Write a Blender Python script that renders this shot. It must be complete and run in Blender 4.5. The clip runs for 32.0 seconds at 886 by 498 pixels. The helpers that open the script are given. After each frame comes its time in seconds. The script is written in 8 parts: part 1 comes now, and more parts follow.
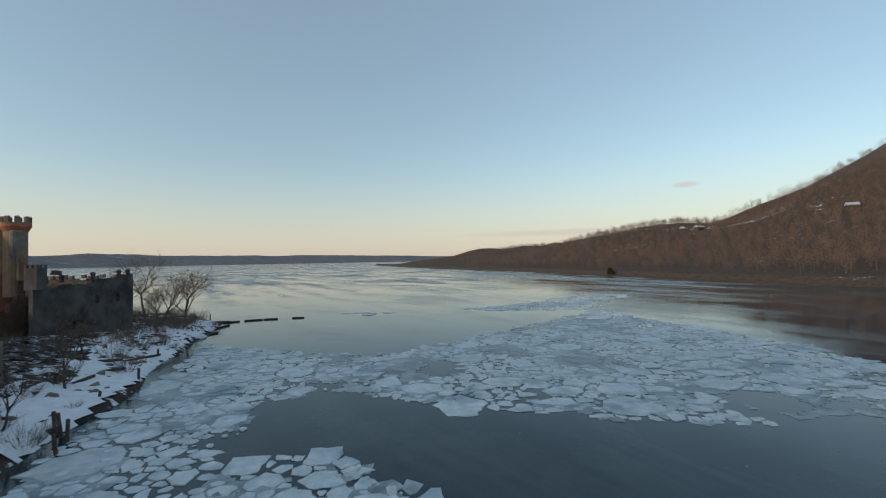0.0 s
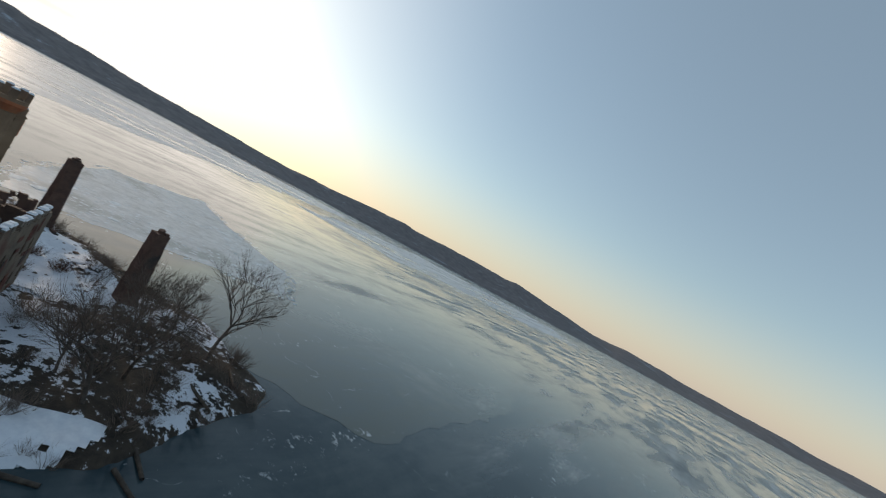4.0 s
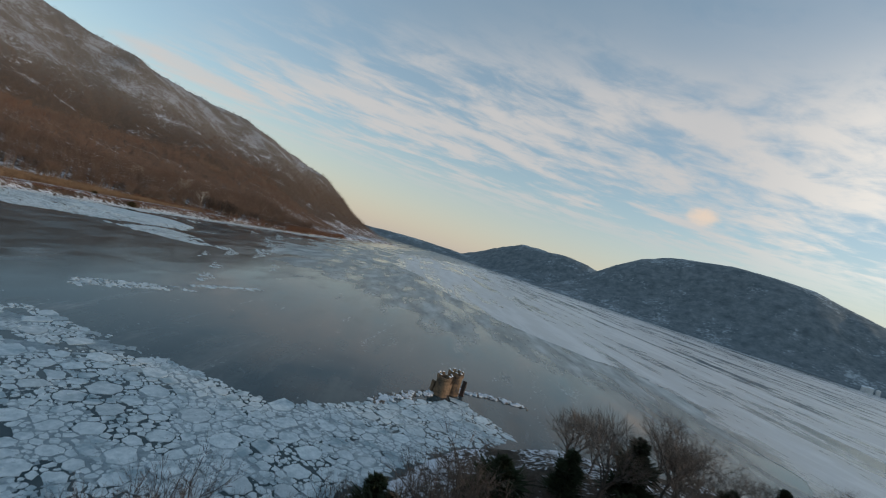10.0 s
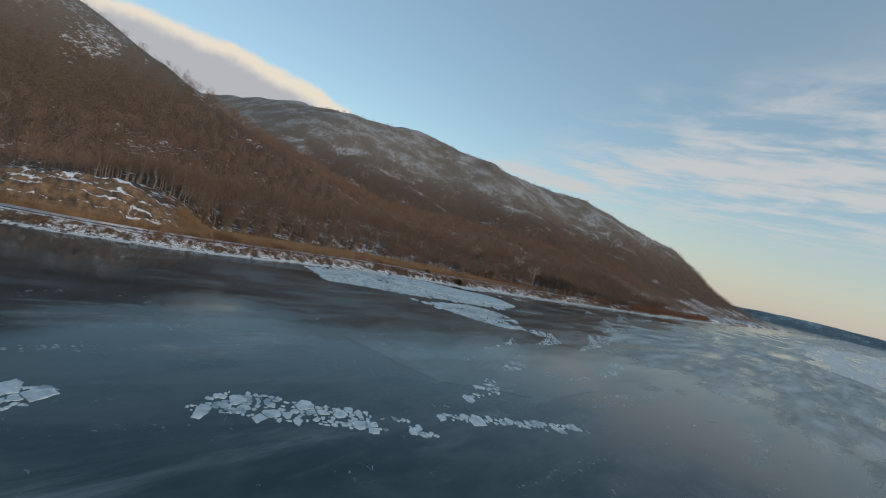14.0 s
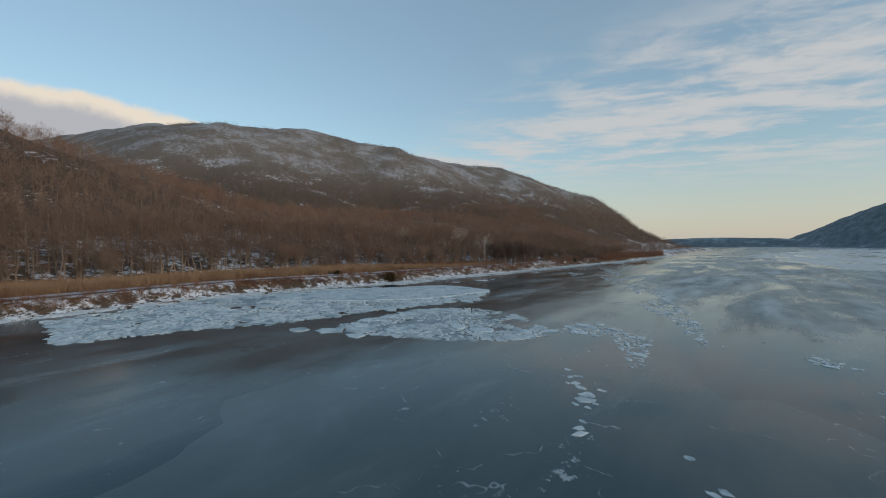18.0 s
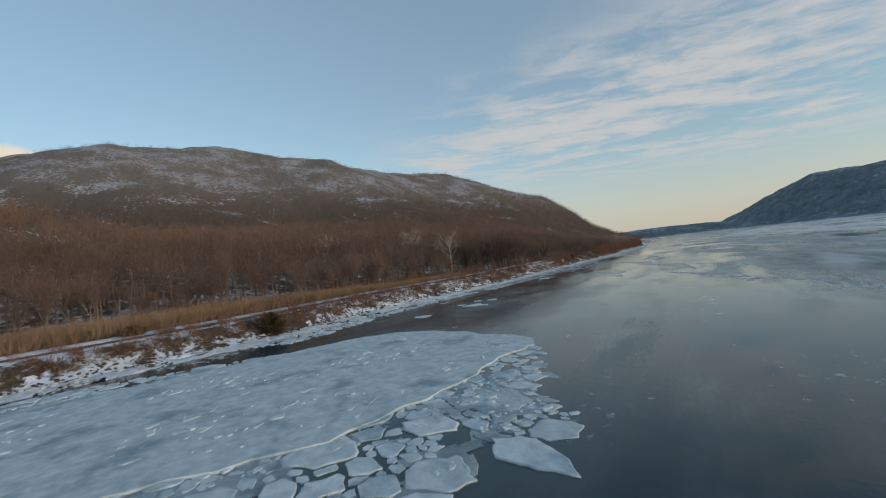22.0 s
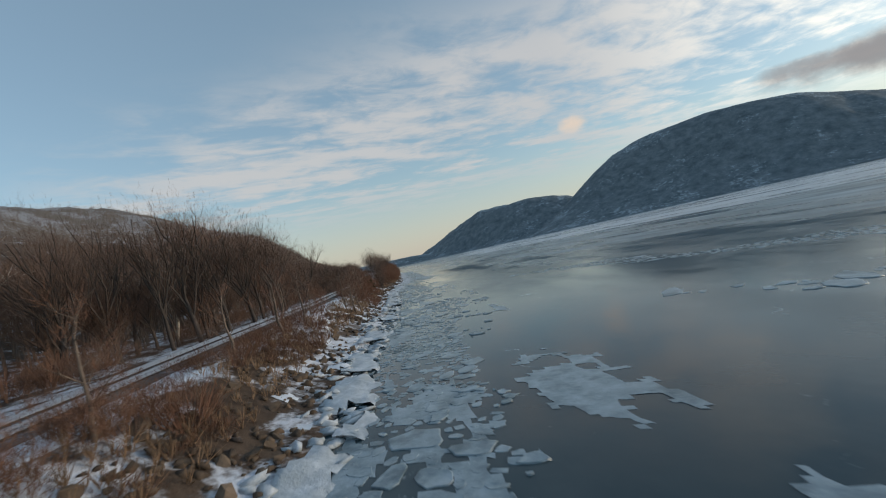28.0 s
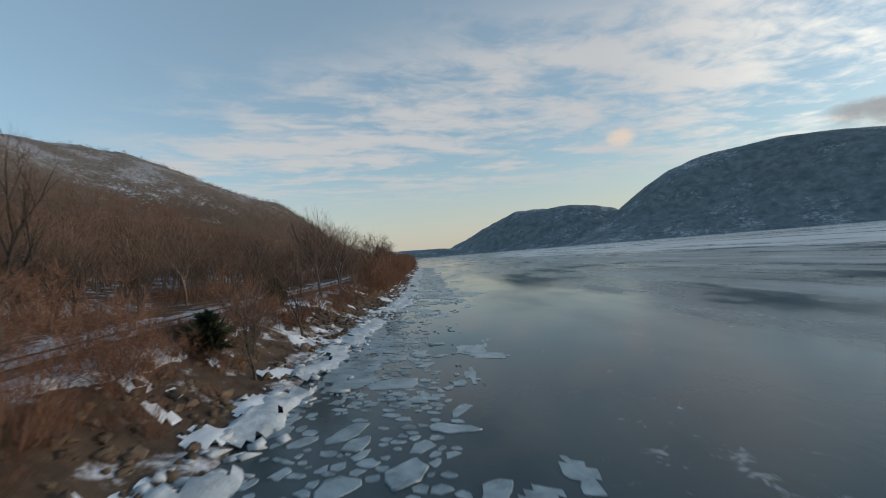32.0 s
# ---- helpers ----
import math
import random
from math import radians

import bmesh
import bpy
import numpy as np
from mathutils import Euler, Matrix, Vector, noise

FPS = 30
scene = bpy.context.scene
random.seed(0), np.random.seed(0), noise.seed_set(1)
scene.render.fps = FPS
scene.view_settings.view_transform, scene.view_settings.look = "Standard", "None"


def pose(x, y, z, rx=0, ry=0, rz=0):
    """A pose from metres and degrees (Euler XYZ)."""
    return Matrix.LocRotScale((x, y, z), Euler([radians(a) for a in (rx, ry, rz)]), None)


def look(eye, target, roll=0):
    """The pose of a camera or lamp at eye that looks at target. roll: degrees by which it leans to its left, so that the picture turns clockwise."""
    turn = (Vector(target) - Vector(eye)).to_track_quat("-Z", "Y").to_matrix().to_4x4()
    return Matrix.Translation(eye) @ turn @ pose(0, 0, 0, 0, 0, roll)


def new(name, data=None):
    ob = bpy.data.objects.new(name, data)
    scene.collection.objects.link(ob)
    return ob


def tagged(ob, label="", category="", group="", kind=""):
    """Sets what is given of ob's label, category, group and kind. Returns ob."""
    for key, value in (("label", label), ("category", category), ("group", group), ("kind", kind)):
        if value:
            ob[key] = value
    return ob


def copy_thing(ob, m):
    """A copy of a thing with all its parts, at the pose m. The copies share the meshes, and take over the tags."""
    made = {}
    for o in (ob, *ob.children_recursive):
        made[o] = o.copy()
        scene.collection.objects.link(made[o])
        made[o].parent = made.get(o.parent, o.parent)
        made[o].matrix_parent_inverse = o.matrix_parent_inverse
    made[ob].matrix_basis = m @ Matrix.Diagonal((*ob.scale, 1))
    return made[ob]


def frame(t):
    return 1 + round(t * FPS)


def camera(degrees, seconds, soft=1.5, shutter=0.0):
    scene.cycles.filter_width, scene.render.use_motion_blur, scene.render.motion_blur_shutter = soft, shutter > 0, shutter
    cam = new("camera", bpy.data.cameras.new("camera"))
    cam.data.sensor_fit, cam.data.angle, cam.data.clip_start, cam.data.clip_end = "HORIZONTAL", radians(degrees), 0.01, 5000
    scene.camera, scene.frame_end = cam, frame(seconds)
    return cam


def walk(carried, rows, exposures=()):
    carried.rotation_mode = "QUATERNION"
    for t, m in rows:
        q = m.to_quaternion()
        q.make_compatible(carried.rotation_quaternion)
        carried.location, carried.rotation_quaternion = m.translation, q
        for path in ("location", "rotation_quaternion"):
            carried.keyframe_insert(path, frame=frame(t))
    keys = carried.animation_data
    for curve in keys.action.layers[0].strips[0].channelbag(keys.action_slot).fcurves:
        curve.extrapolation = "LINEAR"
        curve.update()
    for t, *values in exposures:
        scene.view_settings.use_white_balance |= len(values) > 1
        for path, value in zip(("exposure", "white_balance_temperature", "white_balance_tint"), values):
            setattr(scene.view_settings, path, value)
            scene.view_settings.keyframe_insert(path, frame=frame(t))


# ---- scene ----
# camera: seconds, place, yaw, pitch and roll in degrees
PATH = [
    (0, 0.11, 0.07, 17.48, 0.02, 1.31, -0.99),
    (0.5, 0.02, 14.99, 16.89, 2.07, 1.45, 0.88),
    (1, -0.74, 30.80, 17.26, 2.78, 1.55, 2.16),
    (1.5, -0.57, 46.25, 18.10, 9.53, 1.53, 7.42),
    (2, -1.84, 62.09, 19.50, 14.18, 2.08, 8.46),
    (2.5, -3.91, 77.32, 22.66, 21.62, 3.58, 12.48),
    (3, -5.54, 93.93, 25.94, 31.76, 3.72, 16.79),
    (3.5, -8.42, 110.87, 30.43, 47.61, 2.67, 22.98),
    (4, -14.50, 125.44, 34.95, 65.48, 1.33, 28.54),
    (4.5, -25.76, 134.92, 38.31, 81.66, 0.60, 30.96),
    (5, -39.93, 143.31, 40.51, 95.61, 0.43, 30.90),
    (5.5, -54.76, 146.99, 43.06, 109.86, 0.36, 31.00),
    (6, -69.48, 145.47, 45.56, 128.30, -0.07, 32.99),
    (6.5, -82.90, 140.03, 47.51, 147.09, -0.58, 34.07),
    (7, -93.25, 130.31, 48.95, 160.20, -0.64, 31.63),
    (7.5, -100.11, 116.99, 49.98, 170.63, -0.42, 27.69),
    (8, -103.68, 102.05, 50.69, 179.85, -0.44, 24.73),
    (8.5, -104.15, 86.08, 50.71, 190.96, -0.47, 23.83),
    (9, -102.25, 71.06, 50.65, 199.80, -0.28, 21.82),
    (9.5, -96.82, 55.54, 50.52, 207.00, -0.09, 19.28),
    (10, -88.92, 40.30, 50.48, 213.65, 0.04, 17.18),
    (10.5, -78.85, 25.84, 49.93, 218.55, -0.03, 14.84),
    (11, -67.49, 12.30, 48.63, 222.44, -0.23, 13.04),
    (11.5, -55.25, -0.36, 46.90, 227.90, -0.65, 13.15),
    (12, -42.58, -11.57, 45.53, 239.05, -0.64, 17.08),
    (12.5, -28.00, -21.36, 43.99, 252.23, -0.38, 21.69),
    (13, -12.79, -29.27, 42.96, 262.76, 0.02, 23.32),
    (13.5, 2.22, -35.15, 42.07, 261.26, -0.26, 18.45),
    (14, 17.71, -40.44, 40.02, 257.36, -1.64, 13.84),
    (14.5, 32.88, -44.82, 37.43, 253.06, -2.34, 9.70),
    (15, 48.48, -48.86, 34.75, 249.27, -2.26, 6.27),
    (15.5, 66.45, -53.00, 32.39, 247.62, -1.97, 3.67),
    (16, 83.48, -57.10, 30.07, 245.74, -1.91, 1.15),
    (16.5, 100.77, -61.45, 28.06, 245.22, -1.93, -0.43),
    (17, 118.03, -66.42, 26.22, 245.63, -1.80, -1.13),
    (17.5, 134.96, -72.40, 24.44, 246.48, -1.27, -1.04),
    (18, 151.36, -78.71, 22.25, 247.64, -0.67, 0.04),
    (18.5, 168.27, -85.60, 20.83, 248.35, 0.36, -0.10),
    (19, 184.89, -91.86, 19.80, 247.39, 0.22, -1.28),
    (19.5, 200.99, -98.03, 18.18, 246.49, 0.33, -2.10),
    (20, 216.74, -104.90, 17.25, 245.72, 0.57, -2.93),
    (20.5, 232.21, -111.53, 16.13, 244.92, 0.89, -3.51),
    (21, 247.19, -117.96, 15.65, 243.87, 1.03, -4.15),
    (21.5, 262.61, -124.83, 15.26, 242.70, 1.13, -5.06),
    (22, 278.75, -131.99, 14.91, 240.77, 1.18, -6.26),
    (22.5, 294.89, -139.87, 14.67, 238.35, 1.22, -7.75),
    (23, 310.48, -147.59, 14.62, 235.32, 1.21, -9.38),
    (23.5, 325.08, -156.03, 14.76, 232.87, 1.11, -10.38),
    (24, 338.03, -164.50, 14.97, 230.17, 0.82, -11.65),
    (24.5, 351.18, -171.41, 14.60, 224.43, 0.82, -14.07),
    (25, 363.61, -180.71, 14.51, 218.90, 0.70, -16.10),
    (25.5, 375.98, -190.98, 14.08, 213.79, 0.74, -17.07),
    (26, 387.52, -203.00, 13.83, 209.57, 0.70, -17.54),
    (26.5, 398.67, -215.81, 13.20, 206.83, 0.59, -16.81),
    (27, 410.67, -227.30, 12.27, 204.51, 0.59, -16.09),
    (27.5, 423.03, -237.84, 10.77, 203.97, 0.72, -14.55),
    (28, 434.32, -248.85, 9.36, 204.38, 0.88, -12.77),
    (28.5, 443.09, -261.73, 8.72, 204.89, 0.99, -11.35),
    (29, 450.44, -276.24, 8.51, 205.19, 1.09, -10.00),
    (29.5, 457.19, -290.27, 8.62, 205.45, 1.11, -9.23),
    (30, 463.86, -304.48, 8.72, 206.70, 1.29, -7.35),
    (30.5, 470.58, -318.64, 9.18, 207.79, 1.23, -5.83),
    (31, 476.78, -332.44, 9.40, 208.29, 1.18, -5.50),
    (31.5, 483.56, -346.14, 9.74, 207.92, 1.01, -5.53),
    (32, 491.09, -360.38, 10.00, 208.21, 0.80, -4.84),
]

def flight(x, y, z, yaw, pitch, roll):
    a, b = radians(yaw), radians(pitch)
    way = Vector((-math.sin(a) * math.cos(b), math.cos(a) * math.cos(b), math.sin(b)))
    eye = Vector((x, y, z))
    return look(eye, eye + way, roll)


cam = camera(90.5, 32.0, soft=1.1, shutter=0.2)
walk(cam, [(t, flight(*p)) for t, *p in PATH], exposures=[(0, 1.0, 6650, 10), (2.5, 0.97, 6680, 10), (4.5, 0.9, 7000, 12), (5, 0.82, 7200, 12), (6, 0.52, 6500, 10), (7, 0.57, 6500, 10), (8, 0.65, 6450, 10), (9, 0.8, 6450, 10), (11, 0.85, 6700, 10), (12, 0.86, 6700, 10), (13, 0.85, 6370, 8), (15, 0.85, 6300, 7), (20, 0.82, 6380, 8), (32, 0.82, 6320, 8)])

# ---- light ----
SUN_AZ, SUN_EL = 243.0, 8.0       # compass-like: clockwise from +y
world = bpy.data.worlds.new("world")
scene.world = world
world.use_nodes = True


def N(tree, kind, **props):
    n = tree.nodes.new(kind)
    for k, v in props.items():
        if k == "ins":
            for i, w in v.items():
                n.inputs[i].default_value = w
        elif k == "operation":
            n.operation = v
        elif k == "blend_type":
            n.blend_type = v
        elif k == "data_type":
            n.data_type = v
        elif k == "noise_type":
            n.noise_type = v
        elif k == "feature":
            n.feature = v
        elif k == "interpolation_type":
            n.interpolation_type = v
    return n


def link(tree, a, ao, b, bi):
    tree.links.new(a.outputs[ao], b.inputs[bi])


def ramp(tree, stops):
    n = tree.nodes.new("ShaderNodeValToRGB")
    e = n.color_ramp.elements
    while len(e) < len(stops):
        e.new(0.5)
    for el, (p, c) in zip(e, stops):
        el.position = p
        el.color = (*c, 1) if len(c) == 3 else c
    return n


def heading(az, el):
    a, e = radians(az), radians(el)
    return Vector((math.sin(a) * math.cos(e), math.cos(a) * math.cos(e), math.sin(e)))


def dot_with(nt, tc, v):
    n = N(nt, "ShaderNodeVectorMath", operation="DOT_PRODUCT", ins={1: tuple(v)})
    link(nt, tc, "Generated", n, 0)
    return n


def cloud_bar(nt, tc, noise, az, el, tilt, half_long, half_high, rag, core):
    """Mask of one long cloud: an oval in the sky with a ragged rim."""
    mid = heading(az, el)
    side = Vector((math.cos(radians(az)), -math.sin(radians(az)), 0))
    up = mid.cross(side) * -1
    if up.z < 0:
        up = -up
    c, s = math.cos(radians(tilt)), math.sin(radians(tilt))
    u, v = (side * c + up * s) / math.sin(radians(half_long)), (up * c - side * s) / math.sin(radians(half_high))
    shift = [d for d in (mid.dot(u), mid.dot(v))]
    sq = []
    for w, d in ((u, shift[0]), (v, shift[1])):
        k = dot_with(nt, tc, w)
        q = N(nt, "ShaderNodeMath", operation="SUBTRACT", ins={1: d})
        link(nt, k, "Value", q, 0)
        q2 = N(nt, "ShaderNodeMath", operation="MULTIPLY")
        link(nt, q, 0, q2, 0), link(nt, q, 0, q2, 1)
        sq.append(q2)
    ad = N(nt, "ShaderNodeMath", operation="ADD")
    link(nt, sq[0], 0, ad, 0), link(nt, sq[1], 0, ad, 1)
    wob = N(nt, "ShaderNodeMath", operation="MULTIPLY_ADD", ins={1: rag})
    link(nt, noise, 0, wob, 0), link(nt, ad, 0, wob, 2)
    front = N(nt, "ShaderNodeMapRange", ins={1: 0.0, 2: 0.2, 3: 9.0, 4: 0.0})
    link(nt, dot_with(nt, tc, mid), "Value", front, 0)
    tot = N(nt, "ShaderNodeMath", operation="ADD")
    link(nt, wob, 0, tot, 0), link(nt, front, 0, tot, 1)
    k = N(nt, "ShaderNodeMapRange", interpolation_type="SMOOTHSTEP", ins={1: core + rag * 0.5, 2: 1.25 - 0.2 * core + rag * 0.5, 3: 1.0, 4: 0.0})
    link(nt, tot, 0, k, 0)
    return k


def build_world():
    nt = world.node_tree
    nt.nodes.clear()
    out = N(nt, "ShaderNodeOutputWorld")
    bg = N(nt, "ShaderNodeBackground", ins={1: 1.0})
    sky = N(nt, "ShaderNodeTexSky")
    sky.sky_type, sky.sun_disc = "NISHITA", False
    sky.sun_elevation, sky.sun_rotation = radians(SUN_EL), radians(SUN_AZ)
    sky.altitude, sky.air_density, sky.dust_density, sky.ozone_density = 50, 1.0, 0.7, 2.0
    skys = N(nt, "ShaderNodeMix", data_type="RGBA", blend_type="MULTIPLY", ins={0: 1.0, 7: (0.152, 0.139, 0.128, 1)})
    link(nt, sky, 0, skys, 6)
    # thin high haze evens out the blue
    even = N(nt, "ShaderNodeMix", data_type="RGBA", ins={0: 0.38, 7: (0.178, 0.237, 0.279, 1)})
    link(nt, skys, 2, even, 6)
    tc = N(nt, "ShaderNodeTexCoord")
    sep = N(nt, "ShaderNodeSeparateXYZ")
    link(nt, tc, "Generated", sep, 0)
    # creamy haze low over the horizon
    hz = N(nt, "ShaderNodeMapRange", interpolation_type="SMOOTHSTEP", ins={1: -0.02, 2: 0.22, 3: 0.66, 4: 0.0})
    link(nt, sep, 2, hz, 0)
    hazed = N(nt, "ShaderNodeMix", data_type="RGBA", ins={7: (0.32, 0.285, 0.255, 1)})
    link(nt, hz, 0, hazed, 0), link(nt, even, 2, hazed, 6)
    # high cloud sheet on a plane overhead, streaks along one heading
    zc = N(nt, "ShaderNodeMath", operation="MAXIMUM", ins={1: 0.05})
    link(nt, sep, 2, zc, 0)
    dx = N(nt, "ShaderNodeMath", operation="DIVIDE")
    dy = N(nt, "ShaderNodeMath", operation="DIVIDE")
    link(nt, sep, 0, dx, 0), link(nt, zc, 0, dx, 1)
    link(nt, sep, 1, dy, 0), link(nt, zc, 0, dy, 1)
    com = N(nt, "ShaderNodeCombineXYZ")
    link(nt, dx, 0, com, 0), link(nt, dy, 0, com, 1)
    turn = N(nt, "ShaderNodeMapping", ins={2: (0, 0, radians(STREAK_AZ))})
    link(nt, com, 0, turn, 0)
    mp = N(nt, "ShaderNodeMapping", ins={3: (1.0, 0.5, 1)})
    link(nt, turn, 0, mp, 0)
    n1 = N(nt, "ShaderNodeTexNoise", ins={"Scale": 2.4, "Detail": 10.0, "Roughness": 0.56, "Distortion": 0.25})
    link(nt, mp, 0, n1, 0)
    # small puffs break the streaks up
    puff = N(nt, "ShaderNodeTexNoise", ins={"Scale": 4.6, "Detail": 8.0, "Roughness": 0.6, "Distortion": 0.5})
    pm = N(nt, "ShaderNodeMapping", ins={3: (1.0, 0.72, 1)})
    link(nt, turn, 0, pm, 0), link(nt, pm, 0, puff, 0)
    n2 = N(nt, "ShaderNodeTexNoise", ins={"Scale": 0.6, "Detail": 3.0})
    link(nt, mp, 0, n2, 0)
    wob = N(nt, "ShaderNodeMath", operation="MULTIPLY_ADD", ins={1: 1.6})
    link(nt, n2, 0, wob, 0), link(nt, dy, 0, wob, 2)
    area = N(nt, "ShaderNodeMapRange", interpolation_type="SMOOTHSTEP", ins={1: -0.3, 2: -1.5, 3: 0.0, 4: 1.0})
    link(nt, wob, 0, area, 0)
    big = N(nt, "ShaderNodeMapRange", ins={1: 0.3, 2: 0.7, 3: -0.10, 4: 0.12})
    link(nt, n2, 0, big, 0)
    sm = N(nt, "ShaderNodeMath", operation="ADD")
    blend = N(nt, "ShaderNodeMix", data_type="FLOAT", ins={0: 0.42})
    link(nt, n1, 0, blend, 2), link(nt, puff, 0, blend, 3)
    link(nt, blend, 0, sm, 0), link(nt, big, 0, sm, 1)
    cov = N(nt, "ShaderNodeMapRange", interpolation_type="SMOOTHSTEP", ins={1: 0.41, 2: 0.64, 3: 0.0, 4: 0.86})
    link(nt, sm, 0, cov, 0)
    m2 = N(nt, "ShaderNodeMath", operation="MULTIPLY")
    link(nt, cov, 0, m2, 0), link(nt, area, 0, m2, 1)
    low = N(nt, "ShaderNodeMapRange", interpolation_type="SMOOTHSTEP", ins={1: 0.09, 2: 0.2, 3: 0.0, 4: 1.0})
    link(nt, sep, 2, low, 0)
    m3 = N(nt, "ShaderNodeMath", operation="MULTIPLY")
    link(nt, m2, 0, m3, 0), link(nt, low, 0, m3, 1)
    # cloud colour: grey-white, creamy toward the sun
    sund = dot_with(nt, tc, sun_way())
    glow = N(nt, "ShaderNodeMapRange", interpolation_type="SMOOTHSTEP", ins={1: 0.35, 2: 1.0, 3: 0.0, 4: 1.0})
    link(nt, sund, "Value", glow, 0)
    ccol = N(nt, "ShaderNodeMix", data_type="RGBA", ins={6: (0.335, 0.325, 0.32, 1), 7: (0.86, 0.79, 0.68, 1)})
    link(nt, glow, 0, ccol, 0)
    mix = N(nt, "ShaderNodeMix", data_type="RGBA")
    link(nt, m3, 0, mix, 0), link(nt, hazed, 2, mix, 6), link(nt, ccol, 2, mix, 7)
    # thin bright veil around the low sun
    near = N(nt, "ShaderNodeMapRange", ins={1: 0.55, 2: 1.0, 3: 0.0, 4: 1.0})
    link(nt, sund, "Value", near, 0)
    veil = N(nt, "ShaderNodeMath", operation="POWER", ins={1: 2.6})
    link(nt, near, 0, veil, 0)
    vm = N(nt, "ShaderNodeMix", data_type="RGBA", blend_type="ADD", ins={7: (0.27, 0.25, 0.21, 1)})
    link(nt, veil, 0, vm, 0), link(nt, mix, 2, vm, 6)
    last = vm
    rim = N(nt, "ShaderNodeTexNoise", ins={"Scale": 14.0, "Detail": 7.0, "Roughness": 0.6})
    link(nt, tc, "Generated", rim, 0)
    for az, el, tilt, ha, hh, rag, col, amount, *core in BARS:
        k = cloud_bar(nt, tc, rim, az, el, tilt, ha, hh, rag, core[0] if core else 0.05)
        sc = N(nt, "ShaderNodeMath", operation="MULTIPLY", ins={1: amount})
        link(nt, k, 0, sc, 0)
        nx = N(nt, "ShaderNodeMix", data_type="RGBA", ins={7: (*col, 1)})
        link(nt, sc, 0, nx, 0), link(nt, last, 2, nx, 6)
        last = nx
    # the haze is never brighter than a sunlit cloud
    top = N(nt, "ShaderNodeMix", data_type="RGBA", blend_type="DARKEN", ins={0: 1.0, 7: (0.61, 0.585, 0.545, 1)})
    link(nt, last, 2, top, 6)
    link(nt, top, 2, bg, 0), link(nt, bg, 0, out, 0)


STREAK_AZ = 217.0
# single clouds: heading, height, tilt, half length, half height (degrees), raggedness, colour, cover, how far the solid core reaches
BARS = [(206.5, 9.2, -2.5, 11.5, 2.0, 1.7, (0.17, 0.16, 0.16), 0.92),
        (199.0, 10.0, -5.0, 6.0, 1.0, 1.8, (0.19, 0.18, 0.18), 0.7),
        (237.4, 4.6, 4.0, 2.6, 0.5, 1.2, (0.40, 0.35, 0.30), 0.7),
        (246.0, 3.2, 4.0, 6.0, 0.6, 1.2, (0.42, 0.37, 0.31), 0.7),
        (228.0, 6.6, 0.0, 2.2, 0.5, 1.2, (0.40, 0.35, 0.30), 0.7),
        (175.0, 12.1, 3.0, 1.9, 1.1, 2.2, (0.50, 0.375, 0.28), 0.75),
        (71.0, 9.9, -2.0, 20.0, 5.2, 0.75, (0.47, 0.40, 0.325), 0.95, 0.8),
        (69.0, 8.9, -2.0, 19.0, 5.2, 0.9, (0.25, 0.25, 0.27), 0.95, 0.6),
        (113.0, 10.4, -3.0, 8.0, 0.9, 1.6, (0.36, 0.32, 0.30), 0.6),
        (16.0, 3.1, 0.0, 14.0, 0.5, 1.2, (0.29, 0.26, 0.25), 0.5),
        (29.0, 8.0, 0.0, 1.6, 0.4, 1.2, (0.30, 0.27, 0.27), 0.6)]


def sun_way():
    a, e = radians(SUN_AZ), radians(SUN_EL)
    return Vector((math.sin(a) * math.cos(e), math.cos(a) * math.cos(e), math.sin(e)))


build_world()
sun = new("sun", bpy.data.lights.new("sun", "SUN"))
sun.data.energy, sun.data.angle, sun.data.color = 0.9, radians(1.0), (1.0, 0.80, 0.60)
sun.matrix_world = look((0, 0, 400), Vector((0, 0, 400)) - sun_way())

# ---- materials ----
def material(name, rough=0.8, metal=0.0, spec=0.3):
    m = bpy.data.materials.new(name)
    m.use_nodes = True
    nt = m.node_tree
    b = nt.nodes["Principled BSDF"]
    b.inputs["Roughness"].default_value = rough
    b.inputs["Metallic"].default_value = metal
    b.inputs["Specular IOR Level"].default_value = spec
    return m, nt, b


def coords(nt, scale=1.0, world_space=True):
    if world_space:
        g = N(nt, "ShaderNodeNewGeometry")
        src = (g, "Position")
    else:
        g = N(nt, "ShaderNodeTexCoord")
        src = (g, "Object")
    mp = N(nt, "ShaderNodeMapping", ins={3: (scale, scale, scale)})
    nt.links.new(src[0].outputs[src[1]], mp.inputs[0])
    return mp


def noise_node(nt, mp, scale, detail=4.0, rough=0.55, dist=0.0):
    n = N(nt, "ShaderNodeTexNoise", ins={"Scale": scale, "Detail": detail, "Roughness": rough, "Distortion": dist})
    link(nt, mp, 0, n, 0)
    return n


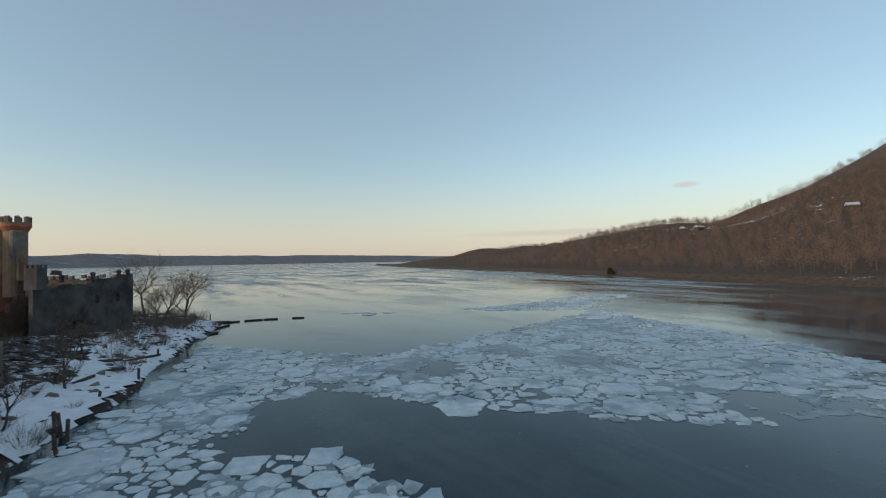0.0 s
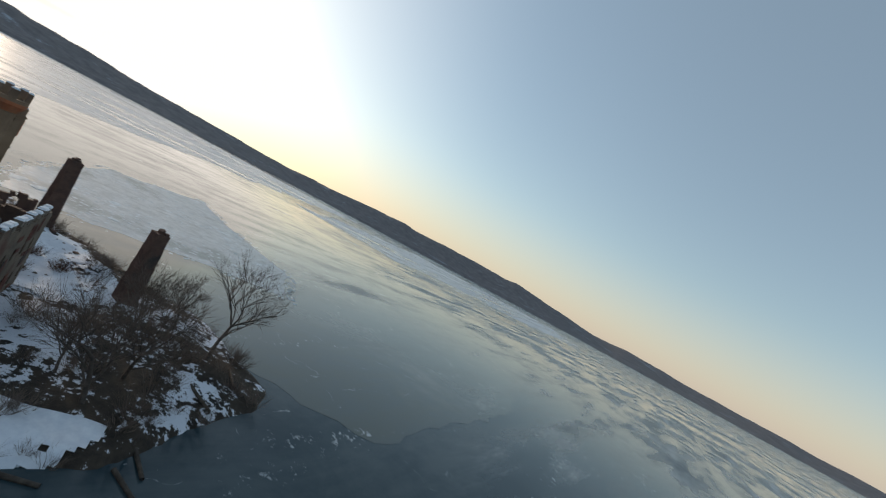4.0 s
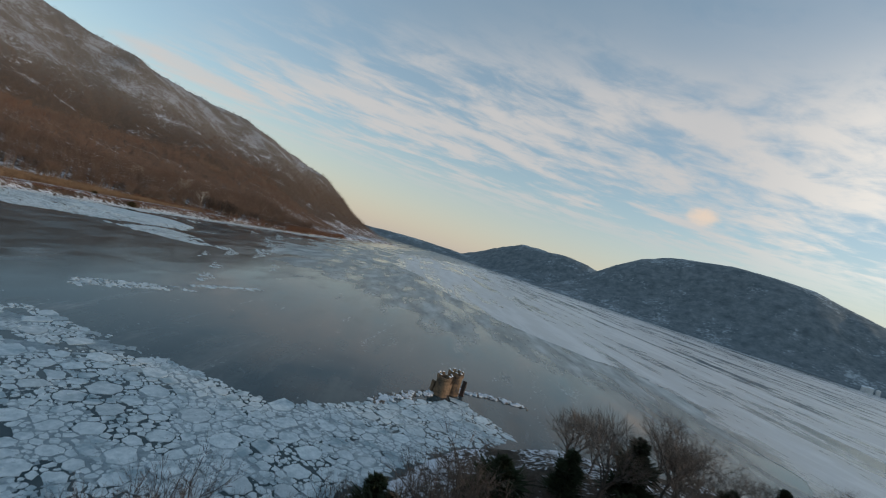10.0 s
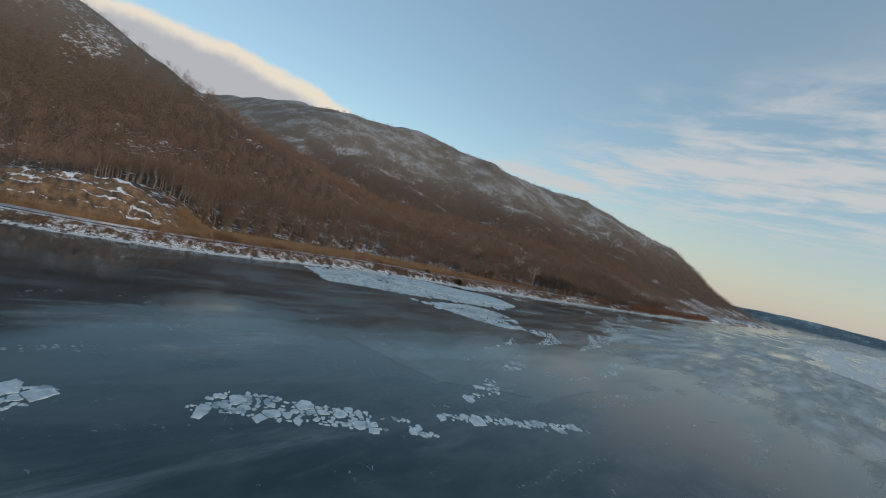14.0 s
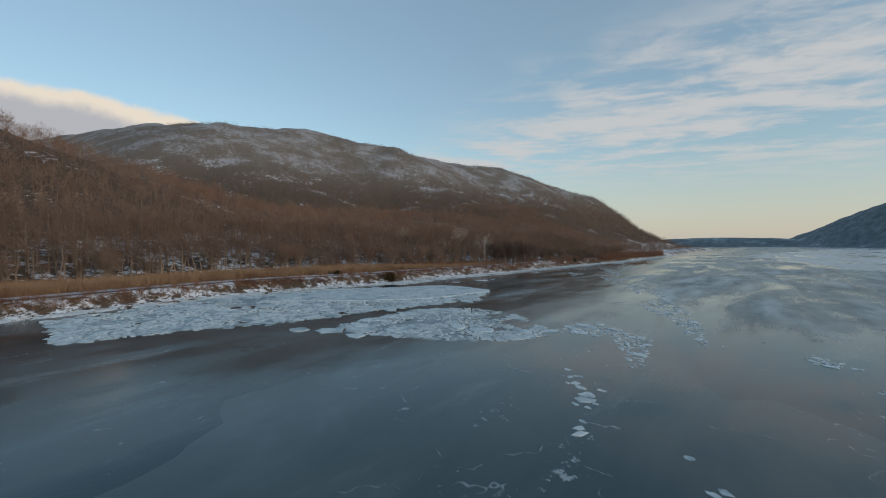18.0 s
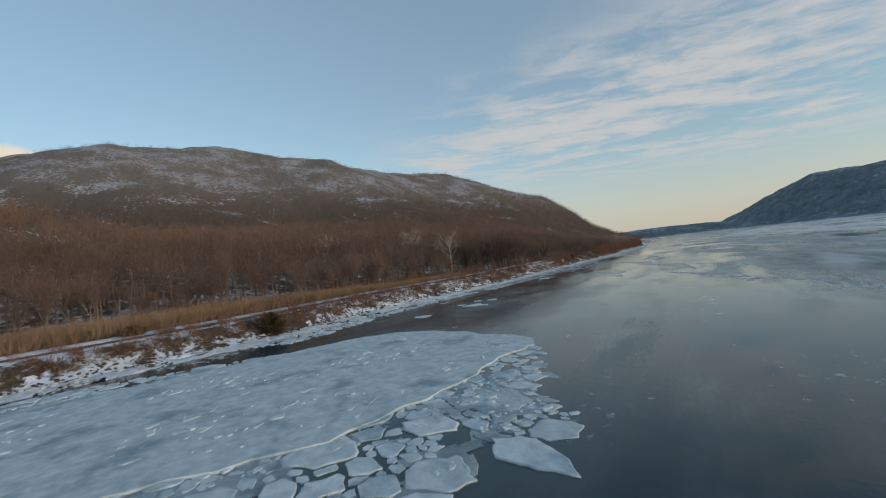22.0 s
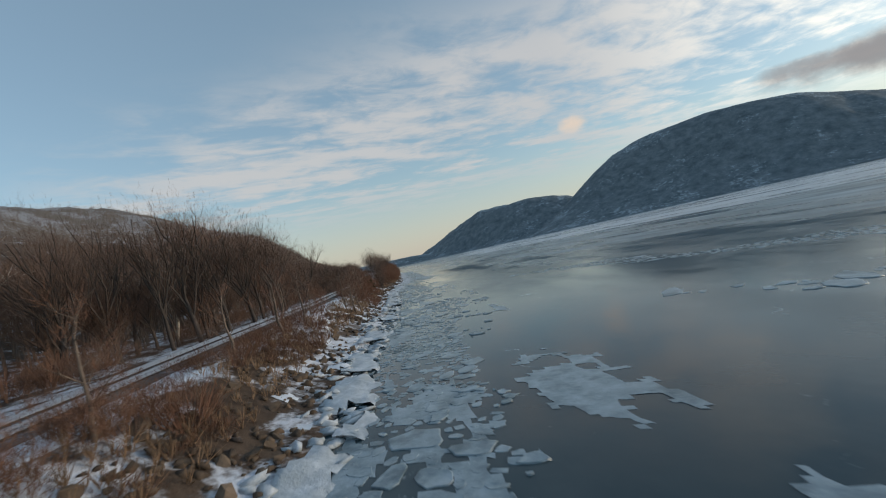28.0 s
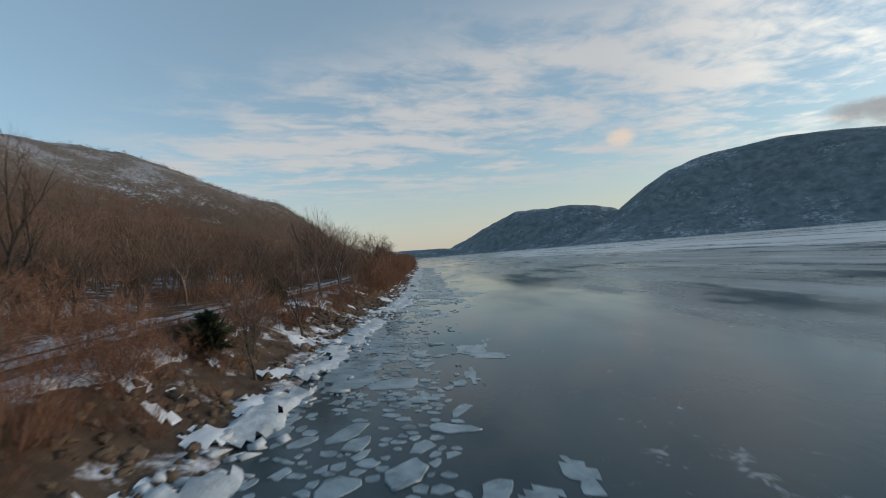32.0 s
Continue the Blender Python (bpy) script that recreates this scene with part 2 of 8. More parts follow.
def mottled(name, c1, c2, scale, c3=None, scale2=None, rough=0.85, bump=0.3, bump_scale=None, bump_dist=0.1, spec=0.25, world_space=True, rnd=0.0):
    """A base colour that wanders between c1 and c2, with stains c3 at a larger scale and fine relief."""
    m, nt, b = material(name, rough, spec=spec)
    mp = coords(nt, 1.0, world_space)
    n1 = noise_node(nt, mp, scale, 6.0, 0.65)
    r = ramp(nt, [(0.33, c1), (0.67, c2)])
    link(nt, n1, 0, r, 0)
    last, out = r, 0
    if c3:
        n2 = noise_node(nt, mp, scale2 or scale / 6, 4.0, 0.6)
        k = N(nt, "ShaderNodeMapRange", interpolation_type="SMOOTHSTEP", ins={1: 0.5, 2: 0.68})
        link(nt, n2, 0, k, 0)
        mx = N(nt, "ShaderNodeMix", data_type="RGBA", ins={7: (*c3, 1)})
        link(nt, k, 0, mx, 0), link(nt, r, 0, mx, 6)
        last, out = mx, 2
    if rnd:
        oi = N(nt, "ShaderNodeObjectInfo")
        hs = N(nt, "ShaderNodeMapRange", ins={1: 0.0, 2: 1.0, 3: 1 - rnd, 4: 1 + rnd})
        link(nt, oi, "Random", hs, 0)
        mu = N(nt, "ShaderNodeVectorMath", operation="SCALE")
        link(nt, last, out, mu, 0), link(nt, hs, 0, mu, "Scale")
        last, out = mu, 0
    link(nt, last, out, b, "Base Color")
    if bump:
        n3 = noise_node(nt, mp, bump_scale or scale * 2, 5.0, 0.7)
        bp = N(nt, "ShaderNodeBump", ins={"Strength": bump, "Distance": bump_dist})
        link(nt, n3, 0, bp, "Height"), link(nt, bp, 0, b, "Normal")
    return m


def snowy(name, ground1, ground2, snow_from, snow_to, scale=0.05, patch=0.25, snow=(0.66, 0.69, 0.75), high=None, grain=0.35):
    """Leaf litter and soil with snow lying in patches; steep faces keep less."""
    m, nt, b = material(name, 0.9, spec=0.2)
    mp = coords(nt)
    n1 = noise_node(nt, mp, grain, 6.0, 0.7)
    r = ramp(nt, [(0.35, ground1), (0.65, ground2)])
    link(nt, n1, 0, r, 0)
    a = noise_node(nt, mp, scale, 5.0, 0.65, 0.3)
    c = noise_node(nt, mp, patch, 5.0, 0.7)
    ad = N(nt, "ShaderNodeMath", operation="ADD")
    link(nt, a, 0, ad, 0), link(nt, c, 0, ad, 1)
    g = N(nt, "ShaderNodeNewGeometry")
    sp = N(nt, "ShaderNodeSeparateXYZ")
    link(nt, g, "Normal", sp, 0)
    st = N(nt, "ShaderNodeMapRange", ins={1: 0.45, 2: 0.95, 3: -0.3, 4: 0.0})
    link(nt, sp, 2, st, 0)
    ad2 = N(nt, "ShaderNodeMath", operation="ADD")
    link(nt, ad, 0, ad2, 0), link(nt, st, 0, ad2, 1)
    ground = (r, 0)
    if high:
        # bare rock and more lying snow towards the tops
        pz = N(nt, "ShaderNodeSeparateXYZ")
        link(nt, g, "Position", pz, 0)
        up = N(nt, "ShaderNodeMapRange", interpolation_type="SMOOTHSTEP", ins={1: high[0], 2: high[1], 3: 0.0, 4: 1.0})
        link(nt, pz, 2, up, 0)
        more = N(nt, "ShaderNodeMath", operation="MULTIPLY_ADD", ins={1: high[2]})
        link(nt, up, 0, more, 0), link(nt, ad2, 0, more, 2)
        foot = N(nt, "ShaderNodeMapRange", interpolation_type="SMOOTHSTEP", ins={1: 20.0, 2: 44.0, 3: 0.16, 4: 0.0})
        link(nt, pz, 2, foot, 0)
        bank = N(nt, "ShaderNodeMapRange", interpolation_type="SMOOTHSTEP", ins={1: -260.0, 2: -330.0, 3: 1.0, 4: 1.2})
        link(nt, pz, 1, bank, 0)
        both = N(nt, "ShaderNodeMath", operation="ADD")
        north = N(nt, "ShaderNodeMapRange", interpolation_type="SMOOTHSTEP", ins={1: 150.0, 2: 330.0, 3: 1.0, 4: -0.6})
        link(nt, pz, 1, north, 0)
        lower = N(nt, "ShaderNodeMath", operation="MULTIPLY")
        link(nt, foot, 0, lower, 0), link(nt, north, 0, lower, 1)
        link(nt, lower, 0, both, 0), link(nt, bank, 0, both, 1)
        both.operation = "MULTIPLY"
        foot = both
        ad2 = N(nt, "ShaderNodeMath", operation="ADD")
        link(nt, more, 0, ad2, 0), link(nt, foot, 0, ad2, 1)
        rock = N(nt, "ShaderNodeMix", data_type="RGBA", ins={7: (0.16, 0.135, 0.115, 1)})
        link(nt, up, 0, rock, 0), link(nt, r, 0, rock, 6)
        ground = (rock, 2)
    k = N(nt, "ShaderNodeMapRange", interpolation_type="SMOOTHSTEP", ins={1: snow_from, 2: snow_to})
    link(nt, ad2, 0, k, 0)
    mx = N(nt, "ShaderNodeMix", data_type="RGBA", ins={7: (*snow, 1)})
    link(nt, k, 0, mx, 0), link(nt, ground[0], ground[1], mx, 6)
    if high:
        # thin wind-blown snow on the rock ledges of the tops
        thin = N(nt, "ShaderNodeMix", data_type="RGBA", ins={6: (*snow, 1), 7: (0.30, 0.30, 0.31, 1)})
        link(nt, up, 0, thin, 0), link(nt, thin, 2, mx, 7)
    link(nt, mx, 2, b, "Base Color")
    n3 = noise_node(nt, mp, 1.2, 6.0, 0.7)
    bp = N(nt, "ShaderNodeBump", ins={"Strength": 0.6, "Distance": 0.5})
    link(nt, n3, 0, bp, "Height"), link(nt, bp, 0, b, "Normal")
    return m


def water_material(name, dark, pale, crack):
    """Still water, clear or under a skin of new ice, with frazil streaks and hairline cracks."""
    m, nt, b = material(name, 0.06, spec=0.5)
    b.inputs["IOR"].default_value = 1.333
    mp = coords(nt)
    big = noise_node(nt, mp, 0.006, 5.0, 0.55, 0.8)      # sheets of thin grey ice
    mid = noise_node(nt, mp, 0.035, 6.0, 0.6, 0.5)
    s = N(nt, "ShaderNodeMath", operation="MULTIPLY_ADD", ins={1: 0.35})
    link(nt, mid, 0, s, 0), link(nt, big, 0, s, 2)
    k = N(nt, "ShaderNodeMapRange", interpolation_type="SMOOTHSTEP", ins={1: 0.64, 2: 0.82})
    link(nt, s, 0, k, 0)
    # the mid-river is skinned with ice further out from the east bank
    base = N(nt, "ShaderNodeMix", data_type="RGBA", ins={6: (*dark, 1), 7: (*pale, 1)})
    link(nt, k, 0, base, 0)
    # frazil and skim ice: pale streaks drawn out along the stream, thicker towards the middle of the river down stream
    fl = N(nt, "ShaderNodeMapping", ins={2: (0, 0, radians(-33))})
    link(nt, mp, 0, fl, 0)
    fs = N(nt, "ShaderNodeMapping", ins={3: (0.05, 0.011, 1)})
    link(nt, fl, 0, fs, 0)
    fr = noise_node(nt, fs, 1.0, 9.0, 0.68, 0.3)
    gate = noise_node(nt, mp, 0.011, 3.0, 0.5)
    off_bank = N(nt, "ShaderNodeVectorMath", operation="DOT_PRODUCT", ins={1: (-0.848, -0.529, 0)})
    link(nt, mp, 0, off_bank, 0)
    mid_river = N(nt, "ShaderNodeMapRange", interpolation_type="SMOOTHSTEP", ins={1: -228.0, 2: -110.0, 3: 0.0, 4: 1.0})
    link(nt, off_bank, "Value", mid_river, 0)
    py = N(nt, "ShaderNodeSeparateXYZ")
    link(nt, mp, 0, py, 0)
    down = N(nt, "ShaderNodeMapRange", interpolation_type="SMOOTHSTEP", ins={1: -120.0, 2: -310.0, 3: 0.0, 4: 1.0})
    link(nt, py, 1, down, 0)
    north = N(nt, "ShaderNodeMapRange", interpolation_type="SMOOTHSTEP", ins={1: 130.0, 2: 420.0, 3: 0.0, 4: 0.62})
    link(nt, py, 1, north, 0)
    open_mid = N(nt, "ShaderNodeMath", operation="MULTIPLY")
    link(nt, mid_river, 0, open_mid, 0), link(nt, down, 0, open_mid, 1)
    thick = N(nt, "ShaderNodeMath", operation="MAXIMUM")
    link(nt, open_mid, 0, thick, 0), link(nt, north, 0, thick, 1)
    fa = N(nt, "ShaderNodeMath", operation="MULTIPLY_ADD", ins={1: 0.5})
    link(nt, gate, 0, fa, 0), link(nt, fr, 0, fa, 2)
    fb = N(nt, "ShaderNodeMath", operation="MULTIPLY_ADD", ins={1: 0.3})
    link(nt, thick, 0, fb, 0), link(nt, fa, 0, fb, 2)
    fk = N(nt, "ShaderNodeMapRange", interpolation_type="SMOOTHSTEP", ins={1: 0.80, 2: 1.22, 3: 0.0, 4: 0.92})
    link(nt, fb, 0, fk, 0)
    tone = noise_node(nt, fs, 2.0, 6.0, 0.58, 0.2)
    pale_ice = ramp(nt, [(0.34, (0.16, 0.20, 0.21)), (0.48, (0.34, 0.39, 0.405)), (0.62, (0.52, 0.565, 0.58))])
    link(nt, tone, 0, pale_ice, 0)
    base2 = N(nt, "ShaderNodeMix", data_type="RGBA")
    link(nt, pale_ice, 0, base2, 7)
    link(nt, fk, 0, base2, 0), link(nt, base, 2, base2, 6)
    warp = noise_node(nt, mp, 0.05, 4.0, 0.6)
    off = N(nt, "ShaderNodeVectorMath", operation="SCALE", ins={"Scale": 26.0})
    link(nt, warp, 1, off, 0)
    pos = N(nt, "ShaderNodeVectorMath", operation="ADD")
    link(nt, mp, 0, pos, 0), link(nt, off, 0, pos, 1)
    vor = N(nt, "ShaderNodeTexVoronoi", feature="DISTANCE_TO_EDGE", ins={"Scale": 0.035})
    link(nt, pos, 0, vor, "Vector")
    line = N(nt, "ShaderNodeMapRange", interpolation_type="SMOOTHSTEP", ins={1: 0.0, 2: 0.0045, 3: 0.8, 4: 0.0})
    link(nt, vor, "Distance", line, 0)
    spot = noise_node(nt, mp, 0.16, 6.0, 0.7)
    gap = N(nt, "ShaderNodeMapRange", interpolation_type="SMOOTHSTEP", ins={1: crack, 2: crack + 0.1})
    link(nt, spot, 0, gap, 0)
    both = N(nt, "ShaderNodeMath", operation="MULTIPLY")
    link(nt, line, 0, both, 0), link(nt, gap, 0, both, 1)
    # white flecks of slush that gather in trails
    trail = noise_node(nt, fs, 1.7, 4.0, 0.6, 0.6)
    crumb = noise_node(nt, mp, 0.62, 5.0, 0.72, 0.4)
    tr = N(nt, "ShaderNodeMath", operation="MULTIPLY_ADD", ins={1: 1.0})
    link(nt, trail, 0, tr, 0), link(nt, crumb, 0, tr, 2)
    speck = N(nt, "ShaderNodeMapRange", interpolation_type="SMOOTHSTEP", ins={1: 1.22, 2: 1.30, 3: 0.0, 4: 0.85})
    link(nt, tr, 0, speck, 0)
    any_ = N(nt, "ShaderNodeMath", operation="MAXIMUM")
    link(nt, both, 0, any_, 0), link(nt, speck, 0, any_, 1)
    base3 = N(nt, "ShaderNodeMix", data_type="RGBA", ins={7: (0.42, 0.47, 0.49, 1)})
    link(nt, any_, 0, base3, 0), link(nt, base2, 2, base3, 6)
    rr = N(nt, "ShaderNodeMapRange", ins={3: 0.04, 4: 0.11})
    link(nt, k, 0, rr, 0)
    film = noise_node(nt, fs, 1.35, 7.0, 0.62, 0.5)
    fine = noise_node(nt, mp, 0.09, 6.0, 0.66, 0.3)
    fm = N(nt, "ShaderNodeMath", operation="MULTIPLY_ADD", ins={1: 0.5})
    link(nt, fine, 0, fm, 0), link(nt, film, 0, fm, 2)
    fkk = N(nt, "ShaderNodeMapRange", interpolation_type="SMOOTHSTEP", ins={1: 0.60, 2: 0.94, 3: 0.0, 4: 1.0})
    link(nt, fm, 0, fkk, 0)
    dull = N(nt, "ShaderNodeMath", operation="MULTIPLY_ADD", ins={1: 0.13})
    link(nt, fkk, 0, dull, 0), link(nt, rr, 0, dull, 2)
    rr = dull
    milky = N(nt, "ShaderNodeMix", data_type="RGBA", ins={7: (0.075, 0.10, 0.108, 1)})
    mk = N(nt, "ShaderNodeMath", operation="MULTIPLY", ins={1: 0.6})
    inv = N(nt, "ShaderNodeMath", operation="SUBTRACT", ins={0: 1.0})
    link(nt, fk, 0, inv, 1), link(nt, fkk, 0, mk, 0)
    mk2 = N(nt, "ShaderNodeMath", operation="MULTIPLY")
    link(nt, mk, 0, mk2, 0), link(nt, inv, 0, mk2, 1)
    link(nt, mk2, 0, milky, 0), link(nt, base3, 2, milky, 6), link(nt, milky, 2, b, "Base Color")
    sp = N(nt, "ShaderNodeMapRange", ins={1: 0.0, 2: 0.92, 3: 0.42, 4: 0.2})
    link(nt, fk, 0, sp, 0), link(nt, sp, 0, b, "Specular IOR Level")
    rs = N(nt, "ShaderNodeMath", operation="MULTIPLY_ADD", ins={1: 0.5})
    link(nt, fk, 0, rs, 0), link(nt, rr, 0, rs, 2), link(nt, rs, 0, b, "Roughness")
    w = noise_node(nt, mp, 0.9, 4.0, 0.6)
    w2 = noise_node(nt, mp, 0.05, 3.0, 0.5)
    wm = N(nt, "ShaderNodeMath", operation="MULTIPLY")
    link(nt, w, 0, wm, 0), link(nt, w2, 0, wm, 1)
    bp = N(nt, "ShaderNodeBump", ins={"Strength": 0.13, "Distance": 0.14})
    link(nt, wm, 0, bp, "Height"), link(nt, bp, 0, b, "Normal")
    return m


WATER = water_material("river_water", (0.013, 0.033, 0.043), (0.042, 0.064, 0.073), 0.56)
SKIN = water_material("skin_ice", (0.045, 0.072, 0.080), (0.125, 0.16, 0.17), 0.5)
SKIM = water_material("skim_ice", (0.085, 0.10, 0.088), (0.16, 0.17, 0.15), 0.5)
ICE = mottled("floe_ice", (0.38, 0.46, 0.50), (0.66, 0.72, 0.75), 0.6, (0.24, 0.33, 0.38), 0.14, rough=0.55, bump=0.5, bump_scale=1.6, bump_dist=0.15, spec=0.4, rnd=0.12)
THINICE = mottled("thin_clear_ice", (0.15, 0.205, 0.235), (0.38, 0.45, 0.49), 0.7, (0.09, 0.13, 0.15), 0.3, rough=0.3, bump=0.4, bump_scale=2.5, bump_dist=0.08, spec=0.5)
SLUSH = mottled("grey_slush", (0.10, 0.15, 0.18), (0.27, 0.34, 0.38), 0.45, (0.36, 0.43, 0.47), 0.16, rough=0.4, bump=0.7, bump_scale=2.2, bump_dist=0.12, spec=0.5)
SHEETICE = mottled("set_floe_ice", (0.30, 0.35, 0.37), (0.52, 0.57, 0.59), 0.22, (0.20, 0.24, 0.25), 0.05, rough=0.4, bump=0.9, bump_scale=0.7, bump_dist=0.25, spec=0.5)
GREYICE = mottled("grey_ice_sheet", (0.26, 0.30, 0.32), (0.50, 0.54, 0.56), 0.09, (0.58, 0.61, 0.63), 0.03, rough=0.35, bump=0.4, bump_scale=0.5, bump_dist=0.05, spec=0.5)


def lead_ice():
    """Pale snow-dusted ice crossed by long dark leads that run with the stream."""
    m, nt, b = material("pale_river_ice", 0.45, spec=0.4)
    mp = coords(nt)
    flow = N(nt, "ShaderNodeMapping", ins={2: (0, 0, radians(-37))})
    st = N(nt, "ShaderNodeMapping", ins={3: (0.022, 0.0028, 1)})
    link(nt, mp, 0, flow, 0), link(nt, flow, 0, st, 0)
    n1 = noise_node(nt, st, 1.0, 8.0, 0.66, 0.5)
    n2 = noise_node(nt, mp, 0.025, 5.0, 0.65)
    ad = N(nt, "ShaderNodeMath", operation="MULTIPLY_ADD", ins={1: 0.35})
    link(nt, n2, 0, ad, 0), link(nt, n1, 0, ad, 2)
    r = ramp(nt, [(0.55, (0.09, 0.105, 0.115)), (0.60, (0.25, 0.28, 0.30)), (0.67, (0.42, 0.45, 0.47)), (0.78, (0.58, 0.61, 0.63))])
    link(nt, ad, 0, r, 0), link(nt, r, 0, b, "Base Color")
    rr = N(nt, "ShaderNodeMapRange", ins={1: 0.56, 2: 0.72, 3: 0.12, 4: 0.5})
    link(nt, ad, 0, rr, 0), link(nt, rr, 0, b, "Roughness")
    n3 = noise_node(nt, mp, 0.5, 6.0, 0.7)
    bp = N(nt, "ShaderNodeBump", ins={"Strength": 0.35, "Distance": 0.3})
    link(nt, n3, 0, bp, "Height"), link(nt, bp, 0, b, "Normal")
    return m


WHITEICE = lead_ice()
OLDSNOW = mottled("old_ice_and_snow", (0.34, 0.39, 0.43), (0.66, 0.70, 0.74), 0.9, (0.46, 0.49, 0.50), 0.3, rough=0.7, bump=0.7, bump_scale=2.5, bump_dist=0.15)
SNOW = mottled("snow", (0.62, 0.66, 0.72), (0.76, 0.79, 0.83), 0.8, rough=0.9, bump=0.4, bump_scale=2.0, bump_dist=0.08)
HILL = snowy("hill_forest_floor", (0.055, 0.038, 0.028), (0.12, 0.085, 0.06), 1.12, 1.26, 0.012, 0.2, high=(95, 230, 0.18))
# ground and snow of the far shore are paled to hold the haze
FARWOOD = snowy("haze_tinted_far_woods", (0.115, 0.112, 0.118), (0.20, 0.188, 0.19), 1.12, 1.3, 0.006, 0.045, (0.32, 0.37, 0.41), grain=0.02)
ISLE = snowy("island_ground", (0.026, 0.022, 0.019), (0.075, 0.058, 0.044), 1.02, 1.07, 0.06, 0.7)
# distance haze is mixed into these blue-grey ground and snow colours
FAR = snowy("haze_tinted_far_hill", (0.088, 0.117, 0.136), (0.19, 0.224, 0.246), 1.0, 1.22, 0.006, 0.06, (0.37, 0.43, 0.47), grain=0.02)
STONE = mottled("weathered_stone", (0.13, 0.115, 0.10), (0.25, 0.215, 0.18), 0.5, (0.09, 0.08, 0.075), 0.12, bump=0.6, bump_scale=2.5, bump_dist=0.12)
BRICK = mottled("red_brick", (0.085, 0.032, 0.026), (0.165, 0.06, 0.043), 0.8, (0.06, 0.045, 0.042), 0.35, bump=0.5, bump_scale=4.0, bump_dist=0.08)
TAN = mottled("tan_stucco", (0.22, 0.145, 0.095), (0.34, 0.235, 0.155), 0.35, (0.16, 0.105, 0.075), 0.1, bump=0.4, bump_scale=3.0, bump_dist=0.06)
CONC = mottled("grey_render", (0.12, 0.125, 0.127), (0.20, 0.205, 0.205), 0.5, (0.10, 0.10, 0.10), 0.15, bump=0.4, bump_scale=3.0, bump_dist=0.06)
ROCK = mottled("riprap_rock", (0.075, 0.056, 0.042), (0.20, 0.145, 0.10), 0.8, (0.05, 0.044, 0.042), 0.3, bump=0.6, bump_scale=3.0, bump_dist=0.1, rnd=0.35)
BARK = mottled("bark", (0.125, 0.096, 0.076), (0.25, 0.195, 0.155), 2.0, bump=0.4, bump_scale=6.0, world_space=False, rnd=0.25)
DARKBARK = mottled("dark_wet_bark", (0.05, 0.041, 0.036), (0.115, 0.092, 0.078), 2.0, bump=0.4, bump_scale=6.0, world_space=False, rnd=0.25)
PALEBARK = mottled("pale_bark", (0.40, 0.36, 0.31), (0.58, 0.53, 0.46), 1.5, (0.16, 0.13, 0.10), 0.6, bump=0.3, world_space=False)
TWIG = mottled("bare_twigs", (0.122, 0.080, 0.060), (0.205, 0.138, 0.104), 0.05, (0.17, 0.096, 0.065), 0.012, bump=0, rnd=0.15)
TWIGDARK = mottled("dark_twigs", (0.095, 0.073, 0.061), (0.18, 0.138, 0.112), 0.08, bump=0, rnd=0.2)
REDTWIG = mottled("red_shrub_twigs", (0.13, 0.066, 0.044), (0.225, 0.125, 0.08), 0.2, bump=0, rnd=0.2)
REED = mottled("dry_reeds", (0.21, 0.135, 0.082), (0.33, 0.22, 0.137), 0.15, (0.165, 0.10, 0.064), 0.04, bump=0)
CEDAR = mottled("cedar_needles", (0.018, 0.026, 0.014), (0.045, 0.055, 0.026), 0.8, bump=0, rnd=0.25)
BALLAST = mottled("ballast", (0.045, 0.042, 0.042), (0.10, 0.092, 0.088), 4.0, (0.20, 0.21, 0.23), 0.5, bump=0.6, bump_scale=8.0, bump_dist=0.05)
TIE = mottled("wooden_sleeper", (0.04, 0.032, 0.028), (0.08, 0.065, 0.055), 3.0, world_space=False, bump=0.2)
WOOD = mottled("weathered_timber", (0.035, 0.028, 0.024), (0.09, 0.075, 0.062), 1.5, bump=0.3, world_space=False)
RAIL, _nt, _b = material("rail_steel", 0.35, 0.9)
_b.inputs["Base Color"].default_value = (0.42, 0.43, 0.46, 1)
PALEHOUSE = mottled("pale_siding", (0.5, 0.5, 0.5), (0.66, 0.66, 0.66), 0.4, bump=0)
DARK = mottled("dark_opening", (0.012, 0.011, 0.010), (0.03, 0.027, 0.025), 0.5, bump=0)

# ---- mesh helpers ----
def mesh_np(name, verts, faces, mat, smooth=False):
    """A mesh from arrays: verts (n,3), faces (m,k) with k corners each."""
    me = bpy.data.meshes.new(name)
    v = np.asarray(verts, np.float32)
    f = np.asarray(faces, np.int32)
    me.vertices.add(len(v))
    me.vertices.foreach_set("co", v.ravel())
    k = f.shape[1]
    me.loops.add(f.size)
    me.loops.foreach_set("vertex_index", f.ravel())
    me.polygons.add(len(f))
    me.polygons.foreach_set("loop_start", np.arange(0, f.size, k, dtype=np.int32))
    me.polygons.foreach_set("loop_total", np.full(len(f), k, np.int32))
    if smooth:
        me.polygons.foreach_set("use_smooth", np.ones(len(f), bool))
    me.update(calc_edges=True)
    me.materials.append(mat)
    return me


def from_bm(name, bm, mat):
    me = bpy.data.meshes.new(name)
    bm.to_mesh(me)
    bm.free()
    for x in mat if isinstance(mat, (list, tuple)) else (mat,):
        me.materials.append(x)
    return me


def part(name, data, parent, label="", m=None):
    """One mesh object under a thing or a part; data is a mesh or (bmesh, material)."""
    me = from_bm(name, *data) if isinstance(data, tuple) else data
    ob = new(name, me)
    ob.parent = parent
    if m is not None:
        ob.matrix_basis = m
    if label:
        tagged(ob, label=label)
    return ob


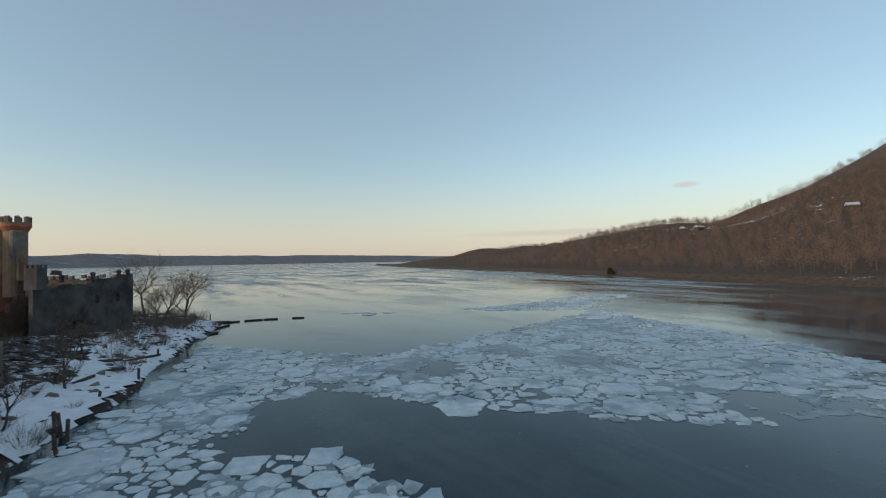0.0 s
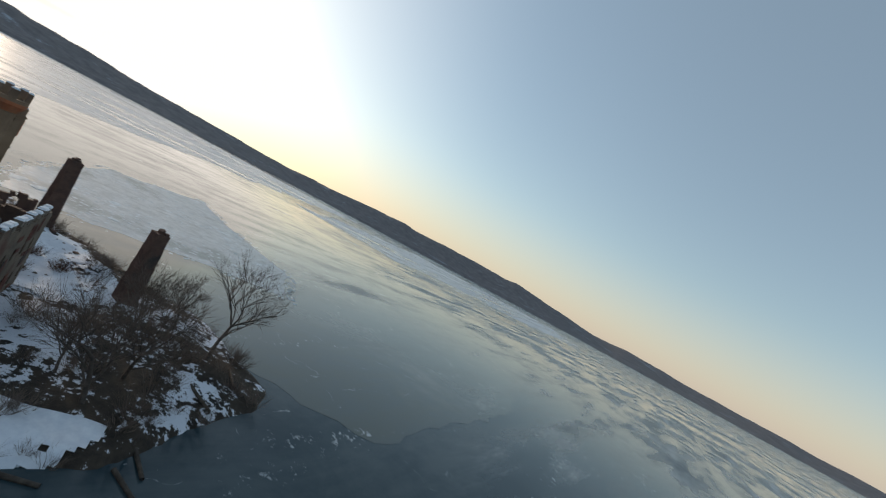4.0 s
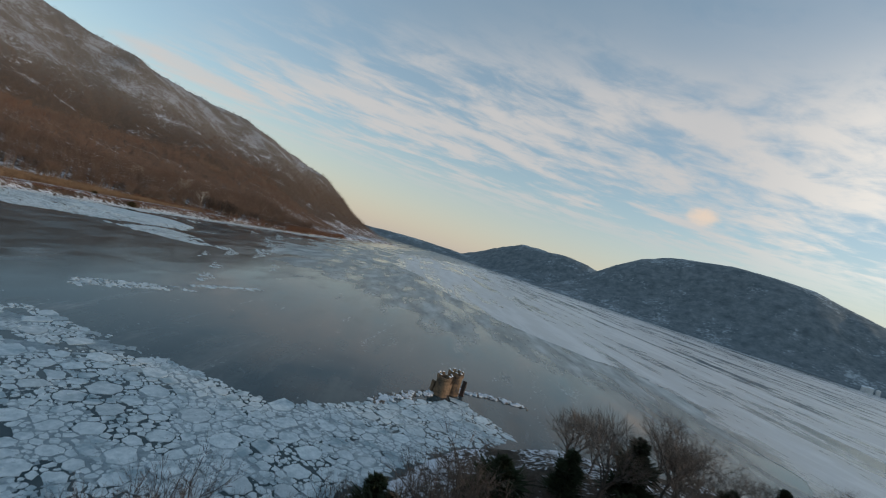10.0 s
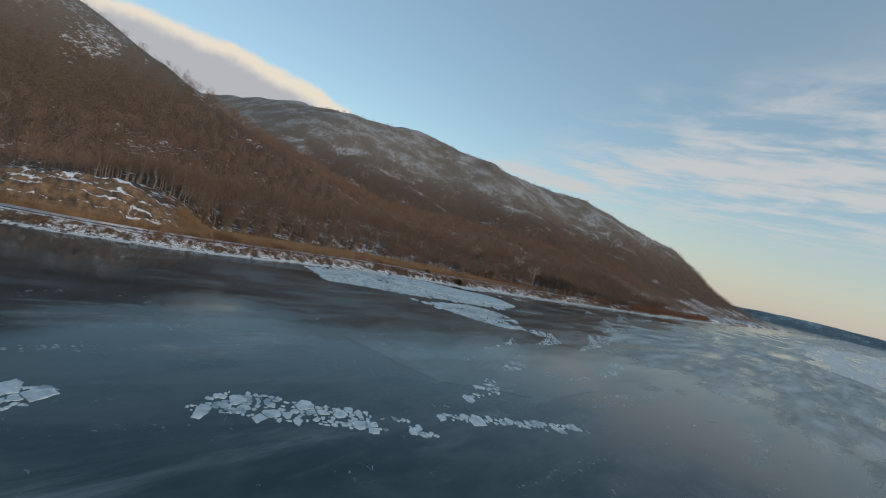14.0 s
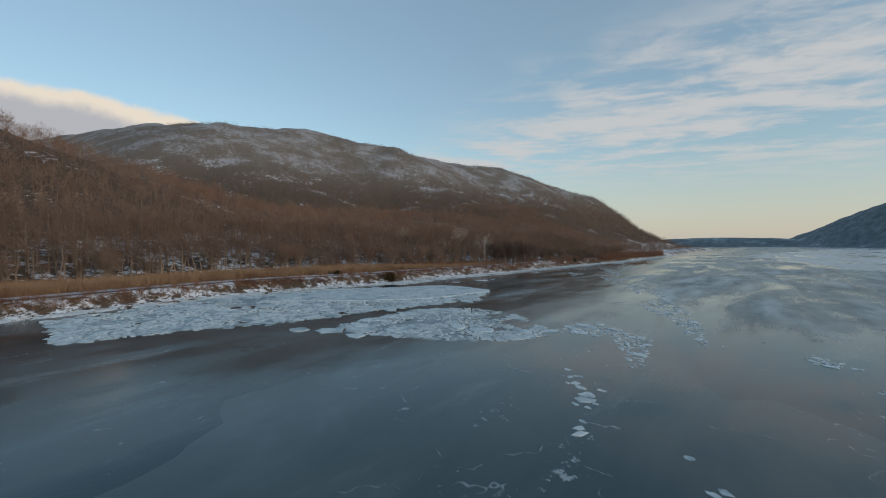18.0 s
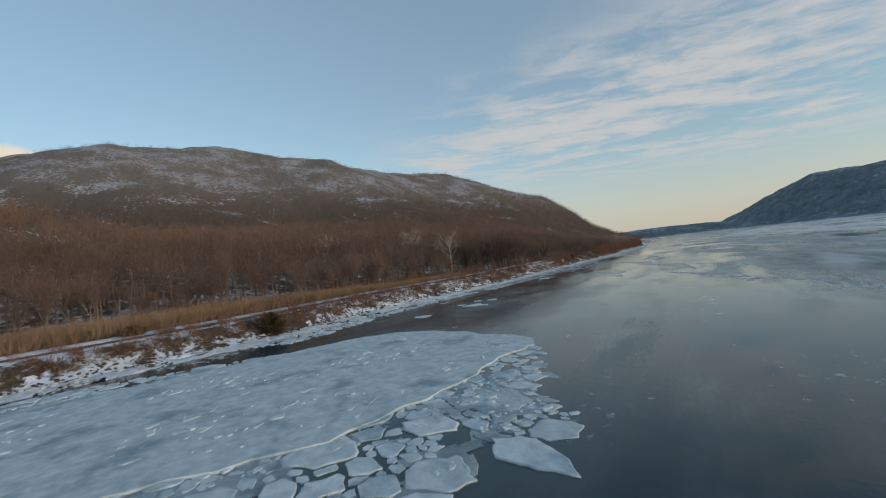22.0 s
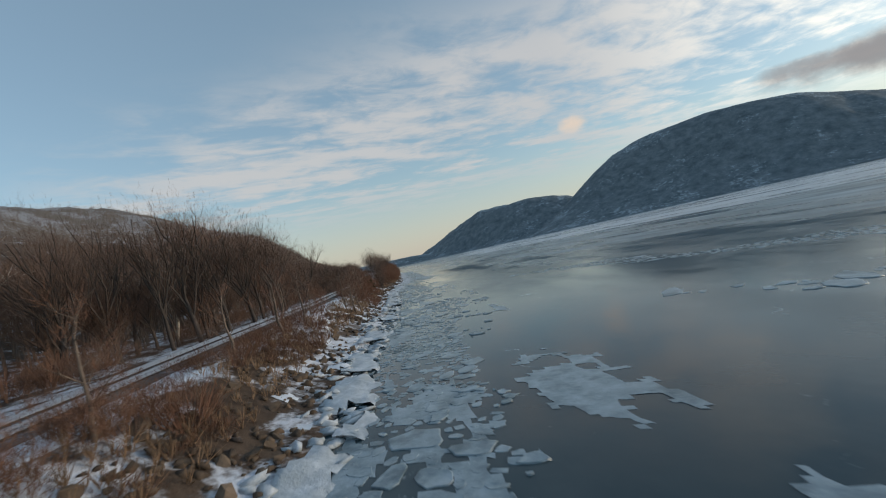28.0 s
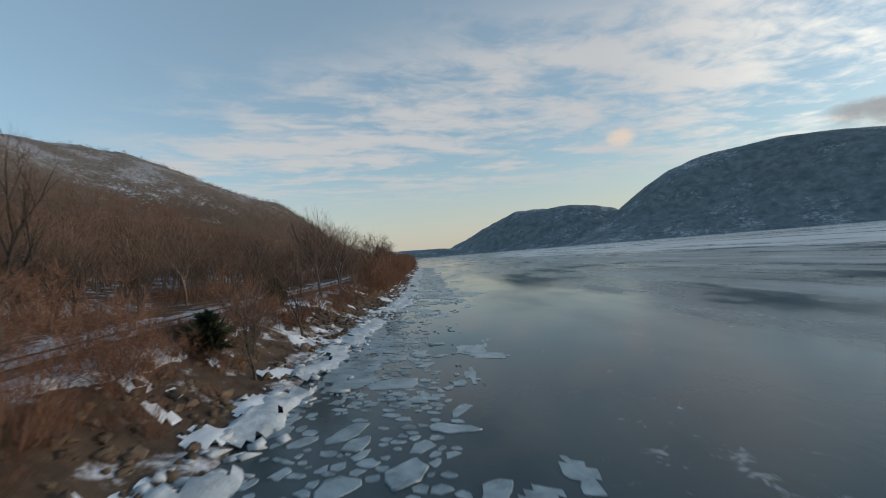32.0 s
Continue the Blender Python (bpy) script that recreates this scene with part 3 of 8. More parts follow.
def grid_faces(nu, nv):
    i = np.arange((nu - 1) * (nv - 1))
    a = (i // (nv - 1)) * nv + i % (nv - 1)
    return np.stack([a, a + nv, a + nv + 1, a + 1], 1)


def box_into(bm, size, m=None, bevel=0.0):
    r = bmesh.ops.create_cube(bm, size=1.0, matrix=(m or Matrix()) @ Matrix.Diagonal((*size, 1)))
    if bevel:
        es = list({e for v in r["verts"] for e in v.link_edges})
        bmesh.ops.bevel(bm, geom=es, offset=bevel, segments=1, affect="EDGES")
    return r["verts"]


def fbm(x, y, s, octaves=4, seed=0.0):
    """Smooth value noise on arrays."""
    x, y = np.asarray(x, float) / s + seed * 17.3, np.asarray(y, float) / s - seed * 9.1
    out, amp, tot = 0, 1.0, 0
    for o in range(octaves):
        xi, yi = np.floor(x), np.floor(y)
        fx, fy = x - xi, y - yi
        fx, fy = fx * fx * (3 - 2 * fx), fy * fy * (3 - 2 * fy)

        def h(a, b):
            v = np.sin(a * 127.1 + b * 311.7 + o * 74.7) * 43758.5453
            return v - np.floor(v)
        n = (h(xi, yi) * (1 - fx) + h(xi + 1, yi) * fx) * (1 - fy) + (h(xi, yi + 1) * (1 - fx) + h(xi + 1, yi + 1) * fx) * fy
        out, tot = out + amp * (n * 2 - 1), tot + amp
        x, y, amp = x * 2.03 + 5.1, y * 2.03 + 1.7, amp * 0.5
    return out / tot


def step(a, b, x):
    t = np.clip((np.asarray(x, float) - a) / (b - a), 0, 1)
    return t * t * (3 - 2 * t)


# ---- the river ----
def river():
    r = np.concatenate([np.arange(0, 900, 60.0), np.linspace(900, 4950, 30)])
    a = np.linspace(0, 2 * np.pi, 97)
    R, A = np.meshgrid(r, a, indexing="ij")
    v = np.stack([R * np.sin(A) + 150, R * np.cos(A) - 100, 0 * R], -1).reshape(-1, 3)
    ob = new("water", mesh_np("water", v, grid_faces(len(r), len(a)), WATER))
    tagged(ob, "wide river of dark water partly skinned with thin grey ice", "river", kind="structure")


river()

# ---- east bank: shore, railway bench, woods and mountain ridge ----
SHORE_Y = [-1560, -1100, -700, -445, -401, -377, -325, -297, -259, -224, -187, -147, -101, -61, -27, 25, 82, 126, 172, 243, 290, 410, 576, 780, 1034, 1500]
SHORE_X = [1265, 963, 697, 547, 528, 514, 483, 470, 447, 432, 417, 390, 374, 356, 326, 280, 248, 238, 230, 198, 178, 134, 85, -5, -92, -240]
_ys = np.arange(-1700, 1700, 4.0)
_k = np.exp(-0.5 * (np.arange(-12, 13) * 4.0 / 14) ** 2)
_xs = np.convolve(np.pad(np.interp(_ys, SHORE_Y, SHORE_X), 12, mode="edge"), _k / _k.sum(), "valid")
RIDGE = [(2509, 798, 418), (1809, 225, 380), (1496, 17, 336), (1644, -256, 364), (1568, -459, 322), (1648, -664, 297), (1633, -886, 288), (1687, -1145, 245), (1625, -1244, 212), (1588, -1383, 132), (1494, -1475, 50), (1450, -1600, 8)]
SPUR = (696, 447, 230, 235, 386)                                    # the nearer dome to the north: x, y, height, radii
KNOLLS = [(387, 808, 64, 222, 251), (128, 1060, 42, 150, 190), (101, 1308, 44, 89, 120)]     # low wooded rises up river
BANK_TOP = 4.5


def shore_x(y):
    return np.interp(y, _ys, _xs)


def cliff_height(y):
    """Height of the rock bluff above the railway."""
    return np.interp(y, [48, 62, 74, 90, 106, 130, 154, 172, 192], [0, 12, 18, 23, 22, 18, 13, 7, 0])


def east_height(x, y):
    x, y = np.asarray(x, float), np.asarray(y, float)
    d = (x - shore_x(y)) * 0.86
    z = -1.5 + 2.0 * step(-1.5, 1.5, d) + (BANK_TOP - 0.5) * step(1.5, 12, d)
    z = z - 1.3 * step(26, 33, d)                                     # reed ditch behind the track bed
    dd = np.maximum(d - 50, 0)
    z = z + 0.125 * dd * step(0, 70, dd) - 0.10 * np.maximum(dd - 560, 0)
    hill = np.zeros_like(x)
    for (ax, ay, ah), (bx, by, bh) in zip(RIDGE, RIDGE[1:]):
        vx, vy = bx - ax, by - ay
        t = np.clip(((x - ax) * vx + (y - ay) * vy) / (vx * vx + vy * vy), 0, 1)
        q = np.hypot(x - ax - t * vx, y - ay - t * vy)
        hill = np.maximum(hill, (ah + (bh - ah) * t) * np.exp(-(q / 430) ** 1.6))
    sx, sy, sh, rx, ry = SPUR
    hill = np.maximum(hill, sh * np.exp(-((((x - sx) / rx) ** 2 + ((y - sy) / ry) ** 2) ** 0.75)))
    for kx, ky, kh, kr, kq in KNOLLS:
        hill = np.maximum(hill, kh * np.exp(-(((x - kx) / kr) ** 2 + ((y - ky) / kq) ** 2)))
    w = np.clip(hill * step(50, 400, d) / 60, 0, 1)
    z = z * (1 - 0.75 * w) + hill * step(50, 400, d)
    rough = fbm(x, y, 190, 5, 1) * 15 * step(160, 600, d) + fbm(x, y, 60, 4, 2) * 7 * step(90, 300, d) + fbm(x, y, 6, 3, 3) * 0.3 * step(1, 5, d) * (1 - 0.95 * step(11, 13, d) * (1 - step(26, 29, d)))
    z = z + cliff_height(y) * step(34, 54, d) * (1 - step(62, 170, d))
    end = step(-1690, -1580, y)
    return (z + rough) * end - 2.5 * (1 - end)


def east_bank():
    ys = np.concatenate([np.arange(-1690, -520, 10.0), np.arange(-520, 120, 2.5), np.arange(120, 500, 7.0), np.arange(500, 1501, 20.0)])
    ds = np.concatenate([np.arange(-3, 42, 1.25), np.arange(42, 120, 4.0), np.arange(120, 500, 10.0), np.arange(500, 2300, 24.0)])
    Y, D = np.meshgrid(ys, ds, indexing="ij")
    X = shore_x(Y) + D / 0.86
    Z = east_height(X, Y)
    v = np.stack([X, Y, Z], -1).reshape(-1, 3)
    ob = new("ground_east_bank", mesh_np("ground", v, grid_faces(len(ys), len(ds))[:, ::-1], HILL, True))
    tagged(ob, "wooded river bank rising to a rocky ridge, leaf litter and old snow", "hillside", kind="structure")


east_bank()

# ---- the mountains across the river and the low far shores ----
def mountain(name, label, cx, cy, rx, ry, turn, h, p, seed, n=110, mat=None):
    u = np.linspace(-1.9, 1.9, n)
    U, V = np.meshgrid(u, u, indexing="ij")
    c, s = math.cos(radians(turn)), math.sin(radians(turn))
    X = cx + (U * rx) * c - (V * ry) * s
    Y = cy + (U * rx) * s + (V * ry) * c
    q = np.sqrt(U ** 2 + V ** 2)
    Z = h * np.exp(-(q ** p) * 0.9) - 0.035 * h
    Z = Z + (fbm(X, Y, 420, 5, seed) * 0.13 * h + fbm(X, Y, 90, 3, seed + 1) * 9) * step(0, 0.12 * h, Z)
    v = np.stack([X, Y, Z], -1).reshape(-1, 3)
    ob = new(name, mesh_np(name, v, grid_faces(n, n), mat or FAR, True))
    return tagged(ob, label, "mountain", kind="structure")


PROFILE_X = [-2400, -1900, -1241, -900, -589, -457, -250, -41, 275, 385, 520, 653, 788, 920, 1100]
PROFILE_Z = [20, 95, 250, 340, 436, 482, 505, 520, 502, 478, 430, 350, 245, 140, 20]


def great_mountain():
    u, v = np.linspace(-2500, 1200, 190), np.linspace(-1150, 900, 110)
    U, V = np.meshgrid(u, v, indexing="ij")
    ridge = np.interp(U, PROFILE_X, PROFILE_Z)
    Z = ridge * np.exp(-(np.abs(V + 60 * np.sin(U / 300)) / 560) ** 2.3)
    Z = Z + (fbm(U, V, 330, 5, 4) * 34 + fbm(U, V, 80, 4, 5) * 16) * step(20, 160, Z) * (1 - 0.8 * step(0.75, 1.0, Z / np.maximum(ridge, 1))) - 14 - 0.05 * ridge * step(500, 1000, np.abs(V))
    w = np.stack([U, V - 3450 + 0.18 * np.maximum(-600 - U, 0), Z], -1).reshape(-1, 3)
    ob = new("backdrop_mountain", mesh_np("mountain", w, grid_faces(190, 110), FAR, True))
    tagged(ob, "great steep wooded mountain with bare rock and snow patches", "mountain", kind="structure")


great_mountain()
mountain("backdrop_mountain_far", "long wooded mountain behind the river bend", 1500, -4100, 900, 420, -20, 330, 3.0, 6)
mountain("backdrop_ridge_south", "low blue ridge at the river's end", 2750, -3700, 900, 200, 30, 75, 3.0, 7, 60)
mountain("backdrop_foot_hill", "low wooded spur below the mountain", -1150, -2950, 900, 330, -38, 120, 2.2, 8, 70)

FAR_AZ = [203, 215, 240, 262, 280, 300, 320, 340, 366]
FAR_R = [2750, 2350, 2150, 2500, 3000, 3600, 3900, 4050, 4050]
TOP_AZ = [203, 208, 215, 224, 236, 246, 257, 274, 289, 298, 306, 317, 321, 328, 339, 348, 366]
TOP_EL = [3.2, 2.9, 2.4, 2.7, 2.1, 2.0, 1.5, 1.2, 2.1, 2.0, 2.1, 1.0, 1.2, 0.9, 0.8, 0.7, 0.25]


def far_shore():
    az = np.linspace(203, 366, 430)
    rr = np.array([0, 0.01, 0.03, 0.08, 0.14, 0.2, 0.25, 0.3])
    A, Q = np.meshgrid(az, rr, indexing="ij")
    R0 = np.interp(A, FAR_AZ, FAR_R) * (1 + 0.012 * fbm(A, 0 * A, 4, 3, 5))
    R = R0 * (1 + Q)
    X, Y = R * np.sin(np.radians(A)) - 60, R * np.cos(np.radians(A)) + 60
    top = R0 * 1.2 * np.tan(np.radians(np.interp(A, TOP_AZ, TOP_EL))) + 20
    Z = top * (0.16 * step(0, 0.02, Q) + 0.84 * step(0.04, 0.22, Q)) * (1 + 0.13 * fbm(A, Q * 30, 3, 4, 6)) - 1.0
    v = np.stack([X, Y, Z], -1).reshape(-1, 3)
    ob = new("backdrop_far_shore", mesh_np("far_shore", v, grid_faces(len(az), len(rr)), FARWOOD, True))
    tagged(ob, "low wooded far shore with evening haze mixed into its colour", "far shore", kind="structure")


far_shore()

# ---- the island ----
ISLE_RIM = [(-83, 142), (-70, 131), (-62, 126), (-58, 112), (-55, 99), (-48, 77), (-43, 63), (-40, 51), (-36, 37), (-24, 20), (-31, 10), (-37, -5), (-38, -30),
            (-39, -71), (-54, -103), (-95, -140), (-150, -150), (-205, -115), (-236, -60), (-243, -10), (-205, 32), (-165, 59), (-152, 74), (-141, 90), (-134, 102), (-112, 132), (-101, 138), (-91, 144)]


def rim_distance(x, y):
    """Distance to the island's water line, positive inland."""
    x, y = np.asarray(x, float), np.asarray(y, float)
    best, inside = np.full(x.shape, 1e9), np.zeros(x.shape, bool)
    for (ax, ay), (bx, by) in zip(ISLE_RIM, ISLE_RIM[1:] + ISLE_RIM[:1]):
        dx, dy = bx - ax, by - ay
        t = np.clip(((x - ax) * dx + (y - ay) * dy) / (dx * dx + dy * dy), 0, 1)
        best = np.minimum(best, np.hypot(x - ax - t * dx, y - ay - t * dy))
        cross = ((ay > y) != (by > y)) & (x < (bx - ax) * (y - ay) / (by - ay + 1e-9) + ax)
        inside ^= cross
    return np.where(inside, best, -best)


def isle_height(x, y):
    x, y = np.asarray(x, float), np.asarray(y, float)
    d = rim_distance(x, y) + fbm(x, y, 14, 3, 11) * 2.2
    z = -1.2 + 2.2 * step(-1.5, 2.5, d) + 1.2 * step(3, 12, d)
    top = 9.5 * np.exp(-(((x + 96) / 36) ** 2 + ((y - 45) / 30) ** 2)) + 16 * np.exp(-(((x + 145) / 60) ** 2 + ((y + 25) / 62) ** 2)) + 7 * np.exp(-(((x + 82) / 36) ** 2 + ((y + 50) / 55) ** 2))
    z = z + top * step(4, 26, d)
    return z + fbm(x, y, 9, 4, 12) * 1.3 * step(2, 12, d) + fbm(x, y, 2.5, 2, 13) * 0.25 * step(1, 4, d)


def island_ground():
    xs, ys = np.arange(-256, -8, 1.6), np.arange(-164, 156, 1.6)
    X, Y = np.meshgrid(xs, ys, indexing="ij")
    v = np.stack([X, Y, isle_height(X, Y)], -1).reshape(-1, 3)
    f = grid_faces(len(xs), len(ys))
    keep = (v[f][:, :, 2] > -1.1).any(1)
    ob = new("ground_island", mesh_np("island", v, f[keep], ISLE, True))
    tagged(ob, "rocky island ground with leaf litter, rubble and patches of snow", "island", kind="structure")


island_ground()

# ---- trees ----
def tube(p0, p1, r0, r1, sides):
    """Verts and quads of one tapered limb."""
    p0, p1 = np.array(p0, float), np.array(p1, float)
    w = p1 - p0
    w = w / (np.linalg.norm(w) + 1e-9)
    a = np.cross(w, (0.31, 0.17, 0.93) if abs(w[2]) < 0.9 else (1, 0, 0))
    a /= np.linalg.norm(a)
    b = np.cross(w, a)
    t = np.arange(sides) / sides * 2 * np.pi
    ring = np.cos(t)[:, None] * a + np.sin(t)[:, None] * b
    v = np.concatenate([p0 + ring * r0, p1 + ring * r1])
    i = np.arange(sides)
    j = (i + 1) % sides
    return v, np.stack([i, j, j + sides, i + sides], 1)


class Bag:
    """Collects pieces of geometry with triangles."""
    def __init__(self):
        self.v, self.f, self.n = [], [], 0

    def add(self, v, f):
        f = np.asarray(f)
        if f.shape[1] == 4:
            f = np.concatenate([f[:, :3], f[:, [0, 2, 3]]])
        self.v.append(v), self.f.append(f + self.n)
        self.n += len(v)

    def arrays(self):
        return np.concatenate(self.v), np.concatenate(self.f)


def twig_spray(rng, centre, way, count, length, width, spread):
    """Thin tapering twigs fanning out of a point."""
    c = np.array(centre, float)
    d = way + rng.normal(0, spread, (count, 3))
    d /= np.linalg.norm(d, axis=1, keepdims=True)
    ln = length * rng.uniform(0.5, 1.15, (count, 1))
    side = np.cross(d, rng.normal(0, 1, (count, 3)))
    side /= np.linalg.norm(side, axis=1, keepdims=True) + 1e-9
    base = c + d * ln * rng.uniform(0, 0.5, (count, 1))
    v = np.stack([base - side * width / 2, base + side * width / 2, base + d * ln], 1).reshape(-1, 3)
    return v, np.arange(count * 3).reshape(-1, 3)


def bare_tree(seed, height, spread, limbs, twigs, twig_width, sides=5, fork=0.35, up=0.75):
    """(trunk and limbs, crown of twigs) of a leafless tree that stands at the origin."""
    rng = np.random.default_rng(seed)
    wood, crown = Bag(), Bag()
    r = height * 0.016
    pts = [np.zeros(3)]
    lean = rng.normal(0, 0.05, 2)
    for k in range(1, 5):
        h = height * (0.02 + 0.8 * k / 4)
        pts.append(np.array([lean[0] * h + rng.normal(0, 0.02 * height), lean[1] * h + rng.normal(0, 0.02 * height), h]))
    rad = [r * 1.25, r, r * 0.8, r * 0.5, r * 0.16]
    for a, b, ra, rb in zip(pts, pts[1:], rad, rad[1:]):
        wood.add(*tube(a, b, ra, rb, sides))
    tips = [(pts[-1], np.array([0, 0, 1.0]))]
    for k in range(limbs):
        f = fork + (0.95 - fork) * (k + rng.uniform(0, 0.9)) / limbs
        z = height * 0.82 * f
        i = min(3, int(f * 4))
        a = pts[i] + (pts[i + 1] - pts[i]) * (f * 4 - i)
        az = k * 2.4 + rng.uniform(-0.6, 0.6)
        out = spread * (1.0 - 0.55 * (f - fork) / (1 - fork)) * rng.uniform(0.75, 1.15)
        b = a + np.array([math.cos(az) * out * 0.55, math.sin(az) * out * 0.55, out * up * 0.55])
        c = b + np.array([math.cos(az + rng.normal(0, 0.4)) * out * 0.5, math.sin(az + rng.normal(0, 0.4)) * out * 0.5, out * up * rng.uniform(0.4, 0.9)])
        rr = r * 0.42 * (1.1 - f * 0.5)
        wood.add(*tube(a, b, rr, rr * 0.6, max(3, sides - 2)))
        wood.add(*tube(b, c, rr * 0.6, rr * 0.18, 3))
        e = b + np.array([math.cos(az - 0.9) * out * 0.4, math.sin(az - 0.9) * out * 0.4, out * up * 0.5])
        wood.add(*tube(b, e, rr * 0.45, rr * 0.15, 3))
        w = (c - a) / np.linalg.norm(c - a)
        tips += [(c, w), (b, w), (e, w), ((b + c) / 2, w)]
    per = max(1, twigs // len(tips))
    reach = spread * 0.5
    for p, w in tips:
        crown.add(*twig_spray(rng, p, np.asarray(w) * 0.6 + (0, 0, 0.35), per, reach, twig_width, 0.6))
    return wood.arrays(), crown.arrays()


def round_crown(seed, height, spread, count, length, width, foot=0.34):
    """Twigs of a rounded leafless crown: fine sprays that fill an uneven oval and lean outwards."""
    rng = np.random.default_rng(seed)
    d = rng.normal(0, 1, (count, 3))
    d /= np.linalg.norm(d, axis=1, keepdims=True)
    q = rng.uniform(0, 1, (count, 1)) ** 0.42
    lump = 1 + 0.22 * np.sin(d[:, :1] * 4 + seed) + 0.18 * np.sin(d[:, 1:2] * 5 - seed) * np.cos(d[:, 2:] * 4)
    half = height * (1 - foot) / 2
    p = d * q * lump * (spread, spread, half) + (0, 0, height * (1 + foot) / 2 - length * 0.3)
    w = d * (0.75, 0.75, 0.45) + (0, 0, 0.75) + rng.normal(0, 0.28, (count, 3))
    w /= np.linalg.norm(w, axis=1, keepdims=True)
    side = np.cross(w, rng.normal(0, 1, (count, 3)))
    side /= np.linalg.norm(side, axis=1, keepdims=True) + 1e-9
    ln = length * rng.uniform(0.6, 1.2, (count, 1))
    v = np.stack([p - side * width / 2, p + side * width / 2, p + w * ln], 1).reshape(-1, 3)
    return v, np.arange(count * 3).reshape(-1, 3)


def wood_tree(seed, height, spread, limbs, twigs, length, width, sides, fork, foot=0.34):
    wood, _ = bare_tree(seed, height, spread * 0.85, limbs, 1, width, sides, fork)
    return wood, round_crown(seed, height, spread, twigs, length, width, foot)


def spread_tree(seed, height, width, forks=(5, 4, 3), twigs=8, twig_width=0.03, lean=0.1, sides=6):
    """(wood, crown) of a bare tree with several orders of branches."""
    rng = np.random.default_rng(seed)
    wood, crown = Bag(), Bag()

    def grow(p, way, length, r, order):
        bend = way + rng.normal(0, 0.12, 3)
        mid = p + way * length * 0.5
        end = mid + bend / np.linalg.norm(bend) * length * 0.5
        n = sides if order == 0 else max(3, sides - 1 - order)
        wood.add(*tube(p, mid, r, r * 0.82, n))
        wood.add(*tube(mid, end, r * 0.82, r * 0.6, n))
        if order >= len(forks):
            crown.add(*twig_spray(rng, end, bend + (0, 0, 0.2), twigs, height * 0.13, twig_width, 0.5))
            crown.add(*twig_spray(rng, mid, bend + (0, 0, 0.2), twigs // 2, height * 0.11, twig_width, 0.6))
            return
        for k in range(forks[order]):
            f = 1.0 if k == 0 else rng.uniform(0.35, 1.0)
            q = p + (end - p) * f
            az = 2 * np.pi * (k + rng.uniform(-0.3, 0.3)) / forks[order] + order * 1.3
            flat = np.array([math.cos(az), math.sin(az), 0.0])
            d = way * 0.75 + flat * (0.75 if order == 0 else 0.62) * width / height * 1.6 + (0, 0, 0.22) + rng.normal(0, 0.1, 3)
            d /= np.linalg.norm(d)
            grow(q, d, length * rng.uniform(0.6, 0.92) * (1.0 if order else 0.95), r * (0.62 if k == 0 else 0.5), order + 1)
    w = np.array([rng.normal(0, lean), rng.normal(0, lean), 1.0])
    grow(np.zeros(3), w / np.linalg.norm(w), height * 0.32, height * 0.017, 0)
    (wv, wf), (cv, cf) = wood.arrays(), crown.arrays()
    k = height / cv[:, 2].max()
    return (wv * k, wf), (cv * k, cf)


def conifer(seed, height, radius, count):
    """(trunk, needles) of a ragged red cedar."""
    rng = np.random.default_rng(seed)
    wood, crown = Bag(), Bag()
    wood.add(*tube((0, 0, 0), (0, 0, height * 0.95), height * 0.02, 0.02, 5))
    for k in range(count):
        f = rng.uniform(0.06, 1.0) ** 0.8
        rr = radius * (1 - f ** 2.2) ** 0.62 * (0.75 + 0.25 * math.sin(f * 17 + seed)) * rng.uniform(0.5, 1.15) + 0.12
        az = rng.uniform(0, 2 * np.pi)
        d = np.array([math.cos(az), math.sin(az), rng.uniform(0.1, 0.7)])
        p = np.array([math.cos(az) * rr * 0.55, math.sin(az) * rr * 0.55, f * height])
        crown.add(*twig_spray(rng, p, d, 7, max(0.5, rr * 0.75), 0.22 + 0.05 * radius, 0.5))
    return wood.arrays(), crown.arrays()


def shrub(seed, height, radius, stems, width):
    rng = np.random.default_rng(seed)
    b = Bag()
    for k in range(stems):
        az, q = rng.uniform(0, 2 * np.pi), rng.uniform(0, 1) ** 0.5 * radius
        p = np.array([math.cos(az) * q * 0.5, math.sin(az) * q * 0.5, 0])
        d = np.array([math.cos(az) * q / radius * 0.7, math.sin(az) * q / radius * 0.7, 1.0])
        b.add(*twig_spray(rng, p, d, 5, height * rng.uniform(0.7, 1.1), width, 0.22))
        b.add(*twig_spray(rng, p + d * height * 0.45, d, 4, height * 0.55, width * 0.7, 0.5))
    return b.arrays()


def scatter(kinds, xy, z, scale, turn, pick, high=None):
    """Joined arrays of many copies of a few shapes."""
    vs, fs, n = [], [], 0
    for k, (v, f) in enumerate(kinds):
        idx = np.where(pick == k)[0]
        if not len(idx):
            continue
        c, s = np.cos(turn[idx])[:, None], np.sin(turn[idx])[:, None]
        sc = scale[idx][:, None]
        X = (v[None, :, 0] * c - v[None, :, 1] * s) * sc + xy[idx, 0][:, None]
        Y = (v[None, :, 0] * s + v[None, :, 1] * c) * sc + xy[idx, 1][:, None]
        Z = v[None, :, 2] * (sc if high is None else high[idx][:, None]) + z[idx][:, None]
        vs.append(np.stack([X, Y, Z], -1).reshape(-1, 3))
        fs.append((f[None] + (np.arange(len(idx)) * len(v))[:, None, None]).reshape(-1, f.shape[1]) + n)
        n += len(idx) * len(v)
    return np.concatenate(vs), np.concatenate(fs)


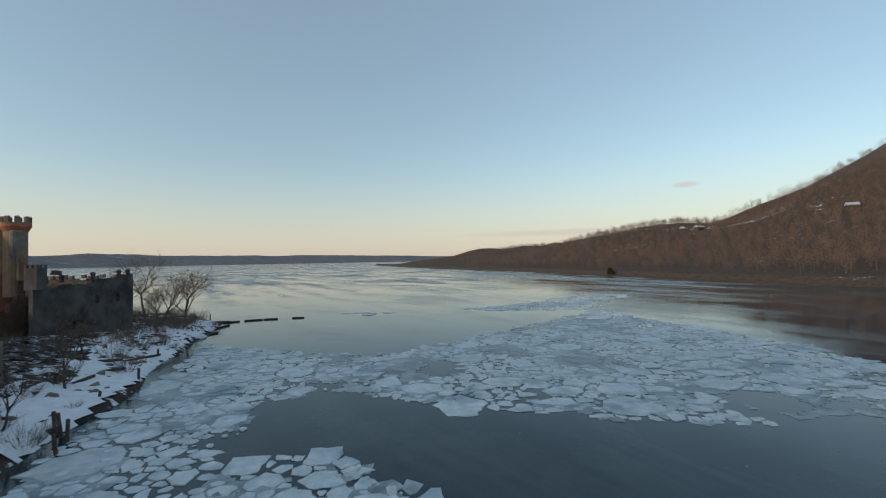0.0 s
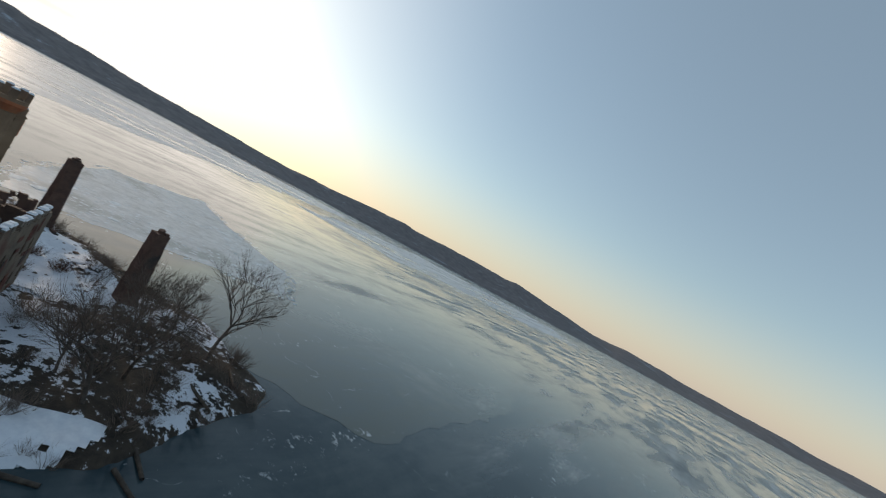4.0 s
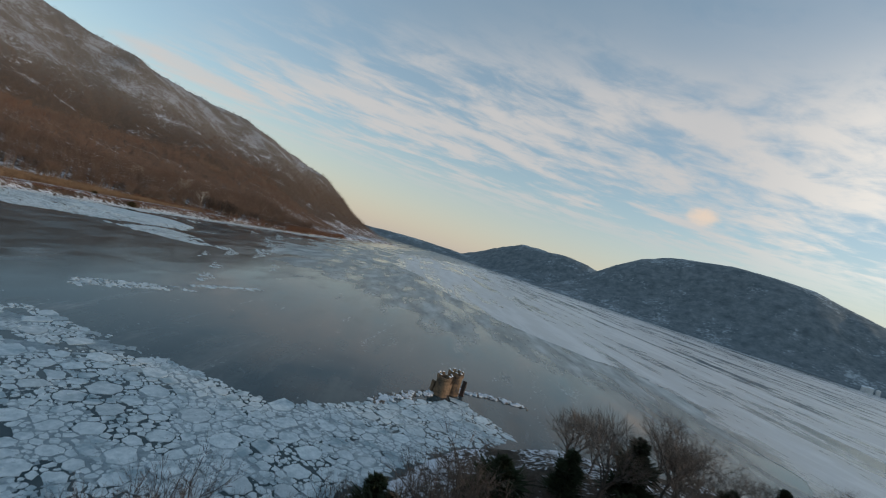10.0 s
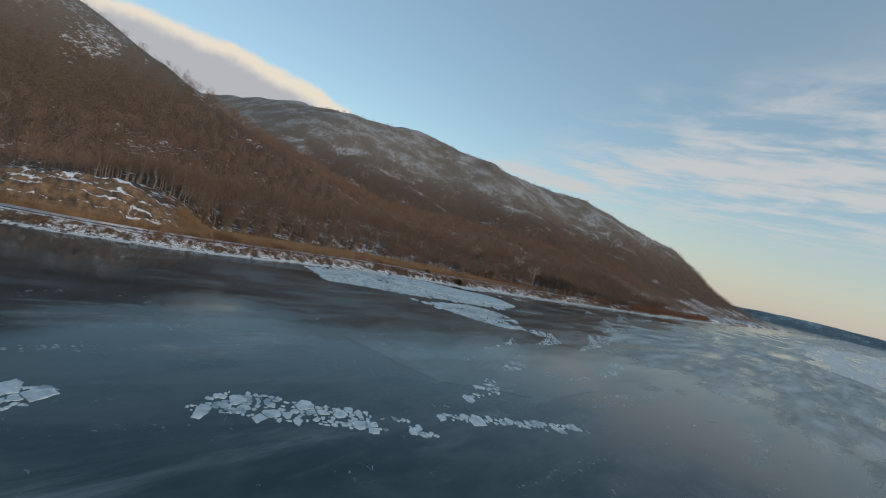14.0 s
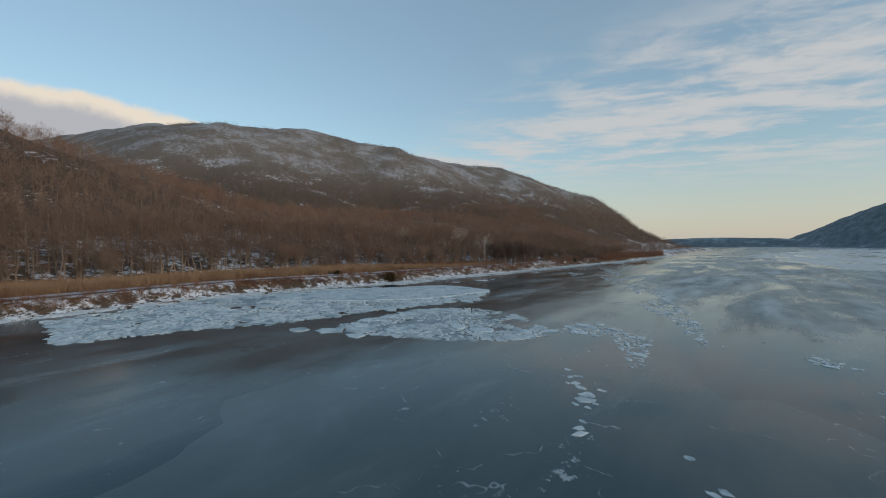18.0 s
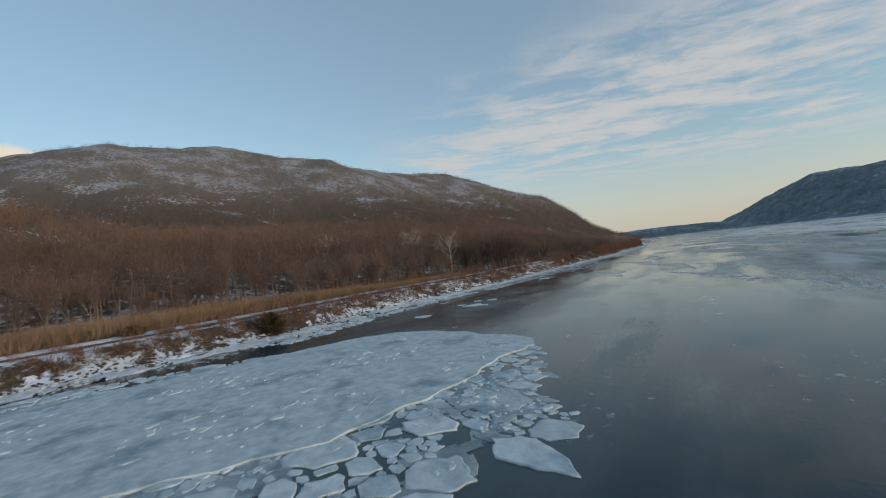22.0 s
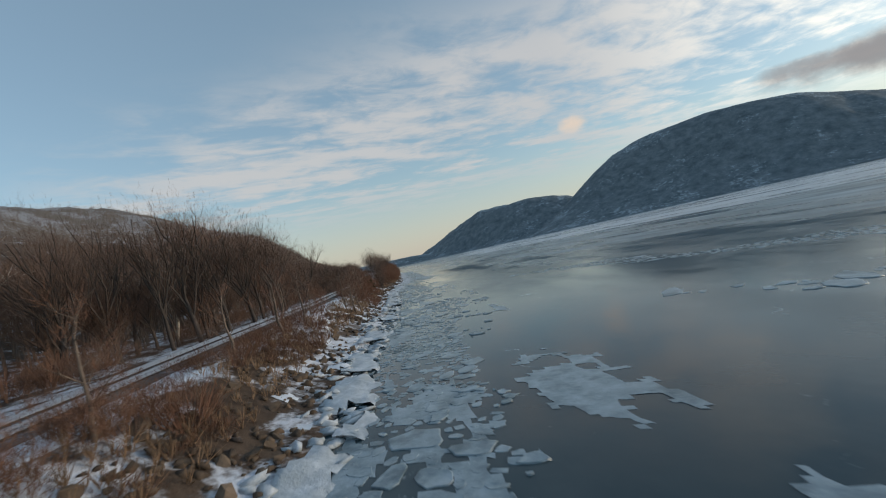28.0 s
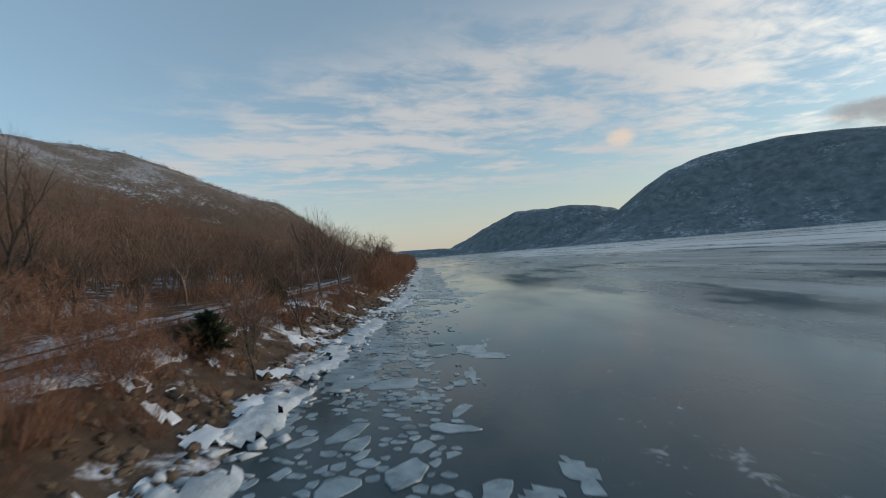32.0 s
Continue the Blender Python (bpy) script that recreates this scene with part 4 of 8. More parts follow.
def stuff(name, label, category, kinds, mat, xy, z, scale, turn, pick, high=None):
    v, f = scatter(kinds, xy, z, scale, turn, pick, high)
    return tagged(new(name, mesh_np(name, v, f, mat)), label, category, kind="stuff")


def jittered(rng, x0, x1, y0, y1, gap, jitter=0.45):
    gx, gy = np.meshgrid(np.arange(x0, x1, gap), np.arange(y0, y1, gap), indexing="ij")
    p = np.stack([gx, gy], -1).reshape(-1, 2)
    return p + rng.uniform(-jitter * gap, jitter * gap, p.shape)


def woods():
    rng = np.random.default_rng(5)
    near = [wood_tree(s, 19 + 2 * (s % 3), 4.4, 9, 560, 2.1, 0.085, 4, 0.4, 0.40) for s in range(6)]
    mid = [wood_tree(20 + s, 17 + 1.4 * s, 5.4, 4, 135, 2.8, 0.26, 3, 0.26, 0.2) for s in range(4)]
    far = [wood_tree(40 + s, 14, 6.4, 3, 46, 3.4, 0.42, 3, 0.25, 0.12) for s in range(3)]
    for name, kinds, d0, d1, y0, y1, gap, label in (
            ("woods_near", near, 60, 165, -560, 120, 6.8, "bare brown woods on the snowy lower slope"),
            ("woods_middle", mid, 52, 420, -800, 860, 10.5, "bare brown woods climbing the hillside"),
            ("woods_far", far, 52, 1500, -1640, 1300, 16.0, "distant bare woods over the ridge")):
        p = jittered(rng, 0, d1, y0, y1, gap)
        d, y = p[:, 0], p[:, 1]
        keep = d > d0 + rng.uniform(0, 8, len(d)) + 8 * step(-190, -130, y)
        x = shore_x(y) + d / 0.86
        keep &= ~((y > 54) & (y < 188) & (d < 60))
        if name == "woods_middle":
            keep &= ~((d < 165) & (y > -560) & (y < 120))
            keep &= rng.uniform(0, 1, len(d)) > step(80, 190, east_height(x, y)) * (0.45 + 0.4 * step(150, 260, y))
        if name == "woods_far":
            keep &= ~((d < 420) & (y > -800) & (y < 860))
            h = east_height(x, y)
            keep &= (h < 370) & (rng.uniform(0, 1, len(h)) > step(150, 330, h) * 0.55)
        x, y = x[keep], y[keep]
        n = len(x)
        z = east_height(x, y) - 0.2
        sc, tu, pk = rng.uniform(0.72, 1.2, n) * (1 - 0.45 * step(110, 260, z)) * (1 - 0.35 * step(150, 400, y)), rng.uniform(0, 6.28, n), rng.integers(0, len(kinds), n)
        xy = np.stack([x, y], 1)
        wood = [k[0] for k in kinds]
        if name == "woods_far":
            wood = [tube((0, 0, 0), (0.3, 0.2, 13), 0.26, 0.08, 3)]
        if name == "woods_middle":
            wood = [tube((0, 0, 0), (0.4, 0.3 * q, 11), 0.26, 0.07, 4) for q in (-1, 0, 1)]
        stuff(name + "_trunks", label + ", trunks", "woods", wood, BARK, xy, z, sc, tu, pk % len(wood))
        if name == "woods_near":
            q = jittered(rng, 46, 60, -640, 70, 3.6)
            q[:, 0] += 15 * step(-190, -130, q[:, 1])
            q = q[fbm(q[:, 0], q[:, 1], 16, 3, 71) > 0.22 - 0.35 * (1 - step(-240, -150, q[:, 1]))]
            ux, m = shore_x(q[:, 1]) + q[:, 0] / 0.86, len(q)
            stuff("undergrowth", "russet leafless undergrowth at the edge of the woods", "brush", [shrub(600 + k, 3.6 + 0.8 * k, 2.3, 24, 0.06) for k in range(3)], REDTWIG, np.stack([ux, q[:, 1]], 1), east_height(ux, q[:, 1]) - 0.1, rng.uniform(0.6, 1.25, m), rng.uniform(0, 6.28, m), rng.integers(0, 3, m))
        stuff(name + "_twigs", label + ", twigs", "woods", [k[1] for k in kinds], TWIG, xy, z, sc, tu, pk)


woods()

# ---- ice on the river ----
from mathutils.geometry import delaunay_2d_cdt

def floe_mesh(seed, thick=0.32):
    """One slab of broken ice about 2 m across: ragged outline, bevelled rim, slightly dished top."""
    rng = np.random.default_rng(seed)
    n = int(rng.integers(8, 13))
    t = np.sort((np.arange(n) + rng.uniform(-0.35, 0.35, n)) / n * 2 * np.pi)
    r = 1 + rng.normal(0, 0.13, n)
    sx = rng.uniform(0.72, 1.25)
    rim = np.stack([np.cos(t) * r * sx, np.sin(t) * r / sx], 1)
    lo = np.c_[rim * 1.02, np.full(n, -0.12)]
    up = np.c_[rim, thick + rng.normal(0, 0.03, n)]
    inn = np.c_[rim * 0.86, thick * 0.86 + rng.normal(0, 0.03, n)]
    mid = np.c_[rim * 0.42, thick * 0.8 + rng.normal(0, 0.035, n)]
    v = np.concatenate([lo, up, inn, mid, [[0, 0, thick * 0.82]]])
    i = np.arange(n)
    j = (i + 1) % n
    f = []
    for k in range(3):
        a, b = k * n, (k + 1) * n
        f += [np.stack([a + i, a + j, b + j], 1), np.stack([a + i, b + j, b + i], 1)]
    f.append(np.stack([3 * n + i, 3 * n + j, np.full(n, 4 * n)], 1))
    return v, np.concatenate(f)


def in_polygon(x, y, poly):
    inside = np.zeros(np.shape(x), bool)
    for (ax, ay), (bx, by) in zip(poly, poly[1:] + poly[:1]):
        inside ^= ((ay > y) != (by > y)) & (x < (bx - ax) * (y - ay) / (by - ay + 1e-9) + ax)
    return inside


class Pack:
    """Floes that do not overlap, thrown big ones first."""
    def __init__(self, cell=6.0):
        self.cells, self.cell, self.items = {}, cell, []

    def free(self, x, y, r, gap):
        c = self.cell
        for i in range(int((x - 7) // c), int((x + 7) // c) + 1):
            for j in range(int((y - 7) // c), int((y + 7) // c) + 1):
                for px, py, pr in self.cells.get((i, j), ()):
                    if (px - x) ** 2 + (py - y) ** 2 < ((pr + r) * gap) ** 2:
                        return False
        return True

    def put(self, x, y, r):
        self.cells.setdefault((int(x // self.cell), int(y // self.cell)), []).append((x, y, r))
        self.items.append((x, y, r))


def fill_field(pack, rng, poly, sizes, gap=0.92):
    xs, ys = [p[0] for p in poly], [p[1] for p in poly]
    area = (max(xs) - min(xs)) * (max(ys) - min(ys))
    for r0, r1, share in sizes:
        n = int(area / (3.1 * ((r0 + r1) / 2) ** 2) * share)
        px, py, pr = rng.uniform(min(xs), max(xs), n), rng.uniform(min(ys), max(ys), n), rng.uniform(r0, r1, n)
        ok = in_polygon(px, py, poly) & (rim_distance(px, py) < -0.5) & ((px - shore_x(py)) < -1)
        for lead in LEADS:
            ok &= ~in_polygon(px, py, lead)
        for x, y, r in zip(px[ok], py[ok], pr[ok]):
            if pack.free(x, y, r, gap):
                pack.put(x, y, r)


DENSE = [(2.6, 4.2, 0.5), (1.5, 2.4, 1.0), (0.8, 1.3, 1.4), (0.4, 0.7, 1.2)]
MIDDLE = [(1.6, 2.8, 0.35), (0.8, 1.5, 0.6), (0.35, 0.7, 0.9)]
LOOSE = [(0.9, 1.8, 0.12), (0.35, 0.8, 0.25)]
PLATES = [(2.2, 4.2, 0.45), (1.1, 1.9, 0.8), (0.5, 0.9, 1.1)]
BROAD = [(3.4, 5.2, 0.5), (2.0, 3.2, 0.6), (0.8, 1.6, 1.0), (0.3, 0.7, 1.6)]
SPARSE = [(1.4, 2.4, 0.06), (0.6, 1.2, 0.1), (0.2, 0.5, 0.4)]
FLECKS = [(1.2, 2.6, 0.05), (0.3, 0.8, 0.25)]
SPECKS = [(0.7, 1.3, 0.15), (0.25, 0.6, 0.5)]
THIN = [(1.0, 1.9, 0.05), (0.5, 1.0, 0.12), (0.2, 0.45, 0.4)]
OUTER = [(274, -98), (283, -114), (293, -128), (288, -145), (271, -153), (256, -149), (244, -147), (240, -141), (239, -130), (246, -116), (258, -102)]
LEADS = [[(260, -136), (257, -143), (252, -147), (247, -141), (250, -134), (255, -133)], [(281, -90), (276, -97), (284, -112), (294, -127), (299, -136), (294, -112), (288, -97)]]
FIELDS = [
    ([(6, 152), (30, 145), (50, 147), (85, 202), (66, 204), (34, 170)], MIDDLE),
    ([(-150, 74), (-186, 66), (-254, 70), (-295, 111), (-250, 128), (-197, 157), (-156, 154), (-157, 124), (-150, 96)], FLECKS),
    ([(-52, 93), (-29, 85), (-9, 82), (16, 108), (49, 144), (63, 96), (68, 68), (49, 49), (34, 45), (10, 49), (-17, 60), (-24, 54)], DENSE),
    ([(-48, 90), (-26, 58), (-20, 46), (-8, 38), (0, 30), (0, 10), (-36, 20), (-40, 50)], DENSE),
    ([(72, 3), (52, -8), (34, -21), (12, -31), (-3, -36), (-10, -69), (-20, -103), (-44, -98), (-42, -38), (-38, 4), (-23, 20), (0, 12), (30, 14)], DENSE),
    ([(48, 6), (72, 6), (73, -4), (53, -12), (46, -19), (37, -3)], MIDDLE),
    ([(99, -20), (110, -26), (108, -62), (102, -70)], MIDDLE), ([(111, -70), (114, -72), (119, -108), (116, -110)], MIDDLE),
    ([(86, 16), (98, 14), (100, 0), (92, 0)], MIDDLE), ([(96, 54), (108, 52), (106, 28), (98, 28)], MIDDLE),
    ([(310, -20), (273, -37), (280, -65), (281, -82), (287, -95), (294, -112), (301, -138), (312, -158), (330, -176), (365, -170), (372, -112), (353, -60)], PLATES),
    (OUTER, BROAD),
    ([(249, -156), (246, -165), (236, -158), (235, -152), (242, -147)], SPARSE),
    ([(313, -143), (320, -160), (308, -160), (304, -151), (310, -138)], MIDDLE),
    ([(468, -289), (471, -302), (479, -319), (500, -356), (527, -401), (546, -438), (520, -405), (505, -387), (486, -350), (470, -332), (458, -300), (450, -284)], SPARSE),
    ([(433, -224), (447, -259), (470, -297), (458, -300), (425, -236)], THIN), ([(387, -131), (418, -187), (433, -224), (425, -226), (405, -187), (380, -150)], MIDDLE),
    ([(546, -438), (700, -700), (680, -690), (530, -440)], MIDDLE),
]
for sx, sy, ln, wd in ((205, -135, 46, 3), (215, -165, 60, 2.5), (240, -190, 40, 5), (190, -110, 30, 2), (265, -215, 70, 3), (300, -235, 50, 4), (150, -95, 36, 2.5), (330, -250, 60, 3), (170, -150, 50, 2), (120, -75, 30, 3), (380, -300, 60, 4), (395, -275, 40, 5), (420, -330, 50, 4), (356, -300, 44, 3)):
    FIELDS.append(([(sx, sy), (sx + ln * 0.5, sy - ln * 0.45 + wd), (sx + ln, sy - ln * 0.7), (sx + ln * 0.45, sy - ln * 0.5 - wd)], LOOSE if ln < 45 else SPECKS))


def plate_outline(i, it, cells, rng):
    """Outline of floe i, cut straight where it presses on its neighbours."""
    x, y, r = it[i]
    n = int(rng.integers(6, 11))
    t = np.sort((np.arange(n) + rng.uniform(-0.45, 0.45, n)) / n * 2 * np.pi)
    q = r * rng.uniform(0.8, 1.4, n)
    sx = rng.uniform(0.68, 1.5)
    poly = [(math.cos(a) * b * sx, math.sin(a) * b / sx) for a, b in zip(t, q)]
    cx, cy = int(x // 7), int(y // 7)
    for gx in (cx - 1, cx, cx + 1):
        for gy in (cy - 1, cy, cy + 1):
            for j in cells.get((gx, gy), ()):
                if j == i:
                    continue
                dx, dy = it[j][0] - x, it[j][1] - y
                d = math.hypot(dx, dy)
                if d > (r + it[j][2]) * 1.6 or d < 0.01:
                    continue
                ux, uy = dx / d, dy / d
                lim = d * r / (r + it[j][2]) - 0.05 - 0.04 * r
                out = []
                for k in range(len(poly)):
                    (ax, ay), (bx, by) = poly[k - 1], poly[k]
                    da, db = ax * ux + ay * uy - lim, bx * ux + by * uy - lim
                    if (da > 0) != (db > 0):
                        f = da / (da - db)
                        out.append((ax + (bx - ax) * f, ay + (by - ay) * f))
                    if db <= 0:
                        out.append((bx, by))
                poly = out
                if len(poly) < 3:
                    return None
    # broken edges are ragged
    out = []
    for k in range(len(poly)):
        a, b = np.array(poly[k - 1]), np.array(poly[k])
        e = float(np.hypot(*(b - a)))
        m = max(1, min(6, int(e / (0.25 + 0.16 * r))))
        for s in range(m):
            f = (s + (rng.uniform(-0.3, 0.3) if s else 0.0)) / m
            out.append((a + (b - a) * f) * (1.0 - abs(rng.normal(0, 0.06)) if s else 1.0))
    return np.array(out)


def plate_mesh(poly, thick, rng):
    n = len(poly)
    lo = np.c_[poly * 1.01, np.full(n, -0.1)]
    up = np.c_[poly, thick * rng.uniform(0.85, 1.15, n)]
    inn = np.c_[poly * rng.uniform(0.9, 0.97), thick * rng.uniform(0.88, 1.02, n)]
    v = np.concatenate([lo, up, inn, [[0, 0, thick * 0.93]]])
    i = np.arange(n)
    j = (i + 1) % n
    f = [np.stack([3 * n + 0 * i, 2 * n + i, 2 * n + j], 1)]
    for k in range(2):
        a, b = k * n, (k + 1) * n
        f += [np.stack([a + i, a + j, b + j], 1), np.stack([a + i, b + j, b + i], 1)]
    return v, np.concatenate(f)


def drift_ice():
    rng = np.random.default_rng(11)
    pack = Pack()
    for x, y, r in LONE:
        pack.put(x, y, r)
    for poly, sizes in FIELDS:
        fill_field(pack, rng, poly, sizes, 0.8)
    it = np.array(pack.items)
    lone = np.arange(len(it)) < len(LONE)
    off = in_polygon(it[:, 0], it[:, 1], OUTER)
    it = it[(fbm(it[:, 0], it[:, 1], 13, 3, 14) > np.where(off, -0.12, np.where(it[:, 0] < 70, -0.2, -0.3))) | lone | ((it[:, 0] < 20) & (it[:, 1] < 40))]
    cells = {}
    for i, (x, y, r) in enumerate(it):
        cells.setdefault((int(x // 7), int(y // 7)), []).append(i)
    # the largest slabs beside the flight line are things; the rest is one field
    big = set(np.argsort(-it[:, 2])[:240].tolist()) | set(range(len(LONE)))
    rest, clear = Bag(), Bag()
    for i, (x, y, r) in enumerate(it):
        poly = plate_outline(i, it, cells, rng)
        if poly is None:
            continue
        v, f = plate_mesh(poly, rng.uniform(0.05, 0.15) * min(1.0, 0.4 + 0.4 * r), rng)
        if i in big:
            ob = new("ice_floe", mesh_np("ice_floe", v, f, THINICE if y < -250 else ICE))
            ob.matrix_basis = Matrix.Translation((x, y, 0.0))
            tagged(ob, "wide flat plate of blue-white river ice" if r > 3.4 else "broken plate of blue-white river ice afloat", "ice floe", "drifting ice floes")
        elif y < -250:
            clear.add(v * (1, 1, 0.6) + (x, y, 0), f)
        else:
            rest.add(v + (x, y, 0), f)
    v, f = clear.arrays()
    tagged(new("clear_ice", mesh_np("clear_ice", v, f, THINICE)), "thin clear broken ice drifting along the bank", "ice", kind="stuff")
    v, f = rest.arrays()
    tagged(new("broken_ice", mesh_np("broken_ice", v, f, ICE)), "field of small broken ice between the floes", "ice", kind="stuff")


LONE = [(389.5, -202.3, 2.6), (393.9, -200.6, 1.3), (386.0, -203.8, 1.2), (306.6, -156.2, 2.5), (316.5, -139.5, 3.4), (315.0, -149.0, 2.6), (270.5, -87.5, 2.6), (266.0, -95.0, 3.2), (257.5, -99.5, 2.4), (246.0, -160.0, 2.6), (240.5, -152.5, 2.4), (384.5, -183.0, 2.2), (-31, 146, 2.1), (-24, 142, 2.4), (-18, 146, 2.0), (-27, 147, 1.4), (394.6, -212.7, 1.5), (397.6, -209.2, 1.2), (469.3, -305.0, 1.35), (466.6, -306.2, 0.9), (465.0, -308.0, 0.8),
        (470.8, -309.5, 1.0), (466.4, -313.0, 1.2), (473.3, -309.0, 0.8), (461.8, -312.9, 0.8), (470.0, -314.2, 1.0), (474.5, -316.5, 1.0), (507.5, -379.0, 0.9), (503.4, -382.6, 1.0), (503.0, -377.3, 1.1), (498.6, -377.3, 0.8)]


def rafted_slabs():
    """Thin slabs pushed up over the large sheet."""
    rng = np.random.default_rng(17)
    poly = [(362, -137), (363, -158), (356, -171), (342, -177), (334, -172), (326, -158), (321, -140), (325, -114), (337, -88), (350, -88), (360, -108)]
    x, y = rng.uniform(320, 364, 700), rng.uniform(-178, -84, 700)
    ok = in_polygon(x, y, poly) & (fbm(x, y, 9, 3, 8) > 0.05)
    x, y = x[ok], y[ok]
    n = len(x)
    kinds = []
    for k in range(8):
        t = np.sort((np.arange(6) + rng.uniform(-0.45, 0.45, 6)) / 6 * 2 * np.pi)
        q = rng.uniform(0.5, 1.4, 6)
        kinds.append(plate_mesh(np.stack([np.cos(t) * q, np.sin(t) * q * rng.uniform(0.3, 0.7)], 1), 0.2, rng))
    stuff("rafted_ice", "thin slabs of ice rafted over the large sheet", "ice", kinds, ICE, np.stack([x, y], 1), np.full(n, 0.22), 0.25 + 1.1 * rng.uniform(0, 1, n) ** 2, rng.normal(-1.0, 0.5, n), rng.integers(0, 8, n), rng.uniform(0.4, 1.0, n))


def shore_plates():
    """Thin clear plates of new ice along the railway bank."""
    rng = np.random.default_rng(19)
    y = rng.uniform(-700, -120, 3000)
    wide = np.interp(y, [-700, -420, -380, -330, -270, -230, -120], [5, 11, 15, 19, 9, 6, 7])
    d = 1.2 + rng.uniform(0, 1, len(y)) ** 1.1 * wide
    x = shore_x(y) - 2.2 - d
    ok = fbm(x, y, 7, 3, 18) > 0.02 + 0.12 * d / wide
    x, y = x[ok], y[ok]
    n = len(x)
    kinds = []
    for k in range(10):
        m = int(rng.integers(7, 12))
        t = np.sort((np.arange(m) + rng.uniform(-0.45, 0.45, m)) / m * 2 * np.pi)
        q = rng.uniform(0.55, 1.3, m)
        kinds.append(plate_mesh(np.stack([np.cos(t) * q, np.sin(t) * q * rng.uniform(0.4, 0.85)], 1), 0.2, rng))
    s = 0.12 + 1.0 * rng.uniform(0, 1, n) ** 3.2
    stuff("shore_plates", "thin clear plates of new ice along the bank", "ice", kinds, THINICE, np.stack([x, y], 1), rng.uniform(-0.03, 0.0, n), s, rng.uniform(0, 6.28, n), rng.integers(0, 10, n), rng.uniform(0.3, 0.6, n))


def ice_sheet(poly, label, mat, z=0.12, rag=1.5, seed=0, wander=0.0):
    """A wide frozen sheet with a ragged rim."""
    rng = np.random.default_rng(seed)
    pts = []
    for (ax, ay), (bx, by) in zip(poly, poly[1:] + poly[:1]):
        n = max(2, int(math.hypot(bx - ax, by - ay) / max(2.5, rag * 2.5)))
        for k in range(n):
            t = k / n
            px, py = ax + (bx - ax) * t, ay + (by - ay) * t
            px, py = px + wander * float(fbm(px, py, 110, 4, seed)), py + wander * float(fbm(px, py, 110, 4, seed + 7))
            pts.append((px + rng.normal(0, rag * 0.35), py + rng.normal(0, rag * 0.35)))
    flat, _e, faces, *_r = delaunay_2d_cdt([Vector(p) for p in pts], [], [list(range(len(pts)))], 1, 1e-4)
    n, k = len(flat), len(pts)
    v = np.array([(p.x, p.y, z) for p in flat] + [(x, y, z) for x, y in pts] + [(x, y, -0.1) for x, y in pts])
    i = np.arange(k)
    j = (i + 1) % k
    f = np.concatenate([np.array([t[:] for t in faces]), np.stack([n + i, n + k + i, n + k + j], 1), np.stack([n + i, n + k + j, n + j], 1)])
    tagged(new("ice_sheet", mesh_np("ice_sheet", v, f, mat)), label, "ice sheet")


def brash():
    """Crumbs of ice and half-sunk slush between the floes."""
    rng = np.random.default_rng(23)
    xy = []
    for poly, sizes in FIELDS:
        if sizes in (DENSE, PLATES, BROAD, MIDDLE):
            xs, ys = [p[0] for p in poly], [p[1] for p in poly]
            n = int((max(xs) - min(xs)) * (max(ys) - min(ys)) * (0.9 if sizes in (PLATES, BROAD) else 0.35))
            x, y = rng.uniform(min(xs), max(xs), n), rng.uniform(min(ys), max(ys), n)
            ok = in_polygon(x, y, poly) & (rim_distance(x, y) < -0.5) & (x - shore_x(y) < -1) & (fbm(x, y, 7, 3, 24) > -0.05)
            xy.append(np.stack([x[ok], y[ok]], 1))
    xy = np.concatenate(xy)
    n = len(xy)
    kinds = []
    for k in range(8):
        t = np.sort((np.arange(7) + rng.uniform(-0.4, 0.4, 7)) / 7 * 2 * np.pi)
        q = rng.uniform(0.6, 1.3, 7)
        kinds.append(plate_mesh(np.stack([np.cos(t) * q, np.sin(t) * q * rng.uniform(0.5, 1.0)], 1), 0.2, rng))
    s = 0.12 + 0.5 * rng.uniform(0, 1, n) ** 2.5
    stuff("ice_crumbs", "small crumbs of white ice between the floes", "ice", kinds, ICE, xy, np.full(n, 0.0), s, rng.uniform(0, 6.28, n), rng.integers(0, 8, n), 0.3 + s * 1.2)
    m = n // 3
    p = xy[rng.permutation(n)[:m]] + rng.normal(0, 0.8, (m, 2))
    s = rng.uniform(0.5, 2.2, m)
    stuff("slush_ice", "grey half-sunk slush ice between the floes", "ice", kinds, THINICE, p, rng.uniform(-0.04, 0.0, m), s, rng.uniform(0, 6.28, m), rng.integers(0, 8, m), rng.uniform(0.25, 0.4, m))


